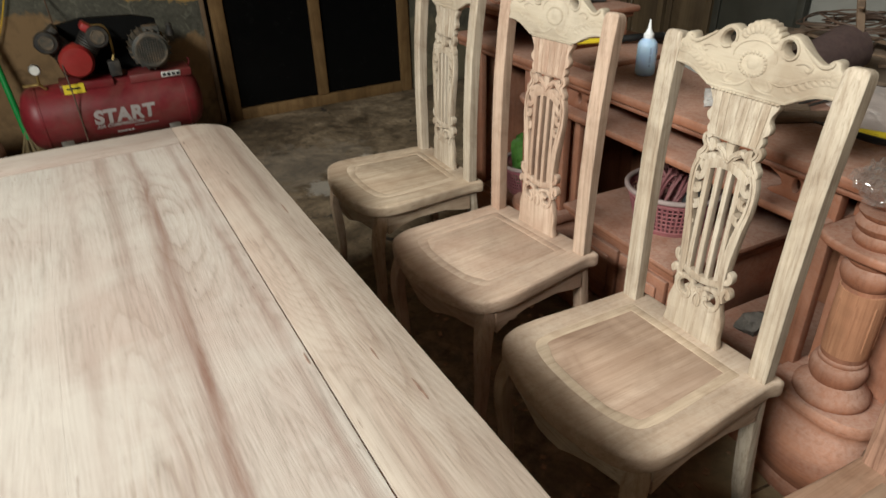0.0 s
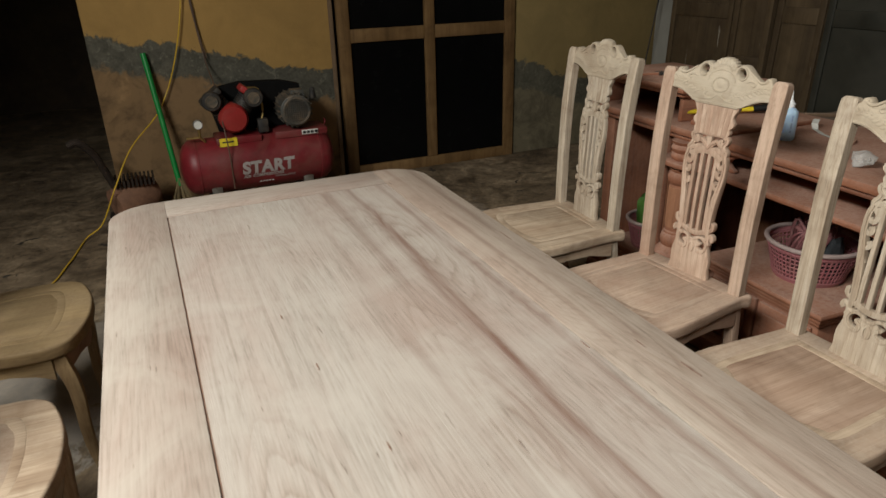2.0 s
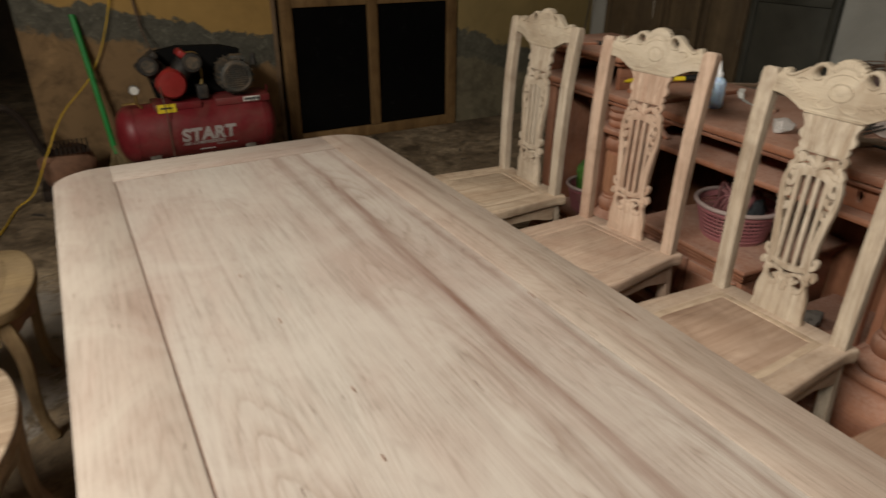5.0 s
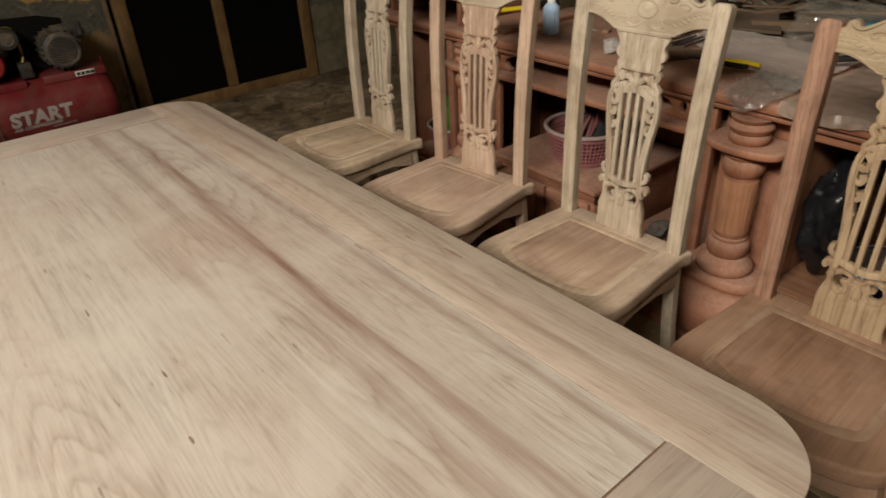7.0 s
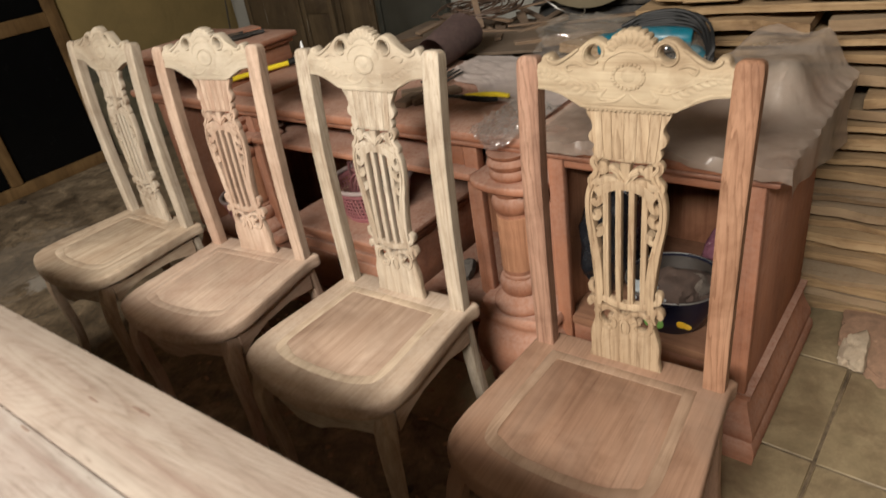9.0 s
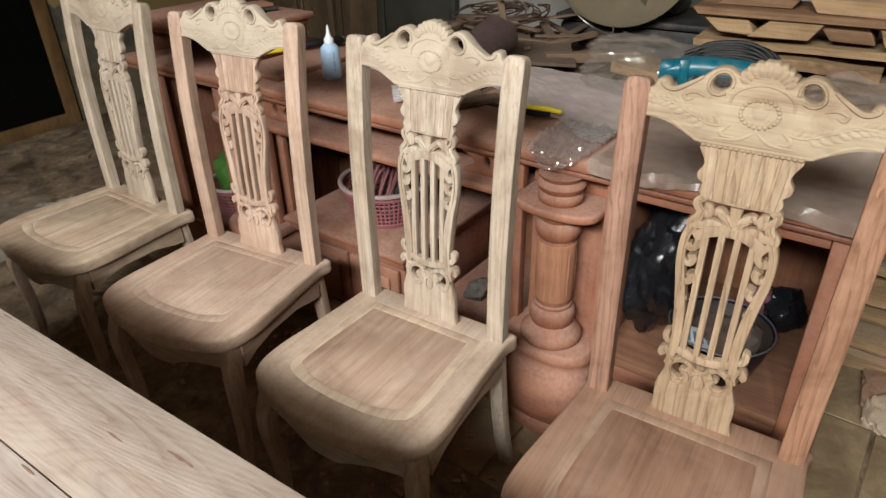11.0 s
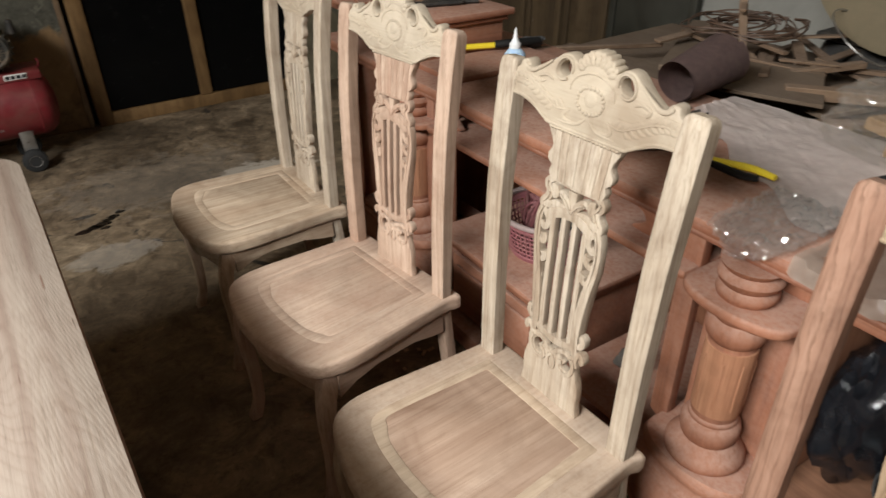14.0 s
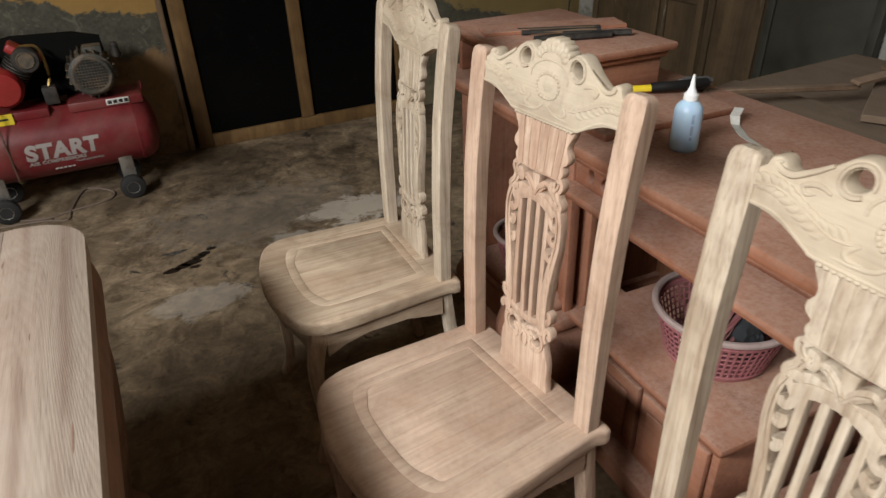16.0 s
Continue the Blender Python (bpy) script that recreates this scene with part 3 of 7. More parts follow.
    col = mix(n, 0.47, col, ramp(n, fibre, [(0.34, (0.52, 0.47, 0.44)), (0.48, (0.95, 0.95, 0.94)), (0.62, (1.10, 1.10, 1.10))]), "MULTIPLY")
    st[axis] = 0.018
    rays_ = tex_noise(n, coords(n, tuple(st), False), 95.0, 4.0, 0.68, 0.5)
    col = mix(n, 0.2, col, ramp(n, rays_, [(0.33, (0.50, 0.44, 0.40)), (0.45, (0.93, 0.92, 0.91)), (0.55, (1.0, 1.0, 1.0)), (0.66, (1.12, 1.12, 1.12))]), "MULTIPLY")
    st[axis] = 0.09
    pits = tex_noise(n, coords(n, tuple(st), False), 130.0, 2.0, 0.5, 0.0)
    col = mix(n, 0.8, col, ramp(n, pits, [(0.24, (0.35, 0.27, 0.23)), (0.29, (1, 1, 1))]), "MULTIPLY")
    col = mix(n, 0.26, col, ramp(n, vein, [(0.30, (0.52, 0.44, 0.40)), (0.46, (1, 1, 1))]), "MULTIPLY")
    col = mix(n, 0.3, col, ramp(n, crack, [(0.3, (0.5, 0.42, 0.37)), (0.35, (1, 1, 1))]), "MULTIPLY")
    col = mix(n, ramp(n, blotch, [(0.44, (0,) * 3), (0.66, (0.6,) * 3)]), col, tuple(min(1, c * 1.1) for c in pale))
    t = n.nodes.new("ShaderNodeTexCoord")
    sep = n.nodes.new("ShaderNodeSeparateXYZ")
    n.links.new(t.outputs["Object"], sep.inputs[0])
    along = nd(n, "ShaderNodeMapping")
    along.inputs["Scale"].default_value = (0.0, 1.0, 0.0)
    n.links.new(t.outputs["Object"], along.inputs["Vector"])
    for x0, width, seed, amount in streaks:
        wig = nd(n, "ShaderNodeTexNoise", Scale=1.1, Detail=7.0)
        along2 = nd(n, "ShaderNodeMapping")
        along2.inputs["Location"].default_value = (seed, seed, 0)
        n.links.new(along.outputs[0], along2.inputs["Vector"])
        n.links.new(along2.outputs[0], wig.inputs["Vector"])
        off = n.nodes.new("ShaderNodeMath")
        off.operation, off.inputs[1].default_value = "MULTIPLY_ADD", 0.07
        n.links.new(wig.outputs["Fac"], off.inputs[0])
        n.links.new(sep.outputs[0], off.inputs[2])
        d = n.nodes.new("ShaderNodeMath")
        d.operation, d.inputs[1].default_value = "SUBTRACT", x0 + 0.035
        n.links.new(off.outputs[0], d.inputs[0])
        a = n.nodes.new("ShaderNodeMath")
        a.operation = "ABSOLUTE"
        n.links.new(d.outputs[0], a.inputs[0])
        band = n.nodes.new("ShaderNodeMapRange")
        band.interpolation_type = "SMOOTHSTEP"
        band.inputs["From Min"].default_value, band.inputs["From Max"].default_value = width, 0.0
        band.inputs["To Max"].default_value = amount
        n.links.new(a.outputs[0], band.inputs["Value"])
        gate = n.nodes.new("ShaderNodeMath")
        gate.operation = "MULTIPLY"
        n.links.new(band.outputs[0], gate.inputs[0])
        n.links.new(ramp(n, vein, [(0.42, (1,) * 3), (0.58, (0.4,) * 3)]), gate.inputs[1])
        col = mix(n, gate.outputs[0], col, dark)
    n.links.new(col, b.inputs["Base Color"])
    b.inputs["Roughness"].default_value = 0.7
    b.inputs["Specular IOR Level"].default_value = 0.25
    nrm = bump(n, b, fibre, 0.3, 0.0012)
    bump(n, b, half.outputs[0], 0.15, 0.0006, nrm)
    return m


FLAMES = ((-0.33, 0.80, 0.13, 0.85, 9.0), (-0.0, 1.05, 0.10, 0.9, 7.0), (0.12, 1.80, 0.11, 0.6, 7.0), (0.16, 0.74, 0.09, 0.6, 7.0))
HEART = (0.15, 0.075, 0.052)
STREAKS = ((0.085, 0.034, 3.0, 0.55), (0.09, 0.012, 3.0, 0.9), (0.02, 0.03, 8.0, 0.3), (-0.06, 0.02, 14.0, 0.22), (0.19, 0.014, 31.0, 0.4))
table_wood = sanded_board("table_frame_wood", (0.38, 0.338, 0.292), (0.345, 0.272, 0.23), HEART, 1)
table_east = sanded_board("table_rose_wood", (0.384, 0.325, 0.272), (0.35, 0.268, 0.218), HEART, 1, ((0.325, 0.018, 5.0, 0.4), (0.27, 0.012, 9.0, 0.35)), flames=((0.31, 1.30, 0.07, 0.7, 6.0),))
table_panel = sanded_board("table_panel_wood", (0.395, 0.358, 0.318), (0.362, 0.292, 0.252), HEART, 1, STREAKS, flames=FLAMES)
table_cross = sanded_board("table_end_wood", (0.38, 0.332, 0.288), (0.35, 0.275, 0.235), HEART, 0)
red_bed = plain("groove_wood", (0.17, 0.095, 0.065), 0.9, vary=0.3, scale=30)
table = empty("dining_table", pose(0, 0, 0), "long raw wooden dining table with rounded corners, sanded and unvarnished", "table")
ring_ = round_rect(TX0, TY0, TX1, TY1, 0.12, 14)
flat = lambda u, v, t: (u, v, TABLE_Z - 0.034 + t)
bm = bmesh.new()
east = sorted([p for p in ring_ if p[0] > GX1], key=lambda p: math.atan2(p[1] - (TY0 + TY1) / 2, p[0] - GX1))
sheet(bm, [(GX1, TY0), *east, (GX1, TY1)], [], flat, 0.034, 0.0012, 2)
part("frame_board", bm, table_east, table, "rose-tinted frame board with dark heart marks")
bm = bmesh.new()
west = sorted([p for p in ring_ if p[0] < GX0], key=lambda p: -math.atan2(p[1] - (TY0 + TY1) / 2, GX0 - p[0]))
sheet(bm, [(GX0, TY1), *west, (GX0, TY0)], [], flat, 0.034, 0.0012, 2)
part("frame_board", bm, table_wood, table)
for y0, y1 in ((TY0, GY0), (GY1, TY1)):
    part("frame_end", boxes((GX0 + 0.0002, y0, TABLE_Z - 0.034, GX1 - 0.0002, y1, TABLE_Z), bevel=0.0012), table_cross, table)
part("groove_bed", boxes((GX0 + 0.0005, GY0 + 0.0005, TABLE_Z - 0.033, GX1 - 0.0005, GY1 - 0.0005, TABLE_Z - 0.003), bevel=0), red_bed, table)
edges = [GX0 + 0.0036, -0.26, -0.10, 0.065, GX1 - 0.0026]
for k, (a, b) in enumerate(zip(edges, edges[1:])):
    part("plank", boxes((a, GY0 + 0.003, TABLE_Z - 0.02, b - 0.0002, GY1 - 0.007, TABLE_Z - 0.0005), bevel=0), table_panel, table)
bm = bmesh.new()
rim(bm, round_rect(TX0, TY0, TX1, TY1, 0.12, 14), [(-0.05, TABLE_Z - 0.033), (-0.006, TABLE_Z - 0.034), (-0.010, TABLE_Z - 0.046), (-0.006, TABLE_Z - 0.055), (0.0, TABLE_Z - 0.075), (0.003, TABLE_Z - 0.10), (-0.002, TABLE_Z - 0.13), (-0.012, TABLE_Z - 0.155), (-0.03, TABLE_Z - 0.165), (-0.05, TABLE_Z - 0.165), (-0.05, TABLE_Z - 0.033)])
part("apron", bm, brown_y, table, "moulded apron of darker wood")
for sx, x in ((-1, TX0 + 0.12), (1, TX1 - 0.12)):
    for sy, y in ((-1, TY0 + 0.12), (1, TY1 - 0.12)):
        bm = bmesh.new()
        sweep(bm, spline([(x, y, 0.66), (x + sx * 0.035, y + sy * 0.035, 0.52), (x + sx * 0.02, y + sy * 0.02, 0.3), (x - sx * 0.005, y - sy * 0.005, 0.12), (x + sx * 0.03, y + sy * 0.03, 0.0)], 20), 0.13, 0.13, up=(0, 1, 0), seg=12, square=True, taper=lambda f: 1 - 0.45 * min(1, f * 1.2))
        part("leg", bm, brown_z, table)
knot_mat = plain("dark_knot", (0.21, 0.13, 0.095), 0.8, vary=0.3, scale=60)
for x, y, rx, ry in ((0.322, 1.11, 0.006, 0.05), (0.30, 1.21, 0.004, 0.035), (0.212, 1.25, 0.0035, 0.03), (-0.21, 1.0, 0.005, 0.016), (-0.19, 1.15, 0.004, 0.02), (-0.25, 1.59, 0.0035, 0.02), (-0.23, 1.39, 0.0035, 0.024), (0.335, 1.75, 0.004, 0.06)):
    bm = bmesh.new()
    oval = [(x + 0.5 * rx * math.cos(a) * (0.7 + 0.5 * noise.noise(Vector((3 * math.cos(a), 3 * math.sin(a), 40 * y)))), y + 0.5 * ry * math.sin(a)) for a in np.linspace(0, 2 * math.pi, 17)[:-1]]
    sheet(bm, oval, [], lambda u, v, t: (u, v, TABLE_Z - 0.0012 + t), 0.0016)
    part("knot", bm, knot_mat, table)
# ---- dining chairs ----
globals_part = part


def back_y(z):
    """How far forward the middle of the back stands at height z."""
    return float(np.interp(z, [0.0, 0.2, 0.44, 0.7, 0.9, 1.05, 1.2], [-0.045, 0.0, 0.036, 0.033, 0.024, 0.008, -0.014]))


def seat_half():
    side = spline([(0.232, 0.03), (0.237, 0.12), (0.248, 0.25), (0.255, 0.34), (0.249, 0.41), (0.218, 0.458), (0.15, 0.486), (0.07, 0.503), (0.0, 0.507)], 26)
    return [(0.0, -0.004), (0.226, -0.004), (0.238, 0.0), (0.239, 0.014), *side]


def hole_half(d):
    return [(0.0, 0.074 + d), (0.166 - d, 0.074 + d), *spline([(0.172 - d, 0.2), (0.178 - d, 0.3), (0.176 - d, 0.36), (0.155 - d, 0.392 - d), (0.09, 0.412 - d), (0.0, 0.418 - d)], 16)]


def closed_outline(half):
    return list(half) + [(-u, v) for u, v in reversed(half) if abs(u) > 1e-6]


def dining_chair(m, label, group):
    chair = empty("dining_chair", m, label, "chair", group)

    def part(name, bm, mat, parent, label=""):
        """Brings a piece from the drawing's size to the chair's."""
        for v in bm.verts:
            v.co = (v.co.x * 0.91, v.co.y * 0.91, v.co.z if v.co.z < 0.46 else 0.46 + (v.co.z - 0.46) * 0.915)
        return globals_part(name, bm, mat, parent, label)

    # seat frame and panel
    bm = bmesh.new()
    sheet(bm, closed_outline(seat_half()), [closed_outline(hole_half(0.0))], lambda u, v, t: (u, v, 0.418 + t), 0.042, 0.009, 3)
    part("seat_frame", bm, pale_y, chair)
    bm = bmesh.new()
    sheet(bm, closed_outline(hole_half(0.0185)), [], lambda u, v, t: (u, v, 0.43 + t), 0.0288, 0.001, 2)
    part("seat_panel", bm, pale_y, chair)
    bm = bmesh.new()
    sheet(bm, closed_outline(hole_half(-0.006)), [closed_outline(hole_half(0.0192))], lambda u, v, t: (u, v, 0.44 + t), 0.0198, 0.0007, 2)
    part("seat_lip", bm, lip_y, chair, "pale sanded lip round the seat panel")
    # aprons
    bm = bmesh.new()
    low = [(0.0, 0.342), (0.04, 0.343), (0.08, 0.358), (0.13, 0.367), (0.19, 0.36), (0.222, 0.34)]
    up = [(0.222, 0.42), (0.0, 0.42)]
    outline = [(u, z) for u, z in low] + up[:1] + [(-u, z) for u, z in [(0.222, 0.42)]] + [(-u, z) for u, z in reversed(low) if u > 0]
    dense = []
    for (u0, z0), (u1, z1) in zip(outline, outline[1:] + outline[:1]):
        k = max(1, int(abs(u1 - u0) / 0.03))
        dense += [(u0 + (u1 - u0) * i / k, z0 + (z1 - z0) * i / k) for i in range(k)]
    sheet(bm, dense, [], lambda u, v, t: (u, 0.479 - 0.95 * u * u - 0.02 + t, v), 0.02, 0.003)
    part("front_apron", bm, pale_x, chair)
    for s in (-1, 1):
        bm = bmesh.new()
        sheet(bm, [(0.05, 0.42), (0.05, 0.36), (0.09, 0.366), (0.16, 0.382), (0.28, 0.384), (0.35, 0.372), (0.40, 0.352), (0.40, 0.42)], [],
              lambda u, v, t: (s * (0.205 + 0.06 * (u - 0.05) + t), u, v), 0.018)
        part("side_apron", bm, pale_y, chair)
    part("back_apron", boxes((-0.18, 0.022, 0.365, 0.18, 0.04, 0.42)), pale_x, chair)
    # legs and posts
    for s in (-1, 1):
        bm = bmesh.new()
        sweep(bm, spline([(s * 0.205, 0.405, 0.42), (s * 0.224, 0.43, 0.36), (s * 0.232, 0.442, 0.29), (s * 0.222, 0.436, 0.17), (s * 0.216, 0.44, 0.07), (s * 0.226, 0.46, 0.0)], 18),
              0.05, 0.05, up=(0, 1, 0), seg=12, square=True, taper=lambda f: 1.0 - 0.42 * min(1, f * 1.15) + 0.12 * max(0, f - 0.8) / 0.2)
        part("front_leg", bm, leg_z, chair)
        bm = bmesh.new()
        sweep(bm, spline([(s * 0.2, 0.034, 0.42), (s * 0.2, 0.02, 0.3), (s * 0.2, -0.005, 0.14), (s * 0.203, -0.04, 0.0)], 12), 0.04, 0.034, up=(0, 1, 0), seg=12, square=True)
        part("rear_leg", bm, pale_z, chair)
        bm = bmesh.new()
        rings = [(z, 0.96 + 0.05 * (z - 0.45) / 0.67) for z in np.linspace(0.45, 1.118, 18)] + [(1.131, 1.0), (1.140, 0.96), (1.146, 0.86), (1.150, 0.62)]
        pts = [(s * (0.2 + 0.010 * ((min(z, 1.13) - 0.45) / 0.69) ** 1.3), back_y(z), z) for z, k in rings]
        size = [k for z, k in rings]
        sweep(bm, pts, 0.048, 0.038, up=(0, 1, 0), seg=32, square=True, taper=lambda f: float(np.interp(f, np.linspace(0, 1, len(size)), size)))
        part("post", bm, pale_z, chair)

    # crest rail: pierced board with carving on its face
    half_top = [(0.0, 1.199)]
    for k in range(1, 25):
        a = radians(90 - 3.0 * k)
        r = 1.0 + 0.09 * abs(math.cos(k * math.pi / 6 + math.pi / 2)) - 0.04
        half_top.append((0.047 * r * math.cos(a), 1.152 + 0.046 * r * math.sin(a)))
    half_top += spline([(0.051, 1.171), (0.062, 1.179), (0.08, 1.177), (0.096, 1.163), (0.112, 1.143), (0.124, 1.13), (0.134, 1.122), (0.143, 1.123), (0.147, 1.136), (0.155, 1.144),
                        (0.165, 1.139), (0.168, 1.124), (0.175, 1.116), (0.19, 1.112)], 26)
    half_bottom = spline([(0.19, 1.052), (0.165, 1.053), (0.14, 1.046), (0.115, 1.028), (0.095, 1.012), (0.078, 1.005)], 14) + [(0.04, 1.003)]
    outline = mirrored(half_top) + half_bottom + [(0.0, 1.003)] + [(-u, v) for u, v in reversed(half_bottom)]
    holes = []
    for s in (-1, 1):
        holes.append([(s * (0.070 + 0.0145 * math.cos(a)), 1.146 + 0.019 * math.sin(a) - 0.004 * math.cos(a)) for a in np.linspace(0, 2 * math.pi, 15)[:-1]])
    bow = lambda u: -0.006 * (1 - (u / 0.19) ** 2)
    rise = lambda v: float(np.interp(v, [1.0, 1.052, 1.092, 1.112, 1.148, 1.172, 1.2], [1.049, 1.086, 1.116, 1.134, 1.158, 1.177, 1.2]))
    bm = bmesh.new()
    ext = lambda u: u + math.copysign(max(0.0, abs(u) - 0.1) * 0.17, u)
    sheet(bm, outline, holes, lambda u, v, t: (ext(u), back_y(rise(v)) + bow(u) - 0.013 + t, rise(v)), 0.028, 0.004, 2)
    face = lambda u, v, o=0.0: (ext(u), back_y(rise(v)) + bow(u) + 0.0146 + o, rise(v))

    def relief(pts, w, h=0.009, n=14, taper=None):
        sweep(bm, [face(u, v, 0.0) for u, v in spline(pts, n)], w * 0.85, h * 0.68, up=(0, 1, 0), seg=8, taper=taper)

    thin = lambda f: 0.25 + 0.9 * math.sin(math.pi * min(1, f * 0.9 + 0.1)) ** 0.7
    relief([(-0.185, 1.06), (-0.14, 1.055), (-0.10, 1.022), (-0.075, 1.014), (0.075, 1.014), (0.10, 1.022), (0.14, 1.055), (0.185, 1.06)], 0.007, 0.006, 40)
    for k in range(18):
        u = -0.078 + 0.156 * k / 17
        ball(bm, face(u, 1.0065, -0.001), 0.0046, 1, 0.8, 0.7, 8, 5)
    for k in range(22):
        a = 2 * math.pi * k / 22
        ball(bm, face(0.030 * math.cos(a), 1.092 + 0.028 * math.sin(a), 0.0), 0.0043, u=8, v=5)
    ball(bm, face(0, 1.092, -0.006), 0.021, 1, 0.45, 0.95, 14, 8)
    relief([(0.05 * math.cos(a), 1.108 + 0.046 * math.sin(a)) for a in np.linspace(radians(-5), radians(185), 14)], 0.006, 0.008, 26)
    for k in range(-4, 5):
        a = radians(90 + k * 19)
        relief([(0.028 * math.cos(a), 1.152 + 0.018 * math.sin(a)), (0.045 * math.cos(a), 1.153 + 0.043 * math.sin(a))], 0.0125, 0.011, 6, thin)
    for s in (-1, 1):
        ring = [(s * (0.070 + 0.0195 * math.cos(a)), 1.146 + 0.026 * math.sin(a) - 0.004 * math.cos(a)) for a in np.linspace(radians(-120), radians(200), 12)]
        relief(ring, 0.008, 0.012, 24)
        relief([(s * u, v) for u, v in [(0.10, 1.158), (0.122, 1.134), (0.137, 1.121), (0.150, 1.124), (0.156, 1.134), (0.150, 1.138)]], 0.010, 0.014, 22, thin)
        stem = spline([(0.046, 1.060), (0.075, 1.056), (0.105, 1.072), (0.13, 1.090), (0.155, 1.096), (0.178, 1.088)], 13)
        relief([(s * u, v) for u, v in stem], 0.006, 0.008, 26)
        for k in range(1, 12):
            u0, v0 = stem[k]
            g = 1.0 - 0.04 * k
            relief([(s * u0, v0), (s * (u0 + 0.008 * g), v0 + 0.014 * g), (s * (u0 + 0.022 * g), v0 + 0.019 * g)], 0.0125, 0.0075, 8, thin)
            if 2 < k < 11:
                relief([(s * u0, v0), (s * (u0 + 0.009 * g), v0 - 0.011 * g), (s * (u0 + 0.022 * g), v0 - 0.013 * g)], 0.011, 0.007, 8, thin)
        relief([(s * u, v) for u, v in [(0.092, 1.112), (0.108, 1.120), (0.122, 1.112), (0.118, 1.102), (0.108, 1.106)]], 0.008, 0.010, 16, thin)
        relief([(s * u, v) for u, v in [(0.042, 1.062), (0.055, 1.046), (0.05, 1.034), (0.030, 1.034)]], 0.010, 0.009, 12, thin)
        relief([(s * u, v) for u, v in [(0.004, 1.050), (0.02, 1.034), (0.04, 1.028), (0.07, 1.026)]], 0.008, 0.008, 12, thin)
    part("crest_rail", bm, carved_pale, chair, "pierced crest rail carved with scrolls, a shell and a beaded rosette")

    # splat: fluted fan, carved neck, lyre with bars, scrolled foot
    bm = bmesh.new()
    drop = lambda v: float(np.interp(v, [0.455, 0.617, 0.823, 0.874, 1.008], [0.455, 0.612, 0.904, 0.952, 1.06]))
    wide = lambda v: float(np.interp(v, [0.455, 0.62, 0.83, 0.87, 0.95, 1.008], [1.13, 1.06, 1.06, 1.15, 1.12, 1.07]))
    lay = lambda u, v, t: (u * wide(v), back_y(drop(v)) + bow(u) * (v - 0.45) / 0.6 - 0.008 + t, drop(v))
    front = lambda u, v, o=0.0: lay(u, v, 0.010 + o)
    fan = [(0.0, 1.008), (0.079, 1.008), *spline([(0.077, 0.99), (0.066, 0.967), (0.064, 0.952), (0.07, 0.937), (0.068, 0.922), (0.059, 0.912), (0.062, 0.898), (0.058, 0.884)], 18), (0.05, 0.877), (0.0, 0.874)]
    sheet(bm, closed_outline(fan), [], lay, 0.018, 0.002, 2)

    def strip(pts, w, h=0.018, n=12, taper=None, o=-0.001):
        sweep(bm, [front(u, v, o) for u, v in spline(pts, n)], w * 1.22, h * 1.05, up=(0, 1, 0), seg=12, square=True, taper=taper)

    fan_panel = part("splat_panel", bm, pale_z, chair, "fluted fan-shaped panel under the crest")
    for u0, u1 in ((-0.055, -0.045), (-0.036, -0.03), (-0.012, -0.01), (0.012, 0.01), (0.036, 0.03), (0.055, 0.045)):
        bm = bmesh.new()
        strip([(u0, 1.0), (u1, 0.882)], 0.0125, 0.0065, 6, o=0.007)
        part("flute", bm, pale_z, fan_panel)
    bm = bmesh.new()
    for s in (-1, 1):
        q = lambda *p: [(s * u, v) for u, v in p]
        strip(q((0.046, 0.826), (0.063, 0.822), (0.073, 0.80), (0.073, 0.768), (0.065, 0.735), (0.058, 0.70), (0.054, 0.665), (0.053, 0.640), (0.057, 0.615)), 0.0135, 0.018, 30, lambda f: 1.0 + 0.35 * max(0.0, math.sin(math.pi * min(1.0, max(0.0, (f - 0.35) / 0.65)))))
        strip(q((0.063, 0.820), (0.0715, 0.80), (0.0715, 0.768), (0.064, 0.735), (0.057, 0.70), (0.053, 0.665), (0.054, 0.648)), 0.0034, 0.006, 26, o=0.009)
    strip([(-0.058, 0.806), (-0.03, 0.819), (0.0, 0.823), (0.03, 0.819), (0.058, 0.806)], 0.019, 0.018, 16)
    strip([(-0.056, 0.630), (0.0, 0.620), (0.056, 0.630)], 0.015, 0.018, 10)
    lyre = part("splat", bm, pale_z, chair, "lyre-shaped openwork splat with carved scrolls")
    grow = lambda f: 0.75 + 0.7 * f
    same = lambda f: 1.0
    for s in (-1, 1):
        q = lambda *p: [(s * u, v) for u, v in p]
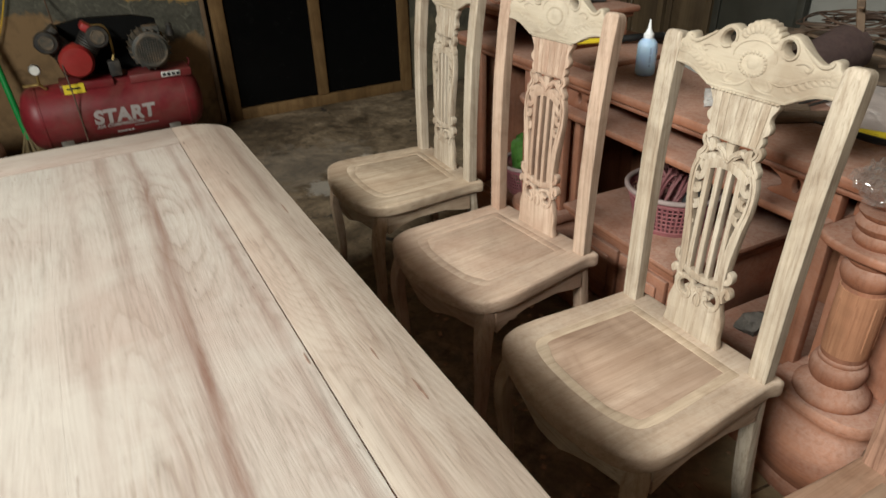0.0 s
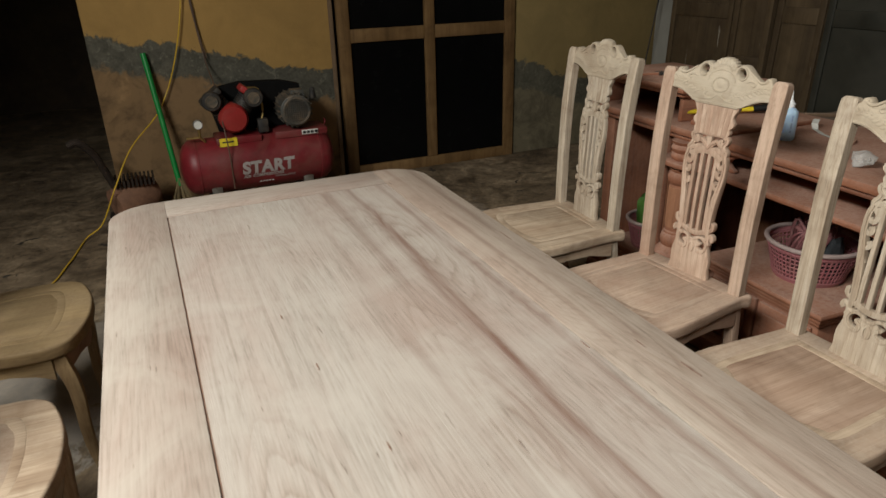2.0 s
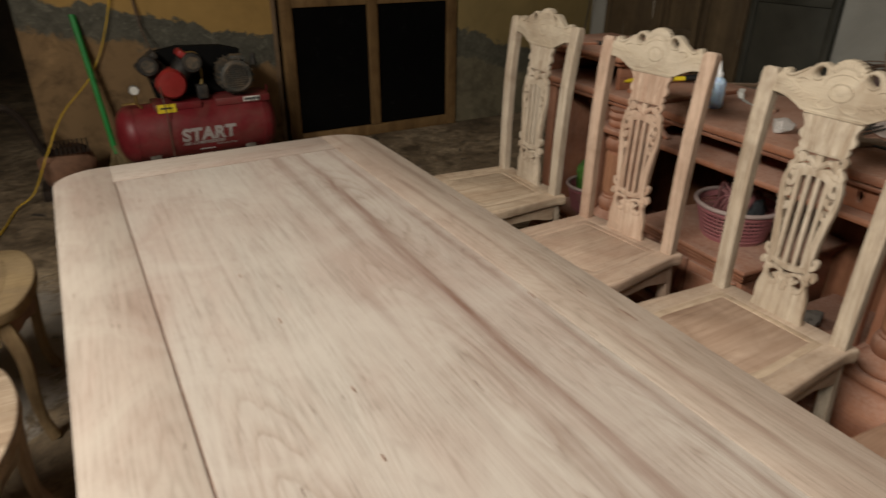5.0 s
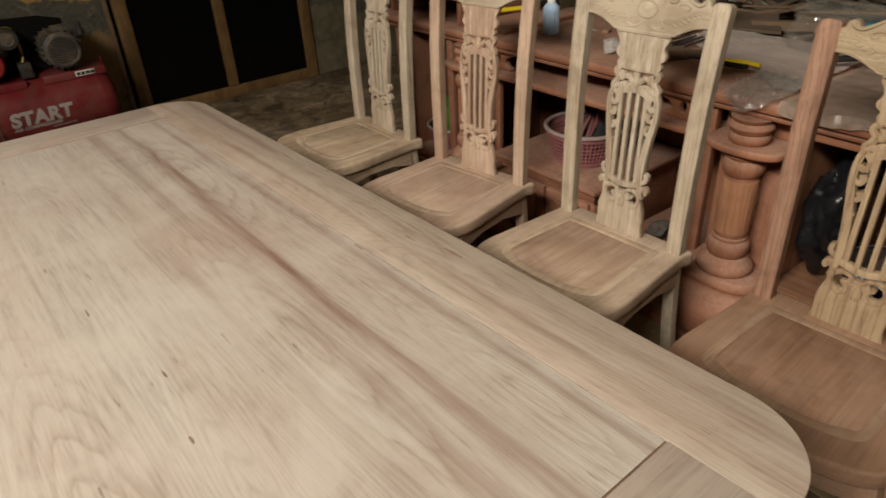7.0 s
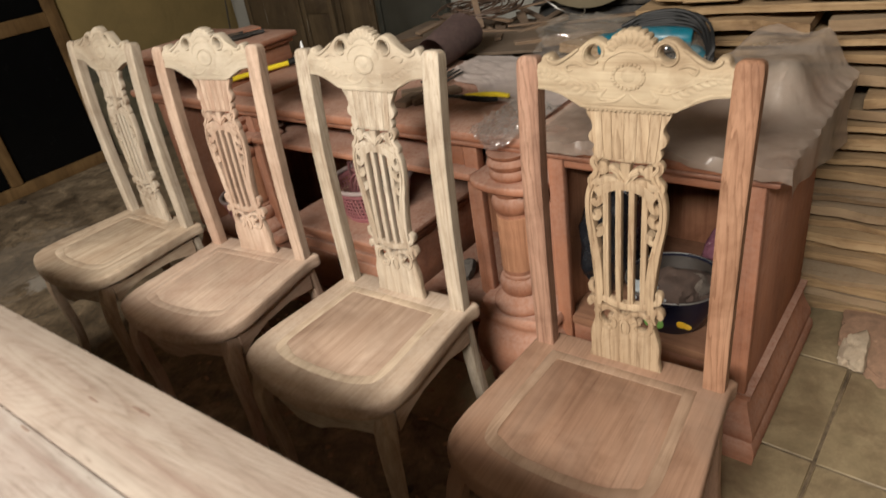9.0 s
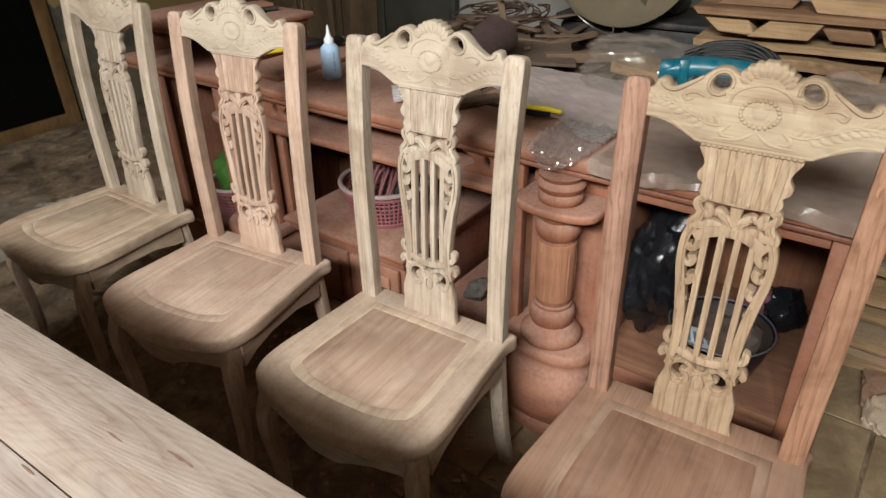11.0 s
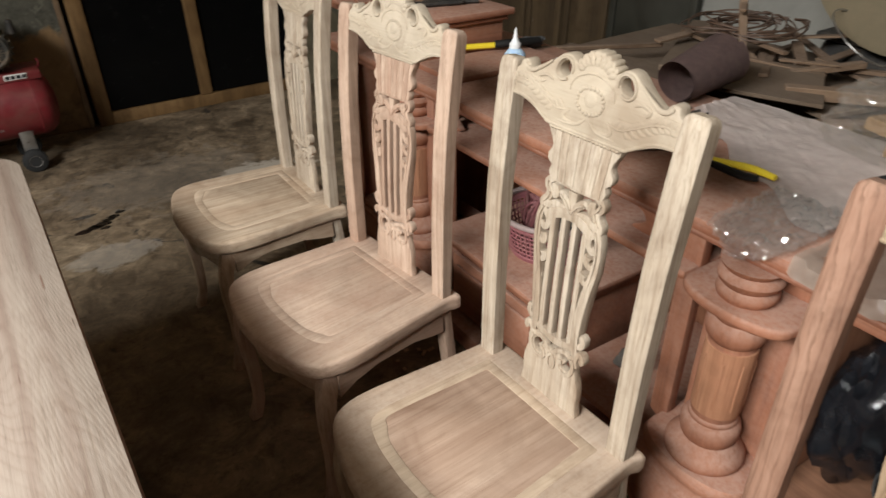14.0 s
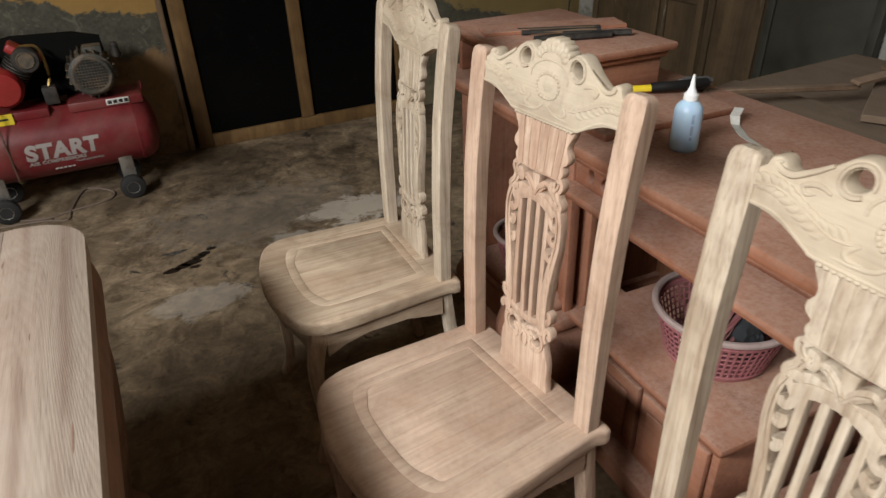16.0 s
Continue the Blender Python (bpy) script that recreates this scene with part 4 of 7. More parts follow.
        # neck scrolls, leaves, hooks along the curves, and the curls where lyre and foot meet
        for pts, w, h, k, taper, vein in (
                (q((0.05, 0.882), (0.06, 0.868), (0.052, 0.852), (0.04, 0.85), (0.040, 0.862), (0.048, 0.863)), 0.0135, 0.017, 18, same, q((0.057, 0.874), (0.057, 0.864), (0.051, 0.854))),
                (q((0.052, 0.852), (0.058, 0.838), (0.068, 0.826), (0.062, 0.812)), 0.015, 0.018, 12, same, q((0.051, 0.851), (0.056, 0.840), (0.066, 0.828))),
                (q((0.0, 0.822), (0.012, 0.846), (0.026, 0.858), (0.034, 0.846)), 0.0125, 0.016, 12, thin, q((0.002, 0.828), (0.013, 0.847), (0.026, 0.856))),
                (q((0.0, 0.818), (0.02, 0.83), (0.04, 0.832), (0.05, 0.82)), 0.0125, 0.016, 12, same, None),
                (q((0.064, 0.815), (0.052, 0.808), (0.050, 0.795), (0.060, 0.788), (0.066, 0.796)), 0.0115, 0.016, 16, same, None),
                (q((0.074, 0.782), (0.068, 0.769), (0.058, 0.766), (0.052, 0.773), (0.055, 0.781)), 0.010, 0.016, 14, grow, None),
                (q((0.070, 0.752), (0.063, 0.741), (0.054, 0.739), (0.048, 0.746), (0.051, 0.753)), 0.010, 0.016, 14, grow, None),
                (q((0.064, 0.722), (0.057, 0.713), (0.049, 0.714)), 0.008, 0.015, 8, same, None),
                (q((0.053, 0.660), (0.0545, 0.645), (0.062, 0.637), (0.071, 0.642), (0.0715, 0.652), (0.065, 0.653)), 0.0115, 0.018, 18, same, None)):
            bm = bmesh.new()
            strip(pts, w, h, k, taper)
            if vein:
                strip(vein, 0.0034, 0.006, 10, o=0.0085)
            part("scroll", bm, pale_z, lyre)
    bm = bmesh.new()
    strip([(0.0, 0.823), (0.0, 0.845), (0.0, 0.872)], 0.015, 0.017, 10, lambda f: 0.6 + 0.7 * f)
    part("leaf", bm, pale_z, lyre)
    for s in (-1, 1):
        for row in ([(s * 0.039, 0.814), (s * 0.0385, 0.72), (s * 0.038, 0.62)], [(s * 0.0132, 0.822), (s * 0.013, 0.72), (s * 0.0128, 0.615)]):
            bm = bmesh.new()
            strip(row, 0.0108, 0.016, 8)
            part("bar", bm, pale_z, lyre)
    bm = bmesh.new()
    foot = [(0.0, 0.600), (0.014, 0.600), (0.020, 0.612), (0.036, 0.616), (0.046, 0.612), (0.054, 0.618), (0.062, 0.612), *spline([(0.064, 0.598), (0.062, 0.586), (0.066, 0.565), (0.072, 0.54), (0.073, 0.515), (0.071, 0.49), (0.074, 0.47)], 14), (0.075, 0.455), (0.0, 0.455)]
    eyes = []
    for s in (-1, 1):
        eyes.append([(s * u, v) for u, v in spline([(0.021, 0.600), (0.034, 0.604), (0.047, 0.596), (0.050, 0.580), (0.042, 0.566), (0.030, 0.566), (0.027, 0.576), (0.034, 0.580), (0.036, 0.588), (0.026, 0.590)], 22)])
    sheet(bm, closed_outline(foot), eyes, lay, 0.018, 0.002, 2)
    for s in (-1, 1):
        q = lambda *p: [(s * u, v) for u, v in p]
        strip(q((0.052, 0.606), (0.058, 0.590), (0.054, 0.570), (0.042, 0.557), (0.027, 0.557), (0.019, 0.568), (0.022, 0.580), (0.030, 0.584)), 0.0085, 0.010, 26, o=0.0065)
        strip(q((0.0, 0.596), (0.010, 0.598), (0.016, 0.606), (0.030, 0.611), (0.044, 0.607)), 0.0075, 0.010, 16, thin, o=0.0065)
        strip(q((0.0, 0.586), (0.008, 0.575), (0.008, 0.556), (0.002, 0.545)), 0.007, 0.008, 10, thin, o=0.0075)
        strip(q((0.061, 0.590), (0.058, 0.606), (0.062, 0.620), (0.071, 0.624), (0.0765, 0.616), (0.071, 0.609)), 0.0115, 0.018, 18)
    part("splat_foot", bm, pale_z, chair, "scrolled foot of the splat")
    return chair


def repaint(chair, mats):
    """Other wood on a copy: by part name, or by 'all'."""
    for ob in chair.children_recursive:
        k = ob.name.split(".")[0]
        m = mats.get(k, mats.get("all"))
        if m is not None:
            ob.material_slots[0].link = "OBJECT"
            ob.material_slots[0].material = m


ROW = "chairs along one side of the table"
OTHER = "chairs along the other side of the table"
PL = "raw pale wooden dining chair with carved lyre back, unvarnished"
chair_3 = dining_chair(pose(1.128, 1.292, 0, 0, 0, 90.8), PL, ROW)
chair_2 = tagged(copy_thing(chair_3, pose(1.136, 1.892, 0, 0, 0, 95.5)), "raw pinkish wooden dining chair with carved lyre back, sanded", group=ROW)
chair_1 = copy_thing(chair_3, pose(1.157, 2.483, 0, 0, 0, 88.6))
chair_4 = tagged(copy_thing(chair_3, pose(1.110, 0.670, 0, 0, 0, 90.6)), "raw dining chair with reddish posts, brown seat and pale carved back", group=ROW)
left_2 = tagged(copy_thing(chair_3, pose(-1.172, 1.84, 0, 0, 0, -91)), "raw pale dining chair drawn up to the table, half shaded", group=OTHER)
left_1 = copy_thing(left_2, pose(-1.138, 2.545, 0, 0, 0, -92))
repaint(chair_2, {"seat_frame": pink_y, "seat_panel": pink_y, "front_apron": pink_x, "side_apron": pink_y, "front_leg": pink_z, "rear_leg": pink_z, "post": pink_z, "splat": pink_z, "splat_panel": pink_z, "splat_foot": pink_z, "bar": pink_z, "flute": pink_z, "scroll": pink_z, "leaf": pink_z})
repaint(chair_4, {"crest_rail": carved_tan, "splat": tan_z, "splat_panel": tan_z, "splat_foot": tan_z, "bar": tan_z, "flute": tan_z, "scroll": tan_z, "leaf": tan_z, "post": red_z, "seat_frame": brown_y, "seat_panel": brown_y, "front_apron": brown_x, "side_apron": brown_y, "rear_leg": brown_z, "front_leg": brown_z})
orange_z = wood("orange_brown_wood", axis=2, contrast=1.3, chips=0.1, rings=0.5, pitch=30.0, light=(0.40, 0.24, 0.155), mid=(0.31, 0.17, 0.105), dark=(0.19, 0.095, 0.056))
[p for p in chair_4.children if p.name.startswith("post")][0].material_slots[0].material = orange_z
repaint(chair_2, {"seat_lip": pink_y})
band_y = wood("brown_band_wood", axis=1, light=(0.37, 0.265, 0.19), mid=(0.31, 0.212, 0.147), dark=(0.22, 0.142, 0.095), stain=(0.24, 0.155, 0.105))
repaint(chair_4, {"seat_lip": band_y})
# far chair: brown and dusty, with its shade also put into the colour
shaded_y = wood("shaded_dusty_seat", axis=1, contrast=1.2, light=(0.31, 0.225, 0.12), mid=(0.245, 0.172, 0.085), dark=(0.16, 0.105, 0.05), dust=(0.36, 0.28, 0.17), dust_amount=0.35, stain=(0.15, 0.10, 0.06))
shaded_z = wood("shaded_brown_back", axis=2, contrast=1.3, rings=0.4, pitch=18.0, light=(0.31, 0.225, 0.125), mid=(0.24, 0.17, 0.09), dark=(0.155, 0.10, 0.05))
repaint(left_1, {"all": shaded_z, "seat_frame": shaded_y, "seat_panel": shaded_y, "seat_lip": shaded_y, "front_apron": brown_x, "side_apron": shaded_y})
cream_y = wood("cream_seat_wood", axis=1, contrast=1.4, rough=0.8, chips=0.14, light=(0.56, 0.47, 0.365), mid=(0.50, 0.402, 0.30), dark=(0.37, 0.28, 0.20), stain=(0.36, 0.25, 0.17), stain_amount=0.45)
repaint(left_2, {"seat_frame": cream_y, "seat_lip": lip_y, "side_apron": cream_y})
repaint(chair_1, {"seat_frame": cream_y, "seat_panel": cream_y, "side_apron": cream_y})
repaint(chair_3, {"seat_panel": tan_y})

# ---- sideboard: a long low cabinet with turned pillars and a raised end ----
CAB = pose(1.349, 0, 0, 0, 0, -2.4)
TOP = 0.82
cab = empty("sideboard", CAB, "long unfinished reddish sideboard with turned pillars, thick with sawdust", "sideboard")
NEAR_P, FAR_P = 1.10, 2.29
MID = (NEAR_P + FAR_P) / 2


def on_cab(u, v, z, turn=0.0):
    """A pose on the sideboard: u from its front backwards, v along it."""
    return CAB @ pose(u, v, z, 0, 0, turn)


part("top_board", boxes((-0.05, 0.44, TOP - 0.03, 0.55, 2.93, TOP), bevel=0.010), cab_y, cab)
part("top_moulding", boxes((-0.034, 0.452, TOP - 0.05, 0.54, 2.915, TOP - 0.031), bevel=0.008), cab_y, cab)
# the near bay
BAY_Z = 0.29
part("side_panel", boxes((0.0, 0.485, 0.10, 0.53, 0.51, TOP - 0.05)), cab_z, cab)
part("partition", boxes((0.013, 0.965, 0.12, 0.509, 0.985, TOP - 0.051)), cab_in, cab)
part("back_panel", boxes((0.51, 0.511, 0.12, 0.525, 2.80, TOP - 0.051)), cab_in, cab)
part("bay_floor", boxes((-0.008, 0.512, BAY_Z - 0.028, 0.508, 0.964, BAY_Z), bevel=0.006), cab_floor, cab)
part("bottom_rail", boxes((0.0, 0.512, 0.19, 0.022, 0.964, BAY_Z - 0.0285), bevel=0.004), cab_y, cab)
part("stile", boxes((-0.014, 0.482, BAY_Z - 0.10, 0.012, 0.528, TOP - 0.051), bevel=0.006), cab_z, cab)
part("stile", boxes((-0.014, 0.946, BAY_Z - 0.10, 0.012, 0.989, TOP - 0.051), bevel=0.006), cab_z, cab)
part("top_rail", boxes((-0.01, 0.529, TOP - 0.08, 0.01, 0.945, TOP - 0.051), bevel=0.004), cab_y, cab)


def skirting(y0, y1, x0, x1, h, name):
    """A sloped and moulded plinth round three sides of a bay."""
    bm = bmesh.new()
    prof = [(0.055, 0.0), (0.062, 0.03), (0.058, 0.055), (0.044, 0.07), (0.05, 0.082), (0.046, 0.10), (0.03, 0.13), (0.016, 0.16), (0.012, h - 0.025), (0.022, h - 0.02), (0.024, h - 0.004), (0.0, h)]
    rim(bm, [(x0, y0), (x1, y0), (x1, y1), (x0, y1)], prof)
    part(name, bm, cab_y, cab)


skirting(0.485, 0.985, 0.0, 0.53, 0.21, "plinth")


def bulge(v, reach, half, back):
    """An outline in plan that swells forward round a pillar."""
    run = [(-0.03 - reach * math.cos(radians(a)) ** 0.8 if abs(a) < 90 else -0.03, v + half * math.sin(radians(a))) for a in range(-90, 91, 12)]
    return [(back, v - half), *run, (back, v + half)][::-1]


def pillar(y, x=-0.016):
    bm = bmesh.new()
    prof = [(0.080, 0.299), (0.083, 0.304), (0.082, 0.316), (0.074, 0.326), (0.068, 0.332), (0.062, 0.342), (0.054, 0.348), (0.057, 0.354), (0.060, 0.366), (0.060, 0.382), (0.056, 0.394),
            (0.049, 0.400), (0.050, 0.404), (0.049, 0.409), (0.046, 0.412), (0.047, 0.42), (0.0475, 0.43), (0.0475, 0.585), (0.046, 0.594), (0.0455, 0.60), (0.052, 0.607), (0.057, 0.62), (0.058, 0.632),
            (0.054, 0.645), (0.047, 0.651), (0.052, 0.657), (0.054, 0.664), (0.052, 0.671), (0.048, 0.674), (0.048, 0.698), (0.053, 0.702), (0.056, 0.711), (0.054, 0.72), (0.048, 0.726), (0.055, 0.733), (0.0585, 0.743),
            (0.055, 0.752), (0.048, 0.757), (0.054, 0.763), (0.057, TOP - 0.05)]
    lathe(bm, prof, 36, pose(x, y, 0))
    p = part("pillar", bm, cab_z, cab, "turned pillar with rings and a fluted shaft")
    bm = bmesh.new()
    lathe(bm, [(0.044, 0.424), (0.0485, 0.426), (0.0492, 0.43), (0.0492, 0.586), (0.0485, 0.59), (0.044, 0.592)], 36, pose(x, y, 0))
    part("shaft", bm, shaft_wood, p, "bare orange shaft, freshly sanded")
    for k in range(8):
        bm = bmesh.new()
        box(bm, 0.0475, -0.003, 0.448, 0.0503, 0.003, 0.566, 0.0012, 2, pose(x, y, 0) @ pose(0, 0, 0, 0, 0, 180 + (k - 3.5) * 45))
        part("flute", bm, shaft_wood, p)
    bm = bmesh.new()
    sheet(bm, bulge(y, 0.062, 0.112, 0.30), [], lambda u, v, t: (u, v, 0.675 + t), 0.022, 0.007, 3)
    part("ledge", bm, cab_y, p, "shelf ledge bulging round the pillar")
    bm = bmesh.new()
    rim(bm, bulge(y, 0.058, 0.108, 0.20), [(0.012, 0.0), (0.016, 0.035), (0.010, 0.05), (0.022, 0.075), (0.040, 0.11), (0.047, 0.145), (0.044, 0.18), (0.032, 0.215), (0.016, 0.24), (0.010, 0.252), (0.012, 0.262), (0.020, 0.268), (0.022, 0.284), (0.014, 0.297), (-0.03, 0.2985), (-0.09, 0.2985)])
    part("plinth_block", bm, cab_y, p, "moulded plinth bulging under the pillar")
    part("pillar_backing", boxes((0.05, y - 0.109, 0.12, 0.07, y + 0.109, 0.674)), cab_z, p)
    part("pillar_backing", boxes((0.05, y - 0.109, 0.698, 0.07, y + 0.109, TOP - 0.051)), cab_z, p)


pillar(NEAR_P)
pillar(FAR_P)
for v in (1.235, 2.222):
    bm = bmesh.new()
    pts = [(-0.024, TOP - 0.052), (-0.024, 0.30)] + [(0.024 * math.sin(radians(a)) , 0.288 - 0.016 * math.cos(radians(a))) for a in range(-80, 81, 20)] + [(0.024, 0.30), (0.024, TOP - 0.052)]
    sheet(bm, pts, [], lambda a, z, t: (-0.004 + t, v + a, z), 0.03, 0.005, 2)
    part("panel_strip", bm, cab_z, cab, "narrow upright strip with a rounded lower end")
# the middle bay: a shelf under the top on scrolled brackets, a stepped drawer block below
part("middle_shelf", boxes((-0.046, NEAR_P + 0.1125, 0.673, 0.509, FAR_P - 0.1125, 0.6965), bevel=0.009), cab_y, cab)
for s, v0 in ((1, 1.262), (-1, 2.196)):
    half = spline([(0.0, TOP - 0.052), (0.13, TOP - 0.052), (0.136, TOP - 0.066), (0.112, TOP - 0.075), (0.10, TOP - 0.092), (0.112, TOP - 0.104), (0.13, 0.708), (0.12, 0.698), (0.0, 0.698)], 40)
    hole = [(0.062 + 0.011 * math.cos(a), 0.735 + 0.017 * math.sin(a)) for a in np.linspace(0, 2 * math.pi, 15)[:-1]]
    bm = bmesh.new()
    sheet(bm, half, [hole], lambda a, z, t: (0.0 + t, v0 + s * a, z), 0.022, 0.003, 2)
    part("scroll_bracket", bm, cab_y, cab, "scrolled bracket pierced with a round eye")
part("shelf_riser", boxes((0.30, MID, 0.697, 0.32, MID + 0.02, TOP - 0.051)), cab_z, cab)
part("partition", boxes((0.013, 2.40, 0.12, 0.509, 2.42, TOP - 0.051)), cab_in, cab)
part("middle_back", boxes((0.49, 1.212, 0.06, 0.508, 2.178, 0.672)), cab_in, cab)
BL = 0.385
for nm, row in (("drawer_block_top", (-0.062, 1.575, BL - 0.022, 0.488, 2.105, BL)), ("moulding", (-0.045, 1.588, BL - 0.044, 0.48, 2.095, BL - 0.023)), ("moulding", (-0.03, 1.60, BL - 0.064, 0.48, 2.085, BL - 0.045)),
                ("carcass", (-0.008, 1.615, 0.07, 0.48, 2.075, BL - 0.065)), ("base", (-0.06, 1.245, 0.0, 0.489, 2.175, 0.068)), ("low_shelf", (-0.01, 1.25, 0.15, 0.487, 1.574, 0.172))):
    part(nm, boxes(row, bevel=0.008), cab_y, cab)
for y0, y1 in ((1.632, 1.84), (1.852, 2.062)):
    d = part("drawer_front", boxes((-0.026, y0, 0.095, -0.0085, y1, BL - 0.08), bevel=0.006), cab_y, cab)
    part("raised_panel", boxes((-0.036, y0 + 0.03, 0.125, -0.0265, y1 - 0.03, BL - 0.11), bevel=0.006), cab_y, d)
# the far bay and its raised end
part("far_side", boxes((0.0, 2.78, 0.12, 0.53, 2.805, TOP - 0.051)), cab_z, cab)
part("far_floor", boxes((0.0, 2.421, 0.17, 0.509, 2.779, 0.195)), cab_y, cab)
skirting(2.40, 2.81, 0.0, 0.53, 0.17, "plinth")
part("far_stile", boxes((-0.012, 2.755, 0.195, 0.012, 2.81, TOP - 0.051), bevel=0.005), cab_z, cab)
part("far_stile", boxes((-0.012, 2.404, 0.195, 0.012, 2.442, TOP - 0.051), bevel=0.005), cab_z, cab)
part("raised_top", boxes((-0.03, 2.335, 0.935, 0.405, 2.905, 0.957), bevel=0.007), cab_y, cab)
part("raised_moulding", boxes((-0.012, 2.352, 0.917, 0.39, 2.888, 0.9345), bevel=0.006), cab_y, cab)
part("raised_side", boxes((0.01, 2.37, TOP + 0.001, 0.38, 2.39, 0.9165)), cab_x, cab)
part("raised_side", boxes((0.01, 2.845, TOP + 0.001, 0.38, 2.865, 0.9165)), cab_x, cab)
part("raised_back", boxes((0.362, 2.391, TOP + 0.001, 0.38, 2.844, 0.9165)), cab_y, cab)
# ---- air compressor ----
red_paint = plain("worn_red_paint", (0.18, 0.014, 0.02), 0.45, vary=0.3, scale=7, dirt=(0.15, 0.07, 0.055), dirt_amount=0.75)
red_bright = plain("bright_red_paint", (0.33, 0.02, 0.02), 0.45, vary=0.2, scale=9, dirt=(0.2, 0.1, 0.07), dirt_amount=0.3)
cast_iron = plain("cast_iron", (0.026, 0.025, 0.024), 0.62, 0.2, vary=0.3, scale=30, bumpy=0.3, dirt=(0.14, 0.11, 0.08), dirt_amount=0.5)
motor_grey = plain("grey_motor_paint", (0.06, 0.06, 0.053), 0.6, 0.1, vary=0.3, scale=16, dirt=(0.26, 0.18, 0.11), dirt_amount=1.0)
rubber = plain("black_rubber", (0.018, 0.018, 0.018), 0.8, vary=0.3, scale=30)
white_paint = plain("white_lettering", (0.34, 0.31, 0.295), 0.6, vary=0.1)
yellow_paint = plain("yellow_label", (0.72, 0.56, 0.02), 0.6, vary=0.1)
brass = plain("dull_brass", (0.5, 0.36, 0.14), 0.4, 0.9, vary=0.2, scale=30)
steel = plain("worn_steel", (0.42, 0.41, 0.39), 0.38, 0.9, vary=0.2, scale=25)
dial_white = plain("dial_face", (0.72, 0.72, 0.68), 0.4, vary=0.05)

AX, AY, AZ, AR = 0.163, 4.52, 0.315, 0.165
comp = empty("air_compressor", pose(AX, AY, 0), "red belt-driven air compressor on wheels, dusty", "air compressor")
ALONG = pose(0, 0, AZ, 0, 90, 0)
bm = bmesh.new()
L = 0.46
lathe(bm, [(0.03, -L), (0.09, -L + 0.012), (0.135, -L + 0.032), (0.158, -L + 0.06), (AR, -L + 0.09), (AR, -L + 0.094), (AR + 0.003, -L + 0.096), (AR + 0.003, -L + 0.104), (AR, -L + 0.106), (AR, L - 0.106), (AR + 0.003, L - 0.104),
           (AR + 0.003, L - 0.096), (AR, L - 0.094), (AR, L - 0.09), (0.158, L - 0.06), (0.135, L - 0.032), (0.09, L - 0.012), (0.03, L)], 40, ALONG)
part("tank", bm, red_paint, comp)
for x in (-0.28, 0.27):
    for y in (-0.12, 0.13):
        bm = bmesh.new()
        sweep(bm, [(x, y, 0.21), (x, y * 1.02, 0.12), (x, y * 1.02, 0.06)], 0.06, 0.012, up=(0, 1, 0), seg=8, square=True)
        part("wheel_bracket", bm, steel if y < 0 else red_paint, comp)
        bm = bmesh.new()
        lathe(bm, [(0.02, -0.019), (0.05, -0.02), (0.058, -0.014), (0.06, 0.0), (0.058, 0.014), (0.05, 0.02), (0.02, 0.019)], 24, pose(x, y * 1.02 - 0.03, 0.06, 90))
        w = part("wheel", bm, rubber, comp, "black rubber wheel")
        bm = bmesh.new()
        lathe(bm, [(0.004, 0.0), (0.024, 0.002), (0.03, 0.004), (0.031, -0.02), (0.026, -0.024)][::-1], 18, pose(x, y * 1.02 - 0.046, 0.06, 90))
        part("hub", bm, steel, w)
# saddle plates and labels
part("pump_saddle", boxes((-0.24, -0.10, AZ + 0.135, 0.02, 0.10, AZ + 0.175), bevel=0.006), red_paint, comp)
part("motor_saddle", boxes((0.10, -0.105, AZ + 0.135, 0.42, 0.10, AZ + 0.178), bevel=0.006), red_paint, comp)
bm = bmesh.new()
box(bm, -0.05, -0.002, -0.024, 0.05, 0.002, 0.024, 0, 1, pose(-0.175, -0.106, AZ + 0.152, -8))
part("warning_label", bm, yellow_paint, comp, "yellow warning label")
bm = bmesh.new()
box(bm, -0.035, -0.002, -0.005, 0.03, 0.002, 0.003, 0, 1, pose(-0.175, -0.1088, AZ + 0.155, -8))
part("label_print", bm, rubber, comp)
bm = bmesh.new()
box(bm, -0.05, -0.0025, -0.014, 0.05, 0.002, 0.014, 0.002, 1, pose(0.31, -0.108, AZ + 0.16, -4))
part("rating_plate", bm, dial_white, comp)
for k in range(4):
    bm = bmesh.new()
    box(bm, -0.009, -0.001, -0.008, 0.009, 0.001, 0.008, 0, 1, pose(0.275 + 0.024 * k, -0.112, AZ + 0.16, -4))
    part("plate_mark", bm, rubber, comp)


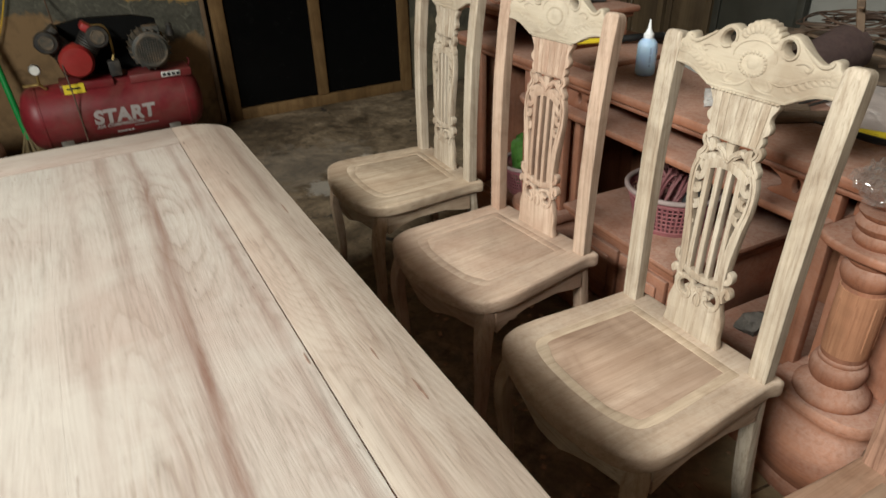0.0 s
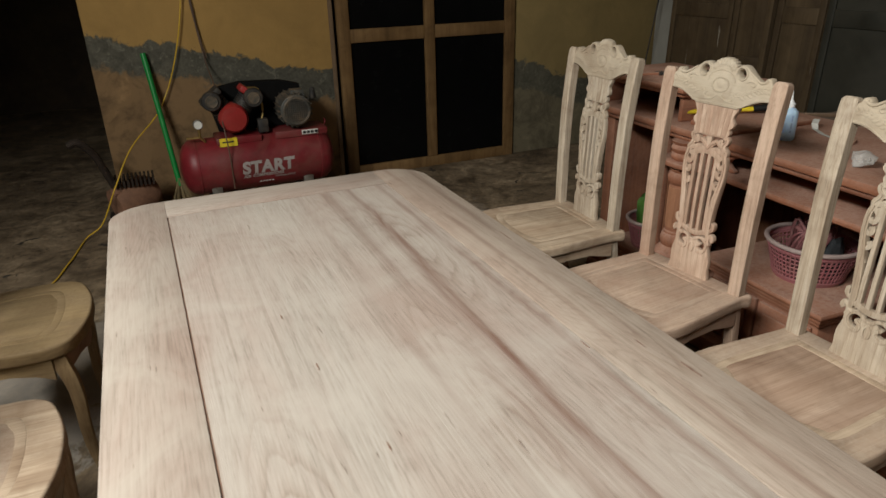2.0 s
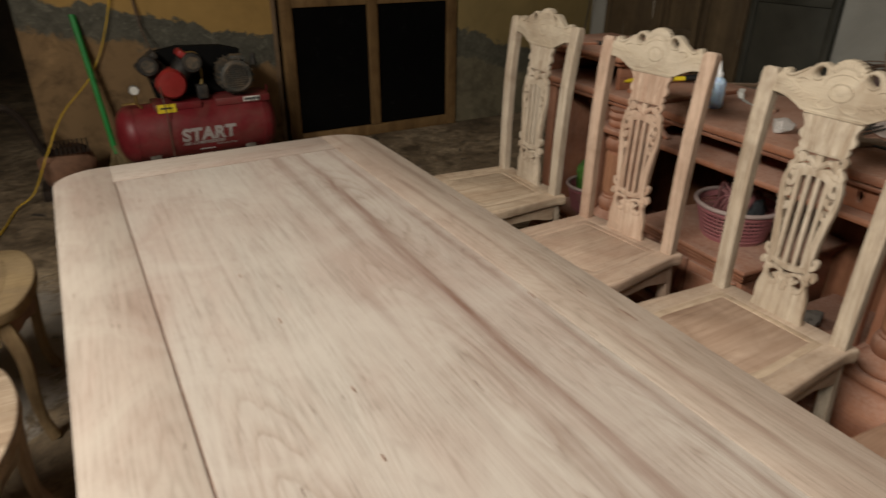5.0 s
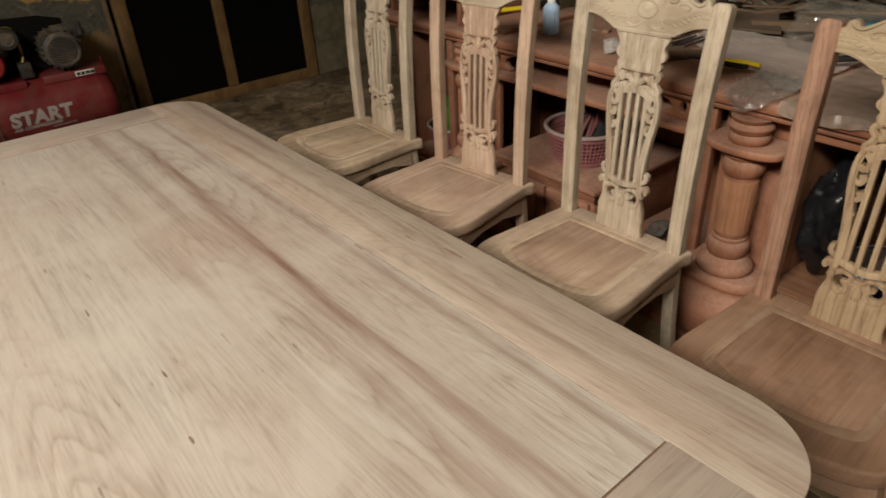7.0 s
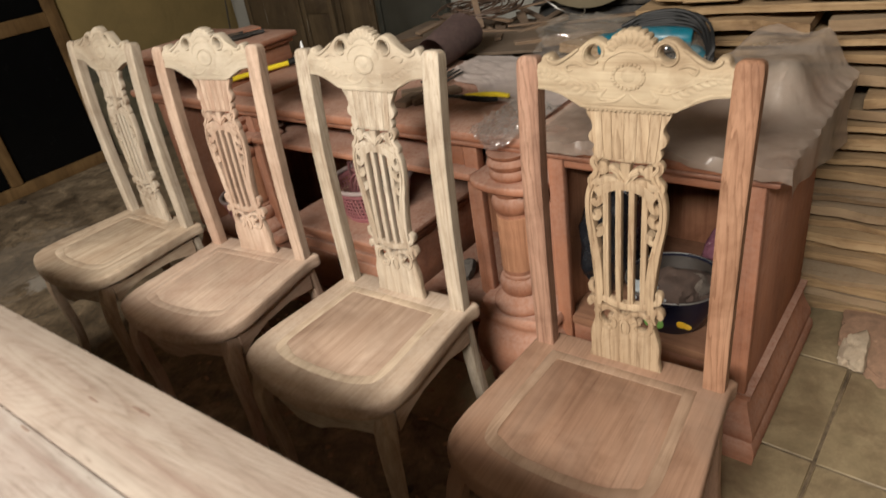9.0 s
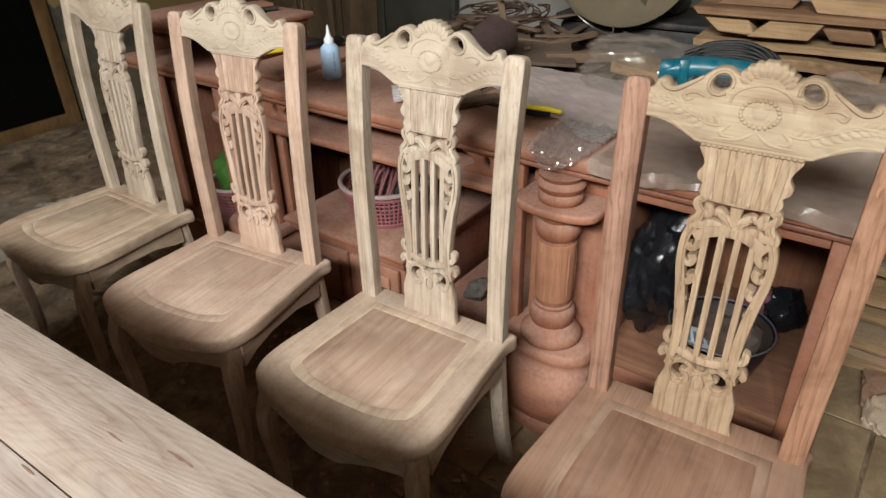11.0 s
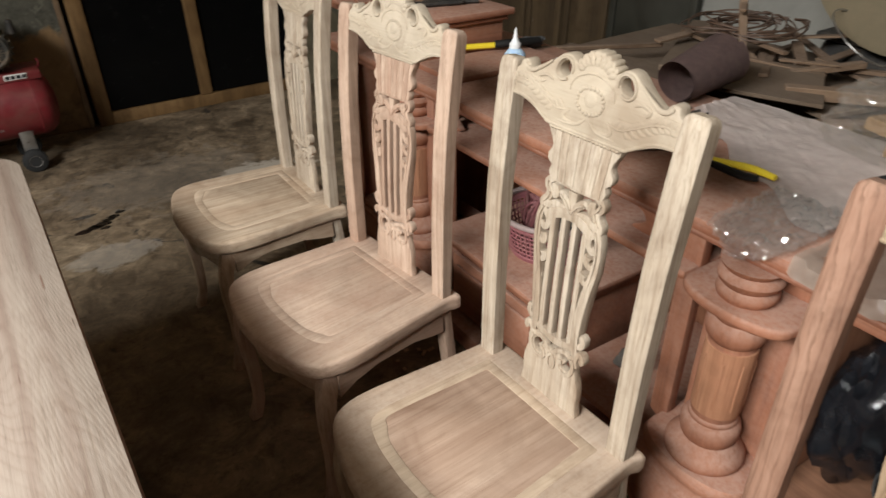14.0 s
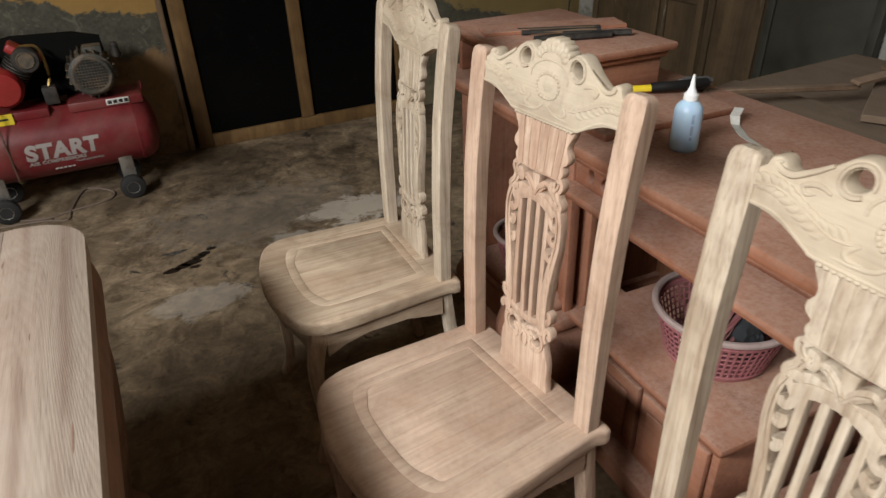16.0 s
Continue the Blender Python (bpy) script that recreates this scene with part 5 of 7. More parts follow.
def lettering(name, body, size, x, z, parent, mat, lean=0.0):
    """Text on the tank, laid round its curve."""
    cu = bpy.data.curves.new(name, "FONT")
    cu.body, cu.size, cu.extrude, cu.offset, cu.space_character = body, size, 0.0, size * 0.05, 1.08
    tmp = bpy.data.objects.new(name, cu)
    scene.collection.objects.link(tmp)
    dg = bpy.context.evaluated_depsgraph_get()
    me = bpy.data.meshes.new_from_object(tmp.evaluated_get(dg))
    bpy.data.objects.remove(tmp)
    bm = bmesh.new()
    bm.from_mesh(me)
    bpy.data.meshes.remove(me)
    bmesh.ops.subdivide_edges(bm, edges=[e for e in bm.edges if e.calc_length() > size * 0.35], cuts=2, use_grid_fill=False)
    bmesh.ops.triangulate(bm, faces=bm.faces[:])
    for v in bm.verts:
        a = (z + v.co.y - AZ) / AR
        v.co = (x + v.co.x + lean * v.co.y, -(AR + 0.0018) * math.cos(a), AZ + (AR + 0.0018) * math.sin(a))
    part(name, bm, mat, parent)


lettering("large_word", "START", 0.098, -0.125, AZ - 0.035, comp, white_paint, 0.08)
lettering("line_word", "AIR COMPRESSORS", 0.026, -0.122, AZ - 0.063, comp, white_paint, 0.1)
lettering("small_word", "TAIWAN STYLE", 0.0165, 0.062, AZ - 0.0835, comp, white_paint, 0.1)
for row, x0, x1, h in ((AZ - 0.10, -0.03, 0.06, 0.009),):
    bm = bmesh.new()
    for k in range(int((x1 - x0) / 0.018)):
        box(bm, x0 + 0.018 * k, 0, -h / 2, x0 + 0.018 * k + 0.013, 0.0016, h / 2, 0, 1, pose(0, -math.sqrt(AR**2 - (row - AZ) ** 2) - 0.0025, row))
    part("small_print", bm, white_paint, comp)
# pump: crankcase, two finned cylinders, flywheel guard
bm = bmesh.new()
lathe(bm, [(0.03, -0.075), (0.07, -0.07), (0.082, -0.05), (0.084, 0.05), (0.07, 0.075), (0.03, 0.08)], 28, pose(-0.125, -0.05, AZ + 0.285, 90))
part("crankcase", bm, red_bright, comp, "bright red crankcase cover")
for s, x in ((-1, -0.235), (1, 0.0)):
    bm = bmesh.new()
    prof = []
    for k in range(9):
        prof += [(0.045, k * 0.013), (0.06, k * 0.013 + 0.002), (0.06, k * 0.013 + 0.007), (0.045, k * 0.013 + 0.009)]
    lathe(bm, prof, 20, pose(-0.12 + s * 0.03, -0.03, AZ + 0.30, 0, s * 38, 0))
    part("cylinder", bm, cast_iron, comp, "finned cast iron cylinder")
    bm = bmesh.new()
    box(bm, -0.07, -0.06, 0.0, 0.07, 0.06, 0.04, 0.01, 2, pose(-0.12 + s * 0.1, -0.03, AZ + 0.395, 0, s * 38, 0))
    part("cylinder_head", bm, red_bright if s > 0 else cast_iron, comp)
    bm = bmesh.new()
    lathe(bm, [(0.012, -0.02), (0.05, -0.018), (0.056, -0.005), (0.056, 0.012), (0.05, 0.02), (0.012, 0.022)], 22, pose(x, -0.10, AZ + 0.395, 90))
    part("air_filter", bm, cast_iron, comp, "round black air filter")
    bm = bmesh.new()
    lathe(bm, [(0.004, 0.022), (0.03, 0.024), (0.033, 0.027), (0.036, 0.024)], 16, pose(x, -0.10, AZ + 0.395, 90))
    part("filter_cap", bm, motor_grey, comp)
bm = bmesh.new()
tmp = [(-0.20, 0.08, AZ + 0.18), (-0.24, 0.08, AZ + 0.36), (-0.19, 0.08, AZ + 0.44), (-0.05, 0.08, AZ + 0.465), (0.20, 0.08, AZ + 0.455), (0.31, 0.08, AZ + 0.425), (0.32, 0.08, AZ + 0.28), (0.29, 0.08, AZ + 0.18)]
sheet(bm, [(p[0], p[2]) for p in tmp], [], lambda u, v, t: (u, 0.06 + t, v), 0.06, 0.008)
part("belt_guard", bm, plain("sooty_black", (0.006, 0.006, 0.006), 0.9, vary=0.3, spec=0.1), comp, "black belt guard")
# motor
bm = bmesh.new()
prof = [(0.03, -0.12), (0.075, -0.118), (0.092, -0.105)]
lathe(bm, prof + [(0.094, -0.07), (0.094, 0.11), (0.07, 0.12)], 28, pose(0.238, -0.01, AZ + 0.297, 90))
m_ = part("motor", bm, motor_grey, comp, "grey electric motor with a round fan cowl")
for k in range(20):
    bm = bmesh.new()
    box(bm, 0.092, -0.0025, -0.06, 0.106, 0.0025, 0.10, 0, 1, pose(0.238, -0.01, AZ + 0.297, 90) @ pose(0, 0, 0, 0, 0, 18 * k))
    part("cooling_fin", bm, motor_grey, m_)
# black disc drawn for the shade behind the fan grille
bm = bmesh.new()
lathe(bm, [(0.004, 0.0), (0.066, 0.0), (0.07, 0.003)], 24, pose(0.238, -0.1305, AZ + 0.297, 90))
part("cowl_opening", bm, rubber, m_, "black disc standing for the dark inside of the fan cowl")
bm = bmesh.new()
for k in range(-5, 6):
    c = 0.0125 * k
    e = math.sqrt(0.07**2 - c * c)
    box(bm, 0.238 + c - 0.002, -0.139, AZ + 0.297 - e, 0.238 + c + 0.002, -0.136, AZ + 0.297 + e)
    box(bm, 0.238 - e, -0.141, AZ + 0.297 + c - 0.002, 0.238 + e, -0.1385, AZ + 0.297 + c + 0.002)
sweep(bm, [(0.238 + 0.076 * math.cos(a), -0.134, AZ + 0.297 + 0.076 * math.sin(a)) for a in np.linspace(0, 2 * math.pi, 33)[:-1]], 0.018, 0.016, up=(0, 1, 0), seg=8, closed=True)
part("fan_grille", bm, motor_grey, m_)
part("terminal_box", boxes((0.225, -0.075, AZ + 0.36, 0.305, 0.01, AZ + 0.41), bevel=0.006), motor_grey, comp)
bm = bmesh.new()
lathe(bm, [(0.02, 0), (0.022, 0.012), (0.016, 0.04), (0.018, 0.055), (0.01, 0.065)], 14, pose(0.36, -0.05, AZ + 0.35))
part("knob", bm, cast_iron, comp)
part("pressure_switch", boxes((0.015, -0.06, AZ + 0.175, 0.075, 0.0, AZ + 0.255), bevel=0.006), cast_iron, comp)
bm = bmesh.new()
lathe(bm, [(0.026, -0.012), (0.028, -0.008), (0.028, 0.008), (0.024, 0.012)], 20, pose(-0.325, -0.07, AZ + 0.265, 90))
part("pressure_gauge", bm, steel, comp)
bm = bmesh.new()
lathe(bm, [(0.023, 0.0), (0.023, 0.002)], 20, pose(-0.325, -0.083, AZ + 0.265, 90))
part("gauge_face", bm, dial_white, comp, "white dial")
bm = bmesh.new()
tube(bm, [(-0.325, -0.07, AZ + 0.24), (-0.325, -0.07, AZ + 0.19), (-0.30, -0.06, AZ + 0.16)], 0.008)
tube(bm, [(-0.40, -0.07, AZ + 0.19), (-0.325, -0.07, AZ + 0.19)], 0.007)
part("outlet_cock", bm, brass, comp)
bm = bmesh.new()
tube(bm, spline([(-0.02, -0.03, AZ + 0.44), (0.05, 0.0, AZ + 0.42), (0.06, 0.0, AZ + 0.30), (0.045, -0.02, AZ + 0.25)], 14), 0.007)
part("air_pipe", bm, brass, comp)
bm = bmesh.new()
tube(bm, spline([(0.405, 0.0, AZ + 0.14), (0.43, -0.02, AZ + 0.19), (0.425, -0.02, AZ + 0.215)], 8), 0.006)
part("lift_handle", bm, red_paint, comp)
# ---- floor: tiles, stain, scraps ----
tiles = tagged(new("tile_floor"), "dirty beige floor tiles let into the concrete", "tiles", kind="structure")
bm = bmesh.new()
box(bm, 0, 0, 0, 0.392, 0.392, 0.005, 0.003, 1)
tile_mesh = finish(bm, "tile", tile_mat)
for i in range(4):
    for j in range(6):
        ob = new("tile", tile_mesh)
        ob.parent = tiles
        ob.matrix_basis = pose(1.405, 0.318, 0, 0, 0, -4) @ pose(0.004 + 0.4 * (i - 1) + (0.004 if j % 2 else 0), 0.004 + 0.4 * (j - 3), -0.0015 + 0.0012 * random.random(), 0, 0, random.uniform(-0.4, 0.4))
oil = plain("oil_stain", (0.012, 0.010, 0.008), 0.35, vary=0.3, scale=30)
bm = bmesh.new()
for cx, cy, r in ((0.50, 3.53, 0.035), (0.54, 3.545, 0.03), (0.575, 3.56, 0.04), (0.61, 3.59, 0.03), (0.635, 3.61, 0.028), (0.67, 3.64, 0.022), (0.585, 3.52, 0.022)):
    ring = [bm.verts.new((cx + r * (0.75 + 0.5 * random.random()) * math.cos(a), cy + 0.6 * r * (0.75 + 0.5 * random.random()) * math.sin(a), 0.0012)) for a in np.linspace(0, 2 * math.pi, 13)[:-1]]
    bm.faces.new(ring)
setting("oil_stain", bm, oil, "black oil stain on the concrete", "stain")
paper_mat = plain("dusty_paper", (0.46, 0.37, 0.27), 0.9, vary=0.2, scale=20, bumpy=0.3)


def crumple(name, x, y, z, sx, sy, sz, mat, label, category, seed, n=10, rot=0.0):
    """A crumpled sheet or bag: a rough closed lump with sharp folds, flat below."""
    rng = random.Random(seed)
    bm = bmesh.new()
    bmesh.ops.create_icosphere(bm, subdivisions=4, radius=1.0)
    dirs = [(Vector((rng.gauss(0, 1), rng.gauss(0, 1), rng.gauss(0, 1))).normalized(), rng.uniform(0.55, 1.0)) for _ in range(n * 3)]
    for v in bm.verts:
        d = v.co.normalized()
        r = min(h / max(0.05, d.dot(q)) if d.dot(q) > 0.05 else 9 for q, h in dirs)
        r = min(1.15, r) - 0.16 * abs(noise.noise(d * 3.5 + Vector((seed, 0, 0)))) - 0.08 * abs(noise.noise(d * 9 + Vector((0, seed, 0)))) + 0.02 * noise.noise(d * 20)
        v.co = d * r
        v.co = Vector((v.co.x * sx, v.co.y * sy, max(v.co.z, -0.75) * sz))
    lo = min(v.co.z for v in bm.verts)
    for v in bm.verts:
        v.co.z -= lo
    ob = part(name, bm, mat, at=pose(x, y, z, 0, 0, rot))
    return tagged(ob, label, category)


crumple("crumpled_paper", 1.85, 0.295, 0.005, 0.12, 0.06, 0.05, paper_mat, "crumpled dusty brown paper on the tiles", "paper", 3)
crumple("sawdust", 2.0, 0.25, 0.0, 0.28, 0.16, 0.035, plain("sawdust", (0.28, 0.17, 0.11), 0.95, vary=0.25, scale=40, bumpy=0.5), "low heap of brown sawdust on the floor", "sawdust", 9)

# ---- old doors along the side wall ----
n_ = panel_mat.node_tree
b_ = n_.nodes["Principled BSDF"]
drip = ramp(n_, tex_noise(n_, coords(n_, (1.0, 1.0, 0.12)), 16.0, 5.0, 0.7, 0.4), [(0.66, (0,) * 3), (0.72, (0.75,) * 3)])
n_.links.new(mix(n_, drip, b_.inputs["Base Color"].links[0].from_socket, (0.5, 0.47, 0.40)), b_.inputs["Base Color"])

def old_door(y0, y1, mat, label, h=2.1, panels=2, x=3.49, lean=1.2):
    d = empty("old_door", pose(x, (y0 + y1) / 2, 0, 0, lean, 0), label, "door", "old doors leaning on the side wall")
    w = (y1 - y0) / 2
    part("board", boxes((-0.05, -w, 0.0, -0.02, w, h), bevel=0.004), mat, d)
    for s in (-1, 1):
        part("stile", boxes((-0.066, s * w - 0.045 if s > 0 else -w, 0, -0.051, w if s > 0 else -w + 0.045, h), bevel=0.004), mat, d)
    for k in range(panels + 1):
        z = k * (h - 0.1) / panels
        part("rail", boxes((-0.064, -w + 0.046, z, -0.051, w - 0.046, z + 0.1), bevel=0.004), mat, d)
    return d


old_door(4.05, 4.65, panel_mat, "old dark brown panelled door streaked with white drips", panels=2)
old_door(3.71, 4.03, panel_mat, "narrow old dark brown door leaf, scuffed", panels=3, lean=0.6)
old_door(3.34, 3.69, panel_mat, "old dark brown door leaf, dusty", panels=2, lean=1.5)
old_door(2.74, 3.32, green_mat, "dark green painted door leaf, dirty", panels=2, lean=1.0)
bm = bmesh.new()
sweep(bm, [(3.44, 4.66, 1.9), (3.40, 4.74, 1.2), (3.36, 4.8, 0.6), (3.34, 4.83, 0.0)], 0.012, 0.012, up=(1, 0, 0), seg=6)
tagged(part("iron_rod", bm, cast_iron), "thin dark iron rod leaning in the corner", "rod")

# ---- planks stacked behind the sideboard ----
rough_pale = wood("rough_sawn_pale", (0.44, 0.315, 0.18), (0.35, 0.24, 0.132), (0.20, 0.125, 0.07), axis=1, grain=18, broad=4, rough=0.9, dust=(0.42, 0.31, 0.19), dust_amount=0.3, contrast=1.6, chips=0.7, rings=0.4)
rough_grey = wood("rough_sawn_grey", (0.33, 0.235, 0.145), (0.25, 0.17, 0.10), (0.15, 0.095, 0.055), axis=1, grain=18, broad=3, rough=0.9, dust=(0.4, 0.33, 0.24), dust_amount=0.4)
stack = empty("plank_stack", pose(2.03, 0.2, 0), "tall stack of rough sawn planks with ragged edges", "planks")
rng = random.Random(11)
z = 0.02
while z < 0.965:
    th = rng.choice((0.018, 0.022, 0.026, 0.032, 0.038))
    x = rng.uniform(-0.035, 0.035)
    y0, y1 = -1.0 + rng.uniform(-0.1, 0.2), 0.76 + rng.uniform(-0.06, 0.06)
    if 0.45 < z < 0.95 and rng.random() < 0.4:
        cut = rng.uniform(0.1, 0.35)
        spans = [(y0, cut - 0.02), (cut + 0.02, y1)]
    else:
        spans = [(y0, y1)]
    for a, b in spans:
        bm = bmesh.new()
        n = 22
        top = []
        ph = rng.uniform(0, 9)
        wob = [0.026 * noise.noise(Vector((k * 0.55 + ph, z * 9, 3.0))) for k in range(n)]
        sag = [0.005 * math.sin(k * 0.4 + ph) for k in range(n)]
        for k in range(n):
            yy = a + (b - a) * k / (n - 1)
            c = [(x + wob[k], yy, z + sag[k]), (x + wob[k] - 0.012 * rng.random(), yy, z + th * 0.9 + sag[k]), (x + 0.5, yy, z + th), (x + 0.5, yy, z)]
            top.append([bm.verts.new(q) for q in c])
        for p, q in zip(top, top[1:]):
            for i in range(4):
                bm.faces.new((p[i], p[(i + 1) % 4], q[(i + 1) % 4], q[i]))
        bm.faces.new(top[0])
        bm.faces.new(top[-1][::-1])
        part("plank", bm, rng.choice((rough_pale, rough_pale, rough_grey)), stack)
    z += th + rng.choice((0.004, 0.009, 0.016, 0.024))
def rough_block(y0, y1, x0, z0, th, slant, mat):
    """A sawn block with slanted, splintered ends."""
    bm = bmesh.new()
    box(bm, x0, y0, z0, x0 + 0.22, y1, z0 + th, 0.003, 1)
    for v in bm.verts:
        f = (v.co.z - z0) / th
        v.co.y += slant * (f - 0.5) * (1 if v.co.y > (y0 + y1) / 2 else 0.6) + 0.008 * noise.noise(v.co * 23)
        v.co.x += 0.012 * noise.noise(v.co * 17 + Vector((4, 0, 0)))
        v.co.z += 0.004 * noise.noise(v.co * 19)
    part("offcut", bm, mat, stack)


brown_sawn = wood("brown_sawn", (0.30, 0.19, 0.11), (0.22, 0.135, 0.078), (0.13, 0.078, 0.045), axis=1, grain=18, broad=4, rough=0.9, contrast=1.6, chips=0.7, rings=0.4)
for y0, y1, x0, slant, mat in ((0.66, 0.77, -0.02, 0.05, rough_pale), (0.50, 0.64, -0.035, -0.05, rough_pale), (0.38, 0.485, -0.01, 0.03, brown_sawn), (0.22, 0.36, -0.03, 0.02, rough_pale), (0.0, 0.2, -0.02, -0.03, brown_sawn), (-0.25, -0.02, -0.03, 0.03, rough_pale)):
    rough_block(y0, y1, x0, z, 0.044, slant, mat)
rough_block(-0.35, 0.81, -0.04, z + 0.046, 0.020, 0.02, brown_sawn)
rough_block(0.56, 0.74, 0.02, z + 0.068, 0.05, -0.06, brown_sawn)
rough_block(0.30, 0.53, -0.02, z + 0.068, 0.034, 0.03, rough_pale)
rough_block(0.02, 0.28, 0.0, z + 0.068, 0.045, -0.03, brown_sawn)

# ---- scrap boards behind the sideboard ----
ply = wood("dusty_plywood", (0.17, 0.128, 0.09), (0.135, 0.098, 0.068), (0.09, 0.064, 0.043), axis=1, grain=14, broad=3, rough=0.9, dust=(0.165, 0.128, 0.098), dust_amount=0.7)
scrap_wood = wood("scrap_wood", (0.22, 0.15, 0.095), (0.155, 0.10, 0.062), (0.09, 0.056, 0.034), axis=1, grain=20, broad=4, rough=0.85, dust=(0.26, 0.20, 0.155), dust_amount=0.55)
bench = empty("board_pile", pose(2.45, 1.92, 0), "pile of dusty plywood sheets and boards behind the sideboard", "boards")
for k in range(19):
    bm = bmesh.new()
    box(bm, -0.38 if k < 15 else -0.06, -0.55, 0, 0.55, 0.6, 0.034, 0.003, 1, pose(rng.uniform(-0.02, 0.02), rng.uniform(-0.02, 0.02), 0.038 * k, 0, 0, rng.uniform(-2, 2)))
    part("sheet_board", bm, ply, bench)
BT = 0.038 * 19
for nm, sx, sy, sz, x, y, dz, rx, rz in (("loose_board", 0.19, 0.20, 0.012, -0.17, -0.22, 0.07, 3, 28), ("loose_board", 0.12, 0.30, 0.018, 0.12, -0.1, 0.002, 1, -38),
                                         ("loose_board", 0.08, 0.35, 0.02, 0.15, 0.2, 0.03, 1, -62), ("loose_board", 0.10, 0.22, 0.016, 0.05, -0.45, 0.02, -2, 70), ("loose_board", 0.13, 0.30, 0.012, -0.25, 0.22, 0.01, 2, 12),
                                         ("batten", 0.02, 0.17, 0.034, -0.10, -0.48, 0.05, 1, 38), ("batten", 0.016, 0.09, 0.026, -0.37, -0.43, 0.012, 2, -40), ("batten", 0.016, 0.11, 0.026, -0.26, -0.47, 0.0, -3, 46),
                                         ("batten", 0.012, 0.26, 0.014, -0.28, 0.30, 0.07, 4, 76), ("batten", 0.014, 0.20, 0.02, 0.02, -0.28, 0.06, -4, 62), ("batten", 0.012, 0.17, 0.016, -0.02, -0.18, 0.07, 5, 20)):
    bm = bmesh.new()
    box(bm, -sx, -sy, 0, sx, sy, sz, 0.002, 1, pose(x, y, BT + dz, rx, 0, rz))
    part(nm, bm, ply if nm == "loose_board" else scrap_wood, bench)
scraps = empty("scrap_sticks", pose(2.45, 1.92, BT + 0.05), "tangle of thin wooden offcuts and strips", "offcuts")
for k in range(18):
    bm = bmesh.new()
    ln, w, h = rng.uniform(0.16, 0.5), rng.uniform(0.008, 0.022), rng.uniform(0.005, 0.014)
    box(bm, -w, -ln / 2, 0, w, ln / 2, h, 0.001, 1, pose(rng.uniform(-0.05, 0.42), rng.uniform(-0.42, 0.22), rng.uniform(-0.03, 0.065), rng.uniform(-6, 6), rng.uniform(-8, 8), rng.uniform(0, 180)))
    part("stick", bm, scrap_wood, scraps)
bm = bmesh.new()
box(bm, -0.013, -0.09, 0, 0.013, 0.09, 0.014, 0.002, 1, pose(0.05, -0.02, 0.105, 58, 0, -40))
part("stick", bm, scrap_wood, scraps)
bm = bmesh.new()
box(bm, -0.010, -0.08, 0, 0.010, 0.08, 0.010, 0.002, 1, pose(0.08, 0.01, 0.172, 8, 0, -58))
part("stick", bm, scrap_wood, scraps)
hoop_mat = plain("brown_cable", (0.10, 0.06, 0.04), 0.6, vary=0.2)
for k in range(11):
    bm = bmesh.new()
    r = 0.09 + 0.06 * rng.random()
    cx, cy = 0.14 + 0.09 * rng.random(), -0.02 + 0.13 * rng.random()
    tube(bm, [(cx + r * 1.25 * math.cos(a), cy + r * math.sin(a), 0.075 + 0.012 * math.sin(a * 2 + k) + 0.002 * k) for a in np.linspace(0, 2 * math.pi * 0.97, 26)], 0.0032)
    part("cable_loop", bm, hoop_mat, scraps)
bm = bmesh.new()
tube(bm, [(0.25 + 0.1 * math.cos(a), -0.32 + 0.1 * math.sin(a), 0.10 + 0.07 * math.sin(a)) for a in np.linspace(0, 5.6, 22)], 0.003)
part("wire_loop", bm, steel, scraps)

crumple("blue_rag", 2.19, 1.48, 0.572, 0.11, 0.07, 0.075, plain("blue_grey_rag", (0.10, 0.135, 0.15), 0.9, vary=0.3, scale=18), "blue-grey rag stuffed among the boards", "rag", 33)

# rolled abrasive sheet
roll_mat = plain("brown_abrasive_cloth", (0.19, 0.125, 0.115), 0.85, vary=0.2, scale=60, bumpy=0.4, dirt=(0.28, 0.2, 0.17), dirt_amount=0.4)
bm = bmesh.new()
pts = []
n, turns = 60, 1.35
for i in range(n + 1):
    a = 2 * math.pi * turns * i / n + 2.2
    r = 0.058 - 0.010 * i / n + 0.004 * math.sin(a * 2)
    pts.append((r * math.cos(a), r * 0.95 * math.sin(a)))
rows = [[bm.verts.new((u * (1 + 0.05 * k), v * (1 + 0.05 * k), 0.25 * k / 6)) for u, v in pts] for k in range(7)]
for p, q in zip(rows, rows[1:]):
    for i in range(n):
        bm.faces.new((p[i], p[i + 1], q[i + 1], q[i]))
bmesh.ops.solidify(bm, geom=bm.faces[:], thickness=0.003)
ob = part("rolled_sheet", bm, roll_mat, at=Matrix.Translation((1.822, 1.64, TOP + 0.06)) @ Vector((0.33, 0.045, 0.02)).to_track_quat("Z", "Y").to_matrix().to_4x4())
tagged(ob, "rolled sheet of brown abrasive cloth, open at the end", "abrasive roll")
nails = empty("nail_bundle", pose(1.70, 1.50, TOP + 0.012), "small bundle of dark steel files beside the roll", "files")
for k in range(6):
    bm = bmesh.new()
    tube(bm, [(-0.06, 0.012 * k, 0.006 * (k % 3)), (0.06, 0.012 * k - 0.02, 0.012 + 0.006 * (k % 2))], 0.0035)
    part("file", bm, cast_iron, nails)

# large disc and the dark machine it leans on
tan_disc = plain("tan_painted_disc", (0.185, 0.155, 0.097), 0.7, vary=0.15, scale=6, dirt=(0.25, 0.19, 0.12), dirt_amount=0.5, bumpy=0.1)
disc = empty("round_disc", pose(2.74, 1.52, 1.13, 0, 0, 0), "large round tan disc leaning on a dark machine", "disc")
bm = bmesh.new()
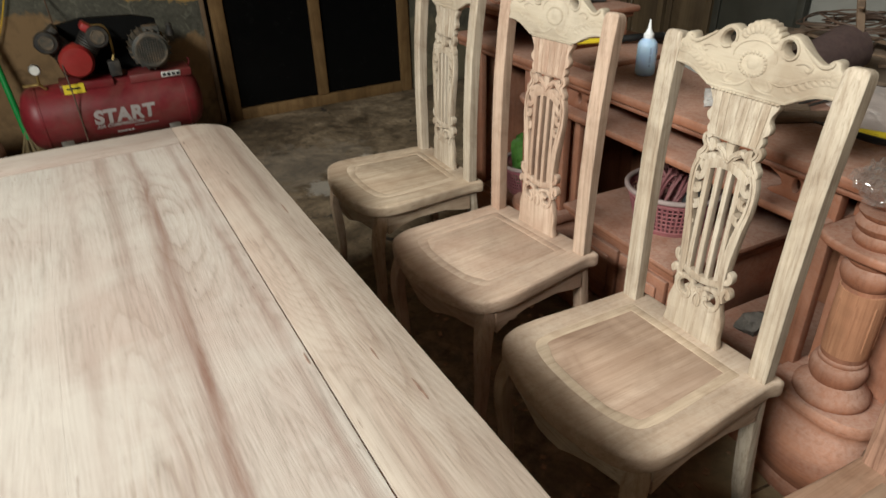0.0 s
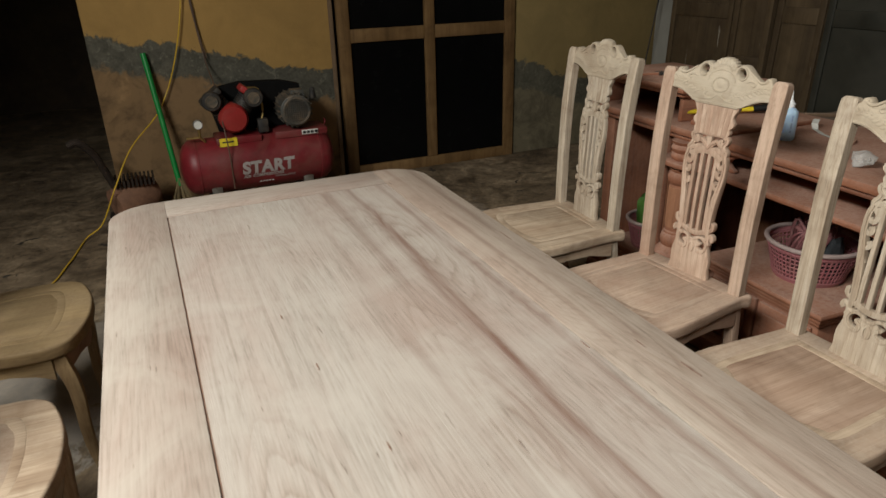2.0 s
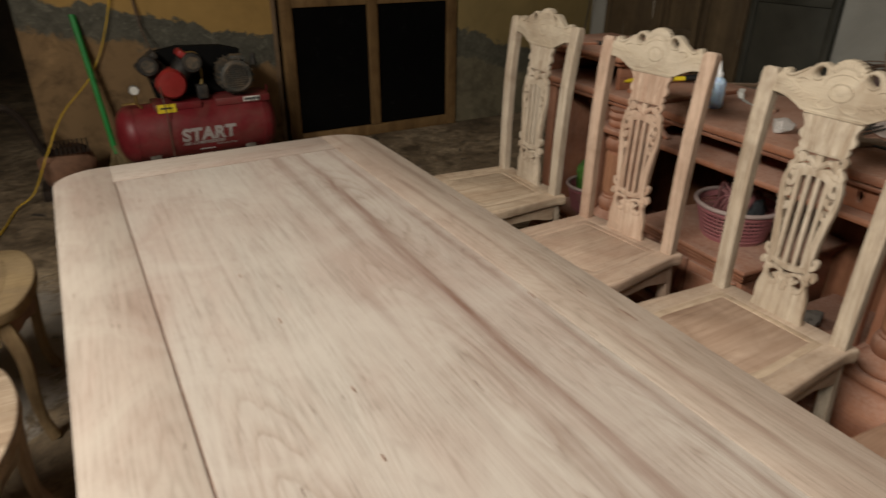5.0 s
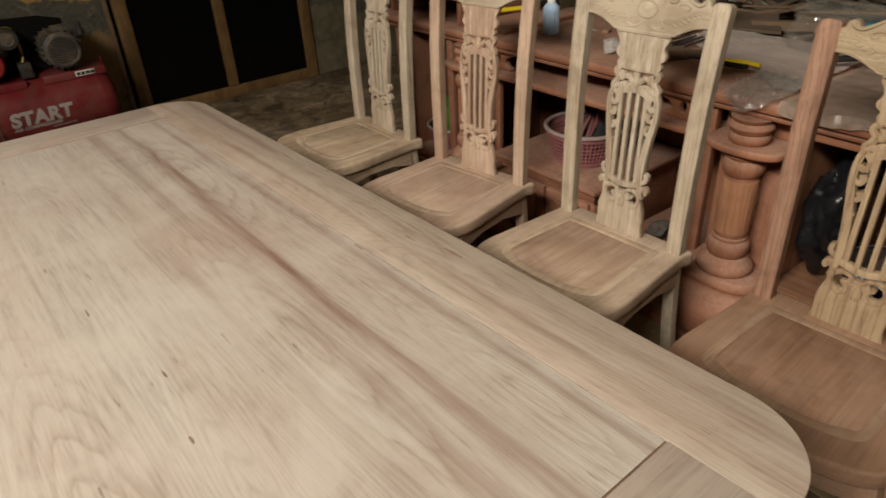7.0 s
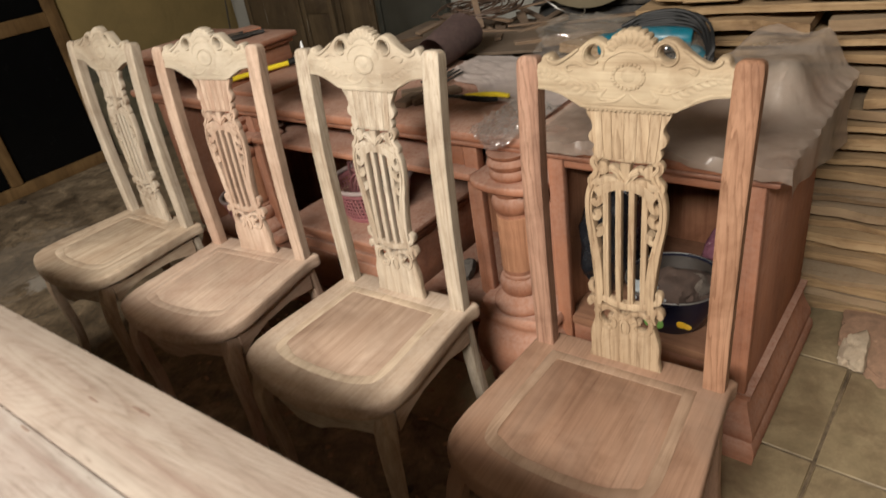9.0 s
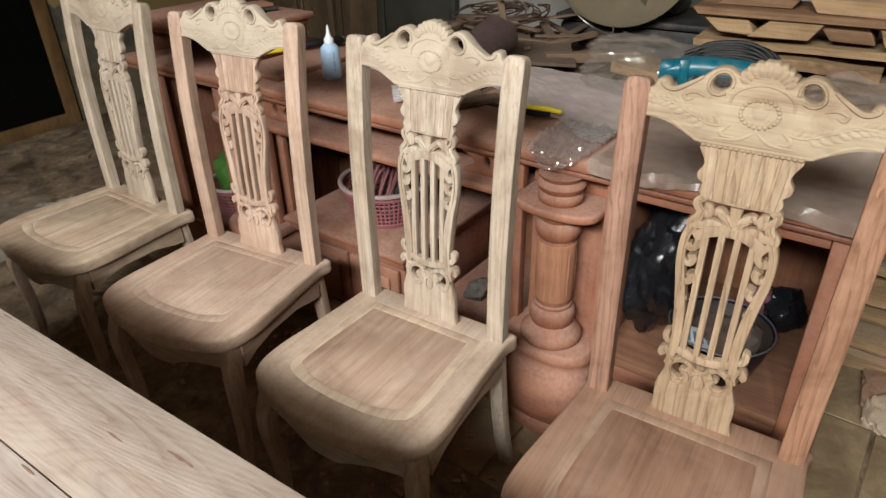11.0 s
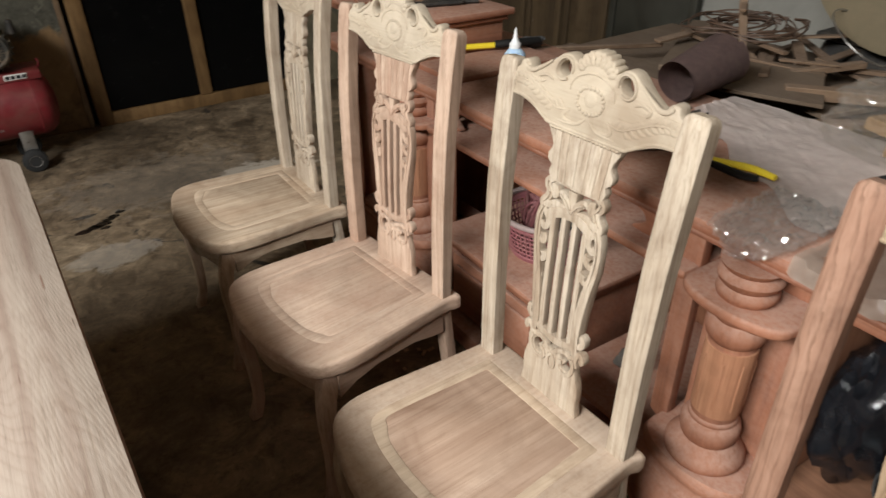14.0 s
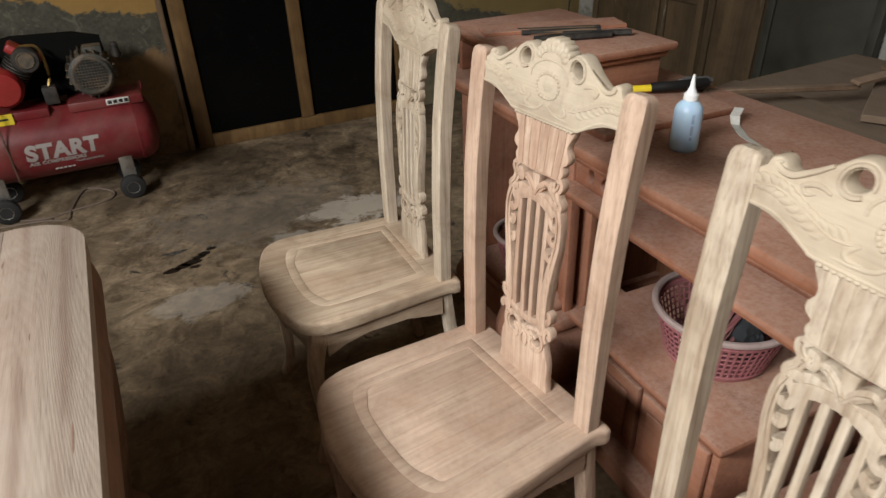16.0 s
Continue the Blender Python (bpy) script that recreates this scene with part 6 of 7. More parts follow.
lathe(bm, [(0.02, -0.012), (0.285, -0.012), (0.30, -0.022), (0.316, -0.02), (0.318, 0.02), (0.30, 0.025), (0.02, 0.025)], 56, pose(0, 0, 0, 0, -90, 0) @ pose(0, 0, 0, 0, -8, 0))
part("plate", bm, tan_disc, disc)
bm = bmesh.new()
sheet(bm, [(0.16, -0.135), (0.10, -0.115), (-0.04, -0.125), (-0.13, -0.222), (-0.155, -0.125), (-0.06, 0.10), (0.05, 0.10)], [], lambda u, v, t: (-0.03 + t - 0.14 * v, u, v), 0.008)
part("blade", bm, plain("dull_brown_steel", (0.085, 0.07, 0.045), 0.7, vary=0.2), disc, "dark wedge fixed across the disc")
mach = empty("bench_machine", pose(2.88, 1.46, 0), "dark cast iron machine body behind the boards", "machine")
part("body", boxes((0.0, -0.40, 0.0, 0.36, 0.36, 0.80), bevel=0.03), cast_iron, mach)
part("table_plate", boxes((-0.02, -0.42, 0.801, 0.38, 0.37, 0.83), bevel=0.01), cast_iron, mach)
part("column", boxes((0.1, -0.14, 0.831, 0.3, 0.06, 1.6), bevel=0.03), cast_iron, mach)

# ---- things on the sideboard ----
bottle_mat, n_, b_ = mat_base("milky_plastic")
b_.inputs["Base Color"].default_value = (0.52, 0.70, 0.90, 1)
b_.inputs["Roughness"].default_value = 0.3
b_.inputs["Subsurface Weight"].default_value = 0.85
b_.inputs["Subsurface Radius"].default_value = (0.06, 0.06, 0.07)
b_.inputs["Transmission Weight"].default_value = 0.05
white_plastic = plain("white_plastic", (0.75, 0.77, 0.78), 0.35, vary=0.05)
bottle = empty("glue_bottle", pose(1.578, 1.998, TOP), "milky plastic glue bottle with a white nozzle, half full", "bottle")
bm = bmesh.new()
lathe(bm, [(0.004, 0.0), (0.026, 0.0), (0.0295, 0.004), (0.0305, 0.012), (0.0305, 0.088), (0.028, 0.098), (0.02, 0.107), (0.014, 0.111), (0.014, 0.113)], 28)
part("body", bm, bottle_mat, bottle)
bm = bmesh.new()
lathe(bm, [(0.0155, 0.112), (0.0155, 0.124), (0.011, 0.128), (0.006, 0.14), (0.0025, 0.165), (0.001, 0.166)], 18)
part("nozzle", bm, white_plastic, bottle)
bm = bmesh.new()
for k in range(5):
    box(bm, 0.0, -0.003, 0, 0.0006, 0.003, 0.008 + 0.004 * (k % 2), 0, 1, pose(0, 0, 0.03 + 0.0125 * k) @ pose(0, 0, 0, 0, 0, -115) @ pose(0.0306, 0, 0))
part("print_mark", bm, plain("blue_print", (0.36, 0.5, 0.72), 0.5), bottle)

black_grip = plain("black_grip", (0.010, 0.010, 0.010), 0.55, vary=0.2, spec=0.25)
yellow_grip = plain("yellow_grip", (0.75, 0.58, 0.03), 0.45, vary=0.08)
pliers = empty("pliers", pose(1.526, 1.285, TOP + 0.03, 0, 0, 6), "pliers with yellow and black plastic grips", "pliers")
bm = bmesh.new()
sweep(bm, spline([(0.008, 0.035, 0), (0.014, 0.0, 0), (0.022, -0.05, 0.001), (0.016, -0.098, 0)], 14), 0.018, 0.014, up=(0, 0, 1), seg=10, taper=lambda f: 0.8 + 0.3 * math.sin(f * 3))
part("yellow_handle", bm, yellow_grip, pliers)
bm = bmesh.new()
sweep(bm, spline([(-0.006, 0.035, 0), (-0.014, 0.0, 0), (-0.020, -0.05, 0), (-0.012, -0.078, 0)], 14), 0.019, 0.014, up=(0, 0, 1), seg=10, taper=lambda f: 0.8 + 0.3 * math.sin(f * 3))
part("black_handle", bm, black_grip, pliers)
bm = bmesh.new()
sweep(bm, [(0.0, 0.03, 0), (0.0, 0.055, 0), (0.0, 0.085, 0), (0.0, 0.10, 0)], 0.022, 0.009, up=(0, 0, 1), seg=10, square=True, taper=lambda f: 1 - 0.6 * f)
part("jaws", bm, cast_iron, pliers)

# plastic sheets over the near end, with a heap of offcuts under them
dust_film = film("dusty_plastic_sheet", (0.50, 0.415, 0.345), 0.58, 0.3, 0.4, 0.04)
grey_film = film("grey_plastic_sheet", (0.76, 0.68, 0.64), 0.9, 0.3, 0.4, 0.05)
clear_film = film("clear_plastic", (0.75, 0.73, 0.71), 0.13, 0.08, 0.5, 0.26)


def draped(name, y0, y1, fall, back, mat, label, category, seed, heap=0.0, side=0.0, ny=60, nx=46, amp=0.6):
    """A sheet lying over the sideboard's top: it hangs over the front by fall and over the near end by side."""
    bm = bmesh.new()
    rows_ = []
    for j in range(ny):
        v = j / (ny - 1)
        row = []
        for i in range(nx):
            u = i / (nx - 1)
            s = -fall(v) + (back + fall(v)) * u
            hang = side * (0.25 + 0.75 * u)
            d = -hang + (y1 - y0 + hang) * v
            p = Vector((u * 7 + seed, v * 9, 0.3))
            wr = amp * (0.016 * noise.noise(p) + 0.008 * noise.noise(p * 3.1) + 0.0025 * noise.noise(p * 7))
            x, z = (s, TOP + 0.012) if s > -0.055 else (-0.057 - 0.02 * abs(noise.noise(p * 1.7)), TOP + 0.012 + (s + 0.055))
            y = y0 + d
            if d < 0:
                y, z = y0 - 0.014 + 0.01 * noise.noise(p * 0.7), min(z, TOP + 0.012) + d * 0.95
                x = max(x, -0.055)
            h = 0.0
            if heap and d >= 0 and s > -0.055:
                k = min(1.0, d / 0.07) * max(0.0, min(1.0, (0.36 - d) / 0.16)) * max(0.0, min(1, (s - 0.12) / 0.10))
                h = heap * k * k * (3 - 2 * k) * (1.0 + 0.3 * noise.noise(p * 0.8))
            row.append(bm.verts.new((x - abs(wr) * (1 if s < -0.055 else 0), y + 0.004 * noise.noise(p), z + h + (abs(wr) if s > -0.055 and d >= 0 else 0))))
        rows_.append(row)
    for p, q in zip(rows_, rows_[1:]):
        for i in range(nx - 1):
            bm.faces.new((p[i], p[i + 1], q[i + 1], q[i]))
    bmesh.ops.solidify(bm, geom=bm.faces[:], thickness=0.0012)
    return tagged(part(name, bm, mat, at=CAB), label, category)


draped("plastic_sheet", 0.445, 1.02, lambda v: 0.075 + 0.012 * math.sin(v * 9), 0.56, dust_film, "grey plastic sheet thick with sawdust, draped over the sideboard end", "plastic sheet", 2, heap=0.095, side=0.2)
draped("plastic_sheet", 1.04, 1.585, lambda v: -0.05 - 0.33 * v ** 1.2 + 0.02 * math.sin(v * 17), 0.56, grey_film, "dusty grey plastic sheet lying on the sideboard", "plastic sheet", 7, ny=40, amp=0.35)
draped("plastic_wrap", 1.03, 1.185, lambda v: 0.05 * math.sin(math.pi * v) + 0.045, 0.15, clear_film, "crinkled clear plastic wrap over the edge of the top", "plastic wrap", 12, ny=44, nx=44, amp=1.35)

teal = plain("teal_plastic", (0.0, 0.105, 0.15), 0.38, vary=0.08, scale=20, dirt=(0.25, 0.2, 0.17), dirt_amount=0.2)
saw = empty("jigsaw", Matrix.Translation((1.812, 0.905, TOP + 0.112)) @ pose(0, 0, 0, 0, 0, -75) @ Matrix.Diagonal((0.74, 0.95, 0.95, 1)), "teal power tool with a coiled black cord on plastic", "power tool")
bm = bmesh.new()
sweep(bm, spline([(-0.155, 0, -0.004), (-0.11, 0, 0.0), (-0.06, 0, 0.006), (0.02, 0, 0.006), (0.10, 0, 0.003), (0.145, 0, 0.0), (0.165, 0, -0.003)], 26), 0.064, 0.062, up=(0, 0, 1), seg=18, taper=lambda f: 0.72 + 0.3 * math.sin(math.pi * min(1, f * 0.85 + 0.05)) - (0.2 if f > 0.96 else 0))
part("housing", bm, teal, saw)
bm = bmesh.new()
sweep(bm, [(-0.165, 0, -0.004), (-0.15, 0, -0.004), (-0.118, 0, -0.004), (-0.112, 0, -0.004)], 0.05, 0.056, up=(0, 0, 1), seg=16, square=True, taper=lambda f: 0.85 if f in (0, 1) else 1.0)
part("nose", bm, teal, saw)
bm = bmesh.new()
sweep(bm, spline([(-0.075, 0, -0.01), (-0.07, 0, -0.05), (-0.072, 0, -0.10)], 8), 0.042, 0.046, up=(1, 0, 0), seg=12, square=True)
part("front_post", bm, teal, saw)
bm = bmesh.new()
sweep(bm, [(-0.10, 0, -0.003), (-0.096, 0, -0.003), (-0.072, 0, 0.0), (-0.068, 0, 0.0)], 0.066, 0.07, up=(0, 0, 1), seg=18, square=True, taper=lambda f: 0.9 if f in (0, 1) else 1.0)
part("collar", bm, teal, saw)
bm = bmesh.new()
sweep(bm, spline([(-0.05, -0.036, -0.012), (0.02, -0.038, -0.014), (0.09, -0.036, -0.016)], 8), 0.016, 0.004, up=(0, 1, 0), seg=8)
part("side_label", bm, black_grip, saw, "dark label on the side")
bm = bmesh.new()
sweep(bm, spline([(-0.06, 0, -0.062), (0.05, 0, -0.064), (0.15, 0, -0.062), (0.185, 0, -0.055)], 14), 0.044, 0.05, up=(0, 0, 1), seg=14, taper=lambda f: 1.0 if f < 0.9 else 0.8)
part("motor_body", bm, black_grip, saw)
bm = bmesh.new()
sweep(bm, spline([(0.155, 0, -0.045), (0.178, 0, -0.05), (0.192, 0, -0.062)], 6), 0.054, 0.058, up=(0, 0, 1), seg=12)
part("end_cap", bm, teal, saw)
bm = bmesh.new()
box(bm, -0.10, -0.045, -0.112, 0.12, 0.04, -0.104, 0.002, 1)
part("base_plate", bm, steel, saw)
for k in range(9):
    bm = bmesh.new()
    w0, h0 = 0.005 * k, 0.004 * ((k * 5) % 7)
    tube(bm, spline([(-0.10 + 2 * w0, 0.050 + 0.007 * (k % 3), 0.010 + h0), (-0.01, 0.056, 0.024 + 1.5 * h0), (0.09 + w0, 0.05, 0.028 + 1.6 * h0), (0.175 + w0, 0.03, 0.012 + h0), (0.213 + 0.6 * w0, -0.002, -0.03), (0.215 + 0.3 * w0, -0.022, -0.085)], 22), 0.0052)
    part("cord", bm, black_grip, saw)
bm = bmesh.new()
tube(bm, spline([(-0.27, -0.075, -0.095), (-0.22, -0.07, -0.075), (-0.12, -0.05, -0.068), (-0.05, -0.045, -0.072)], 12), 0.0095)
part("cord_sleeve", bm, black_grip, saw)
bm = bmesh.new()
bmesh.ops.create_icosphere(bm, subdivisions=5, radius=1.0)
for v in bm.verts:
    d = v.co.normalized()
    k = (abs(d.x) ** 4 + abs(d.y) ** 4 + abs(d.z) ** 3) ** -0.27
    fold = abs(noise.noise(Vector((d.x * 2.2, d.y * 2.6, d.z * 2 + 5)))) + 0.5 * abs(noise.noise(d * 5.5)) + 0.18 * noise.noise(d * 14)
    d = d * k * (1.04 - 0.24 * fold)
    v.co = (d.x * 0.115, d.y * 0.265, max(0.0, (d.z + 0.62) * 0.083 * (1.0 + 0.12 * d.y)))
tagged(part("tool_bag", bm, film("bag_film", (0.62, 0.58, 0.52), 0.07, 0.05, 0.35, 0.13), at=pose(1.895, 1.015, TOP + 0.014, 0, 0, -9)), "clear glossy plastic bag round the power tool and pale boards", "plastic bag")
bm = bmesh.new()
box(bm, -0.09, -0.12, 0, 0.09, 0.12, 0.03, 0.006, 2)
tagged(part("pale_board", bm, rough_pale, at=pose(1.915, 1.05, TOP + 0.05, 3, 4, -14)), "pale rough board inside the plastic bag", "board")
bm = bmesh.new()
box(bm, -0.05, -0.09, 0, 0.05, 0.09, 0.025, 0.005, 2)
tagged(part("pale_board", bm, rough_pale, at=pose(1.915, 1.05, TOP + 0.016, 0, 0, 8)), "short pale board under another in the bag", "board")

# chisels on the raised end, saw and scraps on the top
chis = empty("chisel_set", CAB @ pose(0.20, 2.54, 0.958), "dark carving chisels lying on the raised sideboard end", "chisels")
for x0, y0, x1, y1, r in ((-0.10, 0.12, 0.12, 0.03, 0.006), (-0.11, 0.08, 0.10, 0.0, 0.007), (-0.13, -0.02, 0.08, -0.075, 0.010), (-0.03, -0.005, 0.14, -0.085, 0.009)):
    bm = bmesh.new()
    tube(bm, [(x0, y0, r), (0.6 * x1 + 0.4 * x0, 0.6 * y1 + 0.4 * y0, r), (x1, y1, r)], r)
    part("chisel", bm, cast_iron, chis)
bm = bmesh.new()
box(bm, -0.09, -0.018, 0, 0.10, 0.018, 0.012, 0.003, 1, pose(0.0, 0.05, 0, 0, 0, -22))
part("slip_stone", bm, scrap_wood, chis)
bm = bmesh.new()
box(bm, -0.20, -0.05, 0, 0.22, 0.05, 0.010, 0.001, 1, pose(-0.0, 0.115, -0.0005, 0, 0, -16))
part("thin_board", bm, cab_x, chis)
fret = empty("hand_saw", CAB @ pose(0.32, 2.30, TOP + 0.035, 0, 0, -16), "hand saw with a yellow and a black handle", "saw")
bm = bmesh.new()
sweep(bm, spline([(-0.30, 0, 0), (-0.14, 0.006, 0), (-0.02, 0.0, 0)], 14), 0.024, 0.02, up=(0, 0, 1), seg=10)
part("yellow_handle", bm, yellow_grip, fret)
bm = bmesh.new()
sweep(bm, spline([(-0.02, 0, 0.002), (0.03, -0.012, 0.006), (0.09, -0.004, 0.004), (0.14, 0.012, 0.0)], 12), 0.03, 0.026, up=(0, 0, 1), seg=10)
part("black_handle", bm, black_grip, fret)
crumple("grey_rag", 1.90, 2.29, TOP, 0.07, 0.05, 0.03, plain("grey_rag", (0.10, 0.105, 0.11), 0.9, vary=0.3, scale=30), "crumpled dark grey rag on the sideboard", "rag", 31)
low_board = boxes((0.02, 2.12, TOP + 0.0005, 0.42, 2.33, TOP + 0.018), bevel=0.003)
tagged(part("loose_shelf", low_board, cab_y, at=CAB), "loose dusty reddish board lying on the sideboard", "board")
strip_ = empty("foil_strip", pose(1.745, 2.0, TOP + 0.001), "bent strip of clear plastic", "strip")
bm = bmesh.new()
sweep(bm, [(0.08, 0.07, 0.028), (0.045, 0.05, 0.02), (0.04, 0.04, 0.002), (0.0, -0.02, 0.001), (-0.03, -0.10, 0.001)], 0.022, 0.0015, up=(0.3, 0.2, 1), seg=6, square=True)
part("strip", bm, plain("pale_plastic", (0.55, 0.55, 0.52), 0.3), strip_)
bm = bmesh.new()
box(bm, -0.02, -0.012, 0, 0.02, 0.012, 0.012, 0.002, 1)
tagged(part("wood_chip", bm, red_z, at=pose(1.72, 1.852, TOP, 0, 0, 20)), "small dark red wood chip", "wood chip")
crumple("plastic_scrap", 1.50, 1.655, TOP, 0.05, 0.045, 0.03, film("scrap_film", (0.7, 0.7, 0.68), 0.45), "crumpled scrap of clear plastic", "plastic scrap", 41)
for k, (x, y, a, ln) in enumerate(((1.575, 1.46, 60, 0.16), (1.60, 1.53, 40, 0.13), (1.52, 1.52, 95, 0.10))):
    bm = bmesh.new()
    box(bm, -0.022, -ln / 2, 0, 0.022, ln / 2, 0.018, 0.003, 1)
    tagged(part("wood_block", bm, scrap_wood, at=pose(x, y, TOP + 0.001, 0, 0, a)), "small dusty block of carved wood", "wood block", "blocks on the sideboard")

# ---- things inside the sideboard ----
pink_plastic = plain("pink_basket_plastic", (0.33, 0.12, 0.135), 0.5, vary=0.12, scale=20, dirt=(0.35, 0.22, 0.18), dirt_amount=0.5)


pale_rim = plain("pale_pink_rim", (0.42, 0.33, 0.31), 0.6, vary=0.15, scale=20)


def basket(m, r0, r1, h, mat, label, group):
    """A round basket: rims, a floor and a wall of upright and level strips."""
    b = empty("plastic_basket", m, label, "basket", group)
    for nm, r, z, w in (("rim", r1, h, 0.017), ("band", r0 + (r1 - r0) * 0.12, h * 0.12, 0.008), ("band", r0 + (r1 - r0) * 0.86, h * 0.86, 0.006)):
        bm = bmesh.new()
        sweep(bm, [(r * math.cos(a), r * math.sin(a), z) for a in np.linspace(0, 2 * math.pi, 41)[:-1]], w, w * 0.9, up=(0, 0, 1), seg=8, closed=True)
        part(nm, bm, pale_rim if nm == "rim" else mat, b, "pale dusty rim" if nm == "rim" else "")
    bm = bmesh.new()
    lathe(bm, [(0.01, 0.0), (r0, 0.0), (r0 + 0.004, 0.012), (r0 + 0.001, 0.014), (0.01, 0.004)], 32)
    part("floor", bm, mat, b)
    bm = bmesh.new()
    n = 56
    for k in range(n):
        a = 2 * math.pi * k / n
        sweep(bm, [((r0 + (r1 - r0) * f) * math.cos(a), (r0 + (r1 - r0) * f) * math.sin(a), h * f) for f in (0.05, 0.35, 0.66, 0.98)], 0.0062, 0.003, up=(math.cos(a), math.sin(a), 0.01), seg=5)
    for f in (0.24, 0.36, 0.48, 0.60, 0.72):
        r = r0 + (r1 - r0) * f
        sweep(bm, [(r * math.cos(a), r * math.sin(a), h * f) for a in np.linspace(0, 2 * math.pi, 41)[:-1]], 0.003, 0.0055, up=(0, 0, 1), seg=6, closed=True)
    lathe(bm, [(r0 + (r1 - r0) * 0.80, h * 0.80), (r1 + 0.001, h), (r1 - 0.001, h), (r0 + (r1 - r0) * 0.80 - 0.002, h * 0.80)], 40, cap=False)
    part("lattice", bm, mat, b, "wall pierced with rows of small square holes")
    return b


basket(on_cab(0.15, 1.815, BL), 0.110, 0.147, 0.13, pink_plastic, "dusty pink lattice basket holding reddish strips", "baskets in the sideboard")
cane = plain("reddish_strips", (0.20, 0.07, 0.075), 0.6, vary=0.25, scale=20, dirt=(0.35, 0.25, 0.22), dirt_amount=0.4)
strips = empty("cane_strips", on_cab(0.15, 1.83, BL + 0.03), "bundle of curled reddish strips in the basket", "strips")
for k in range(26):
    bm = bmesh.new()
    a, r = rng.uniform(0, 6.3), rng.uniform(0.02, 0.085)
    tube(bm, spline([(r * math.cos(a), r * math.sin(a), 0), (1.05 * r * math.cos(a + 0.5), 1.05 * r * math.sin(a + 0.5), 0.08), (0.95 * r * math.cos(a + 1.1), 0.95 * r * math.sin(a + 1.1), 0.13 + 0.05 * rng.random()), (0.6 * r * math.cos(a + 2), 0.6 * r * math.sin(a + 2), 0.12)], 9), 0.0055, 5)
    part("strip", bm, cane, strips)
crumple("dark_cloth", 1.60, 1.75, BL + 0.015, 0.055, 0.055, 0.10, plain("dark_cloth", (0.03, 0.035, 0.04), 0.9, vary=0.3), "dark cloth stuffed in the pink basket", "cloth", 51)
basket(on_cab(0.13, 2.60, 0.195), 0.085, 0.115, 0.13, pink_plastic, "dusty pink lattice basket under a green bag", "baskets in the sideboard")
crumple("green_bag", 1.587, 2.595, 0.21, 0.105, 0.105, 0.17, plain("green_net", (0.075, 0.20, 0.03), 0.7, vary=0.35, scale=25, bumpy=0.3), "bulging bright green net bag in a basket", "bag", 61)
crumple("work_glove", 1.57, 1.44, 0.172, 0.06, 0.05, 0.06, plain("grey_glove", (0.13, 0.115, 0.10), 0.95, vary=0.35, scale=25, bumpy=0.3), "dirty grey work glove on the low shelf", "glove", 71)
black_poly = plain("black_polythene", (0.012, 0.013, 0.016), 0.22, vary=0.2, scale=20, bumpy=0.2)
sack = crumple("black_bag", 1.535, 0.882, BAY_Z, 0.20, 0.125, 0.265, black_poly, "shiny black plastic sack in the open bay", "bag", 81, 16)
for v in sack.data.vertices:
    v.co.y = min(v.co.y, 0.074 + 0.004 * noise.noise(v.co * 30))  # pressed against the partition
    v.co.x = max(v.co.x, -0.16)
crumple("pink_bag", 1.73, 0.665, BAY_Z, 0.07, 0.06, 0.082, plain("pink_polythene", (0.23, 0.095, 0.13), 0.22, vary=0.3, scale=20, bumpy=0.3), "crumpled pink plastic bag at the back", "bag", 91)
crumple("dark_bag", 1.75, 0.60, BAY_Z, 0.09, 0.085, 0.085, black_poly, "dark plastic bag behind the basin", "bag", 95)
basin_mat = plain("dark_enamel", (0.007, 0.008, 0.022), 0.3, vary=0.2, scale=10)
tin = plain("tin_rim", (0.45, 0.46, 0.46), 0.3, 0.8, vary=0.1)
basin = empty("enamel_basin", pose(1.482, 0.70, BAY_Z), "dark blue enamel basin with a bright rim and printed fruit", "basin")
bm = bmesh.new()
lathe(bm, [(0.01, 0.0), (0.075, 0.0), (0.088, 0.01), (0.108, 0.07), (0.122, 0.125), (0.119, 0.127), (0.104, 0.07), (0.084, 0.013), (0.01, 0.006)], 36)
part("bowl", bm, basin_mat, basin)
bm = bmesh.new()
lathe(bm, [(0.01, 0.008), (0.082, 0.015), (0.102, 0.07), (0.1165, 0.122), (0.1155, 0.122), (0.100, 0.07), (0.08, 0.017), (0.01, 0.010)], 36)
part("lining", bm, plain("brown_stained_enamel", (0.045, 0.036, 0.03), 0.5, vary=0.3), basin, "stained brown inside")
bm = bmesh.new()
sweep(bm, [(0.122 * math.cos(a), 0.122 * math.sin(a), 0.127) for a in np.linspace(0, 2 * math.pi, 49)[:-1]], 0.0045, 0.0045, up=(0, 0, 1), seg=8, closed=True)
part("rim", bm, tin, basin)
for k, (a, z, cm, w) in enumerate(((172, 0.05, (0.20, 0.42, 0.10), 0.042), (208, 0.055, (0.70, 0.42, 0.03), 0.022), (216, 0.045, (0.72, 0.45, 0.05), 0.018), (160, 0.07, (0.35, 0.5, 0.55), 0.025))):
    bm = bmesh.new()
    r = 0.092 + (z - 0.01) * 0.33 + 0.003
    ball(bm, (r * math.cos(radians(a)), r * math.sin(radians(a)), z), w * 0.6, 0.12, 1, 0.8, 12, 8)
    part("painted_fruit", bm, plain("enamel_print_" + str(k), cm, 0.35, vary=0.1), basin)
crumple("brown_cloth", 1.482, 0.70, BAY_Z + 0.014, 0.128, 0.124, 0.082, plain("brown_cloth", (0.10, 0.066, 0.052), 0.95, vary=0.25, scale=15), "dark brown cloth heaped in the basin", "cloth", 101)
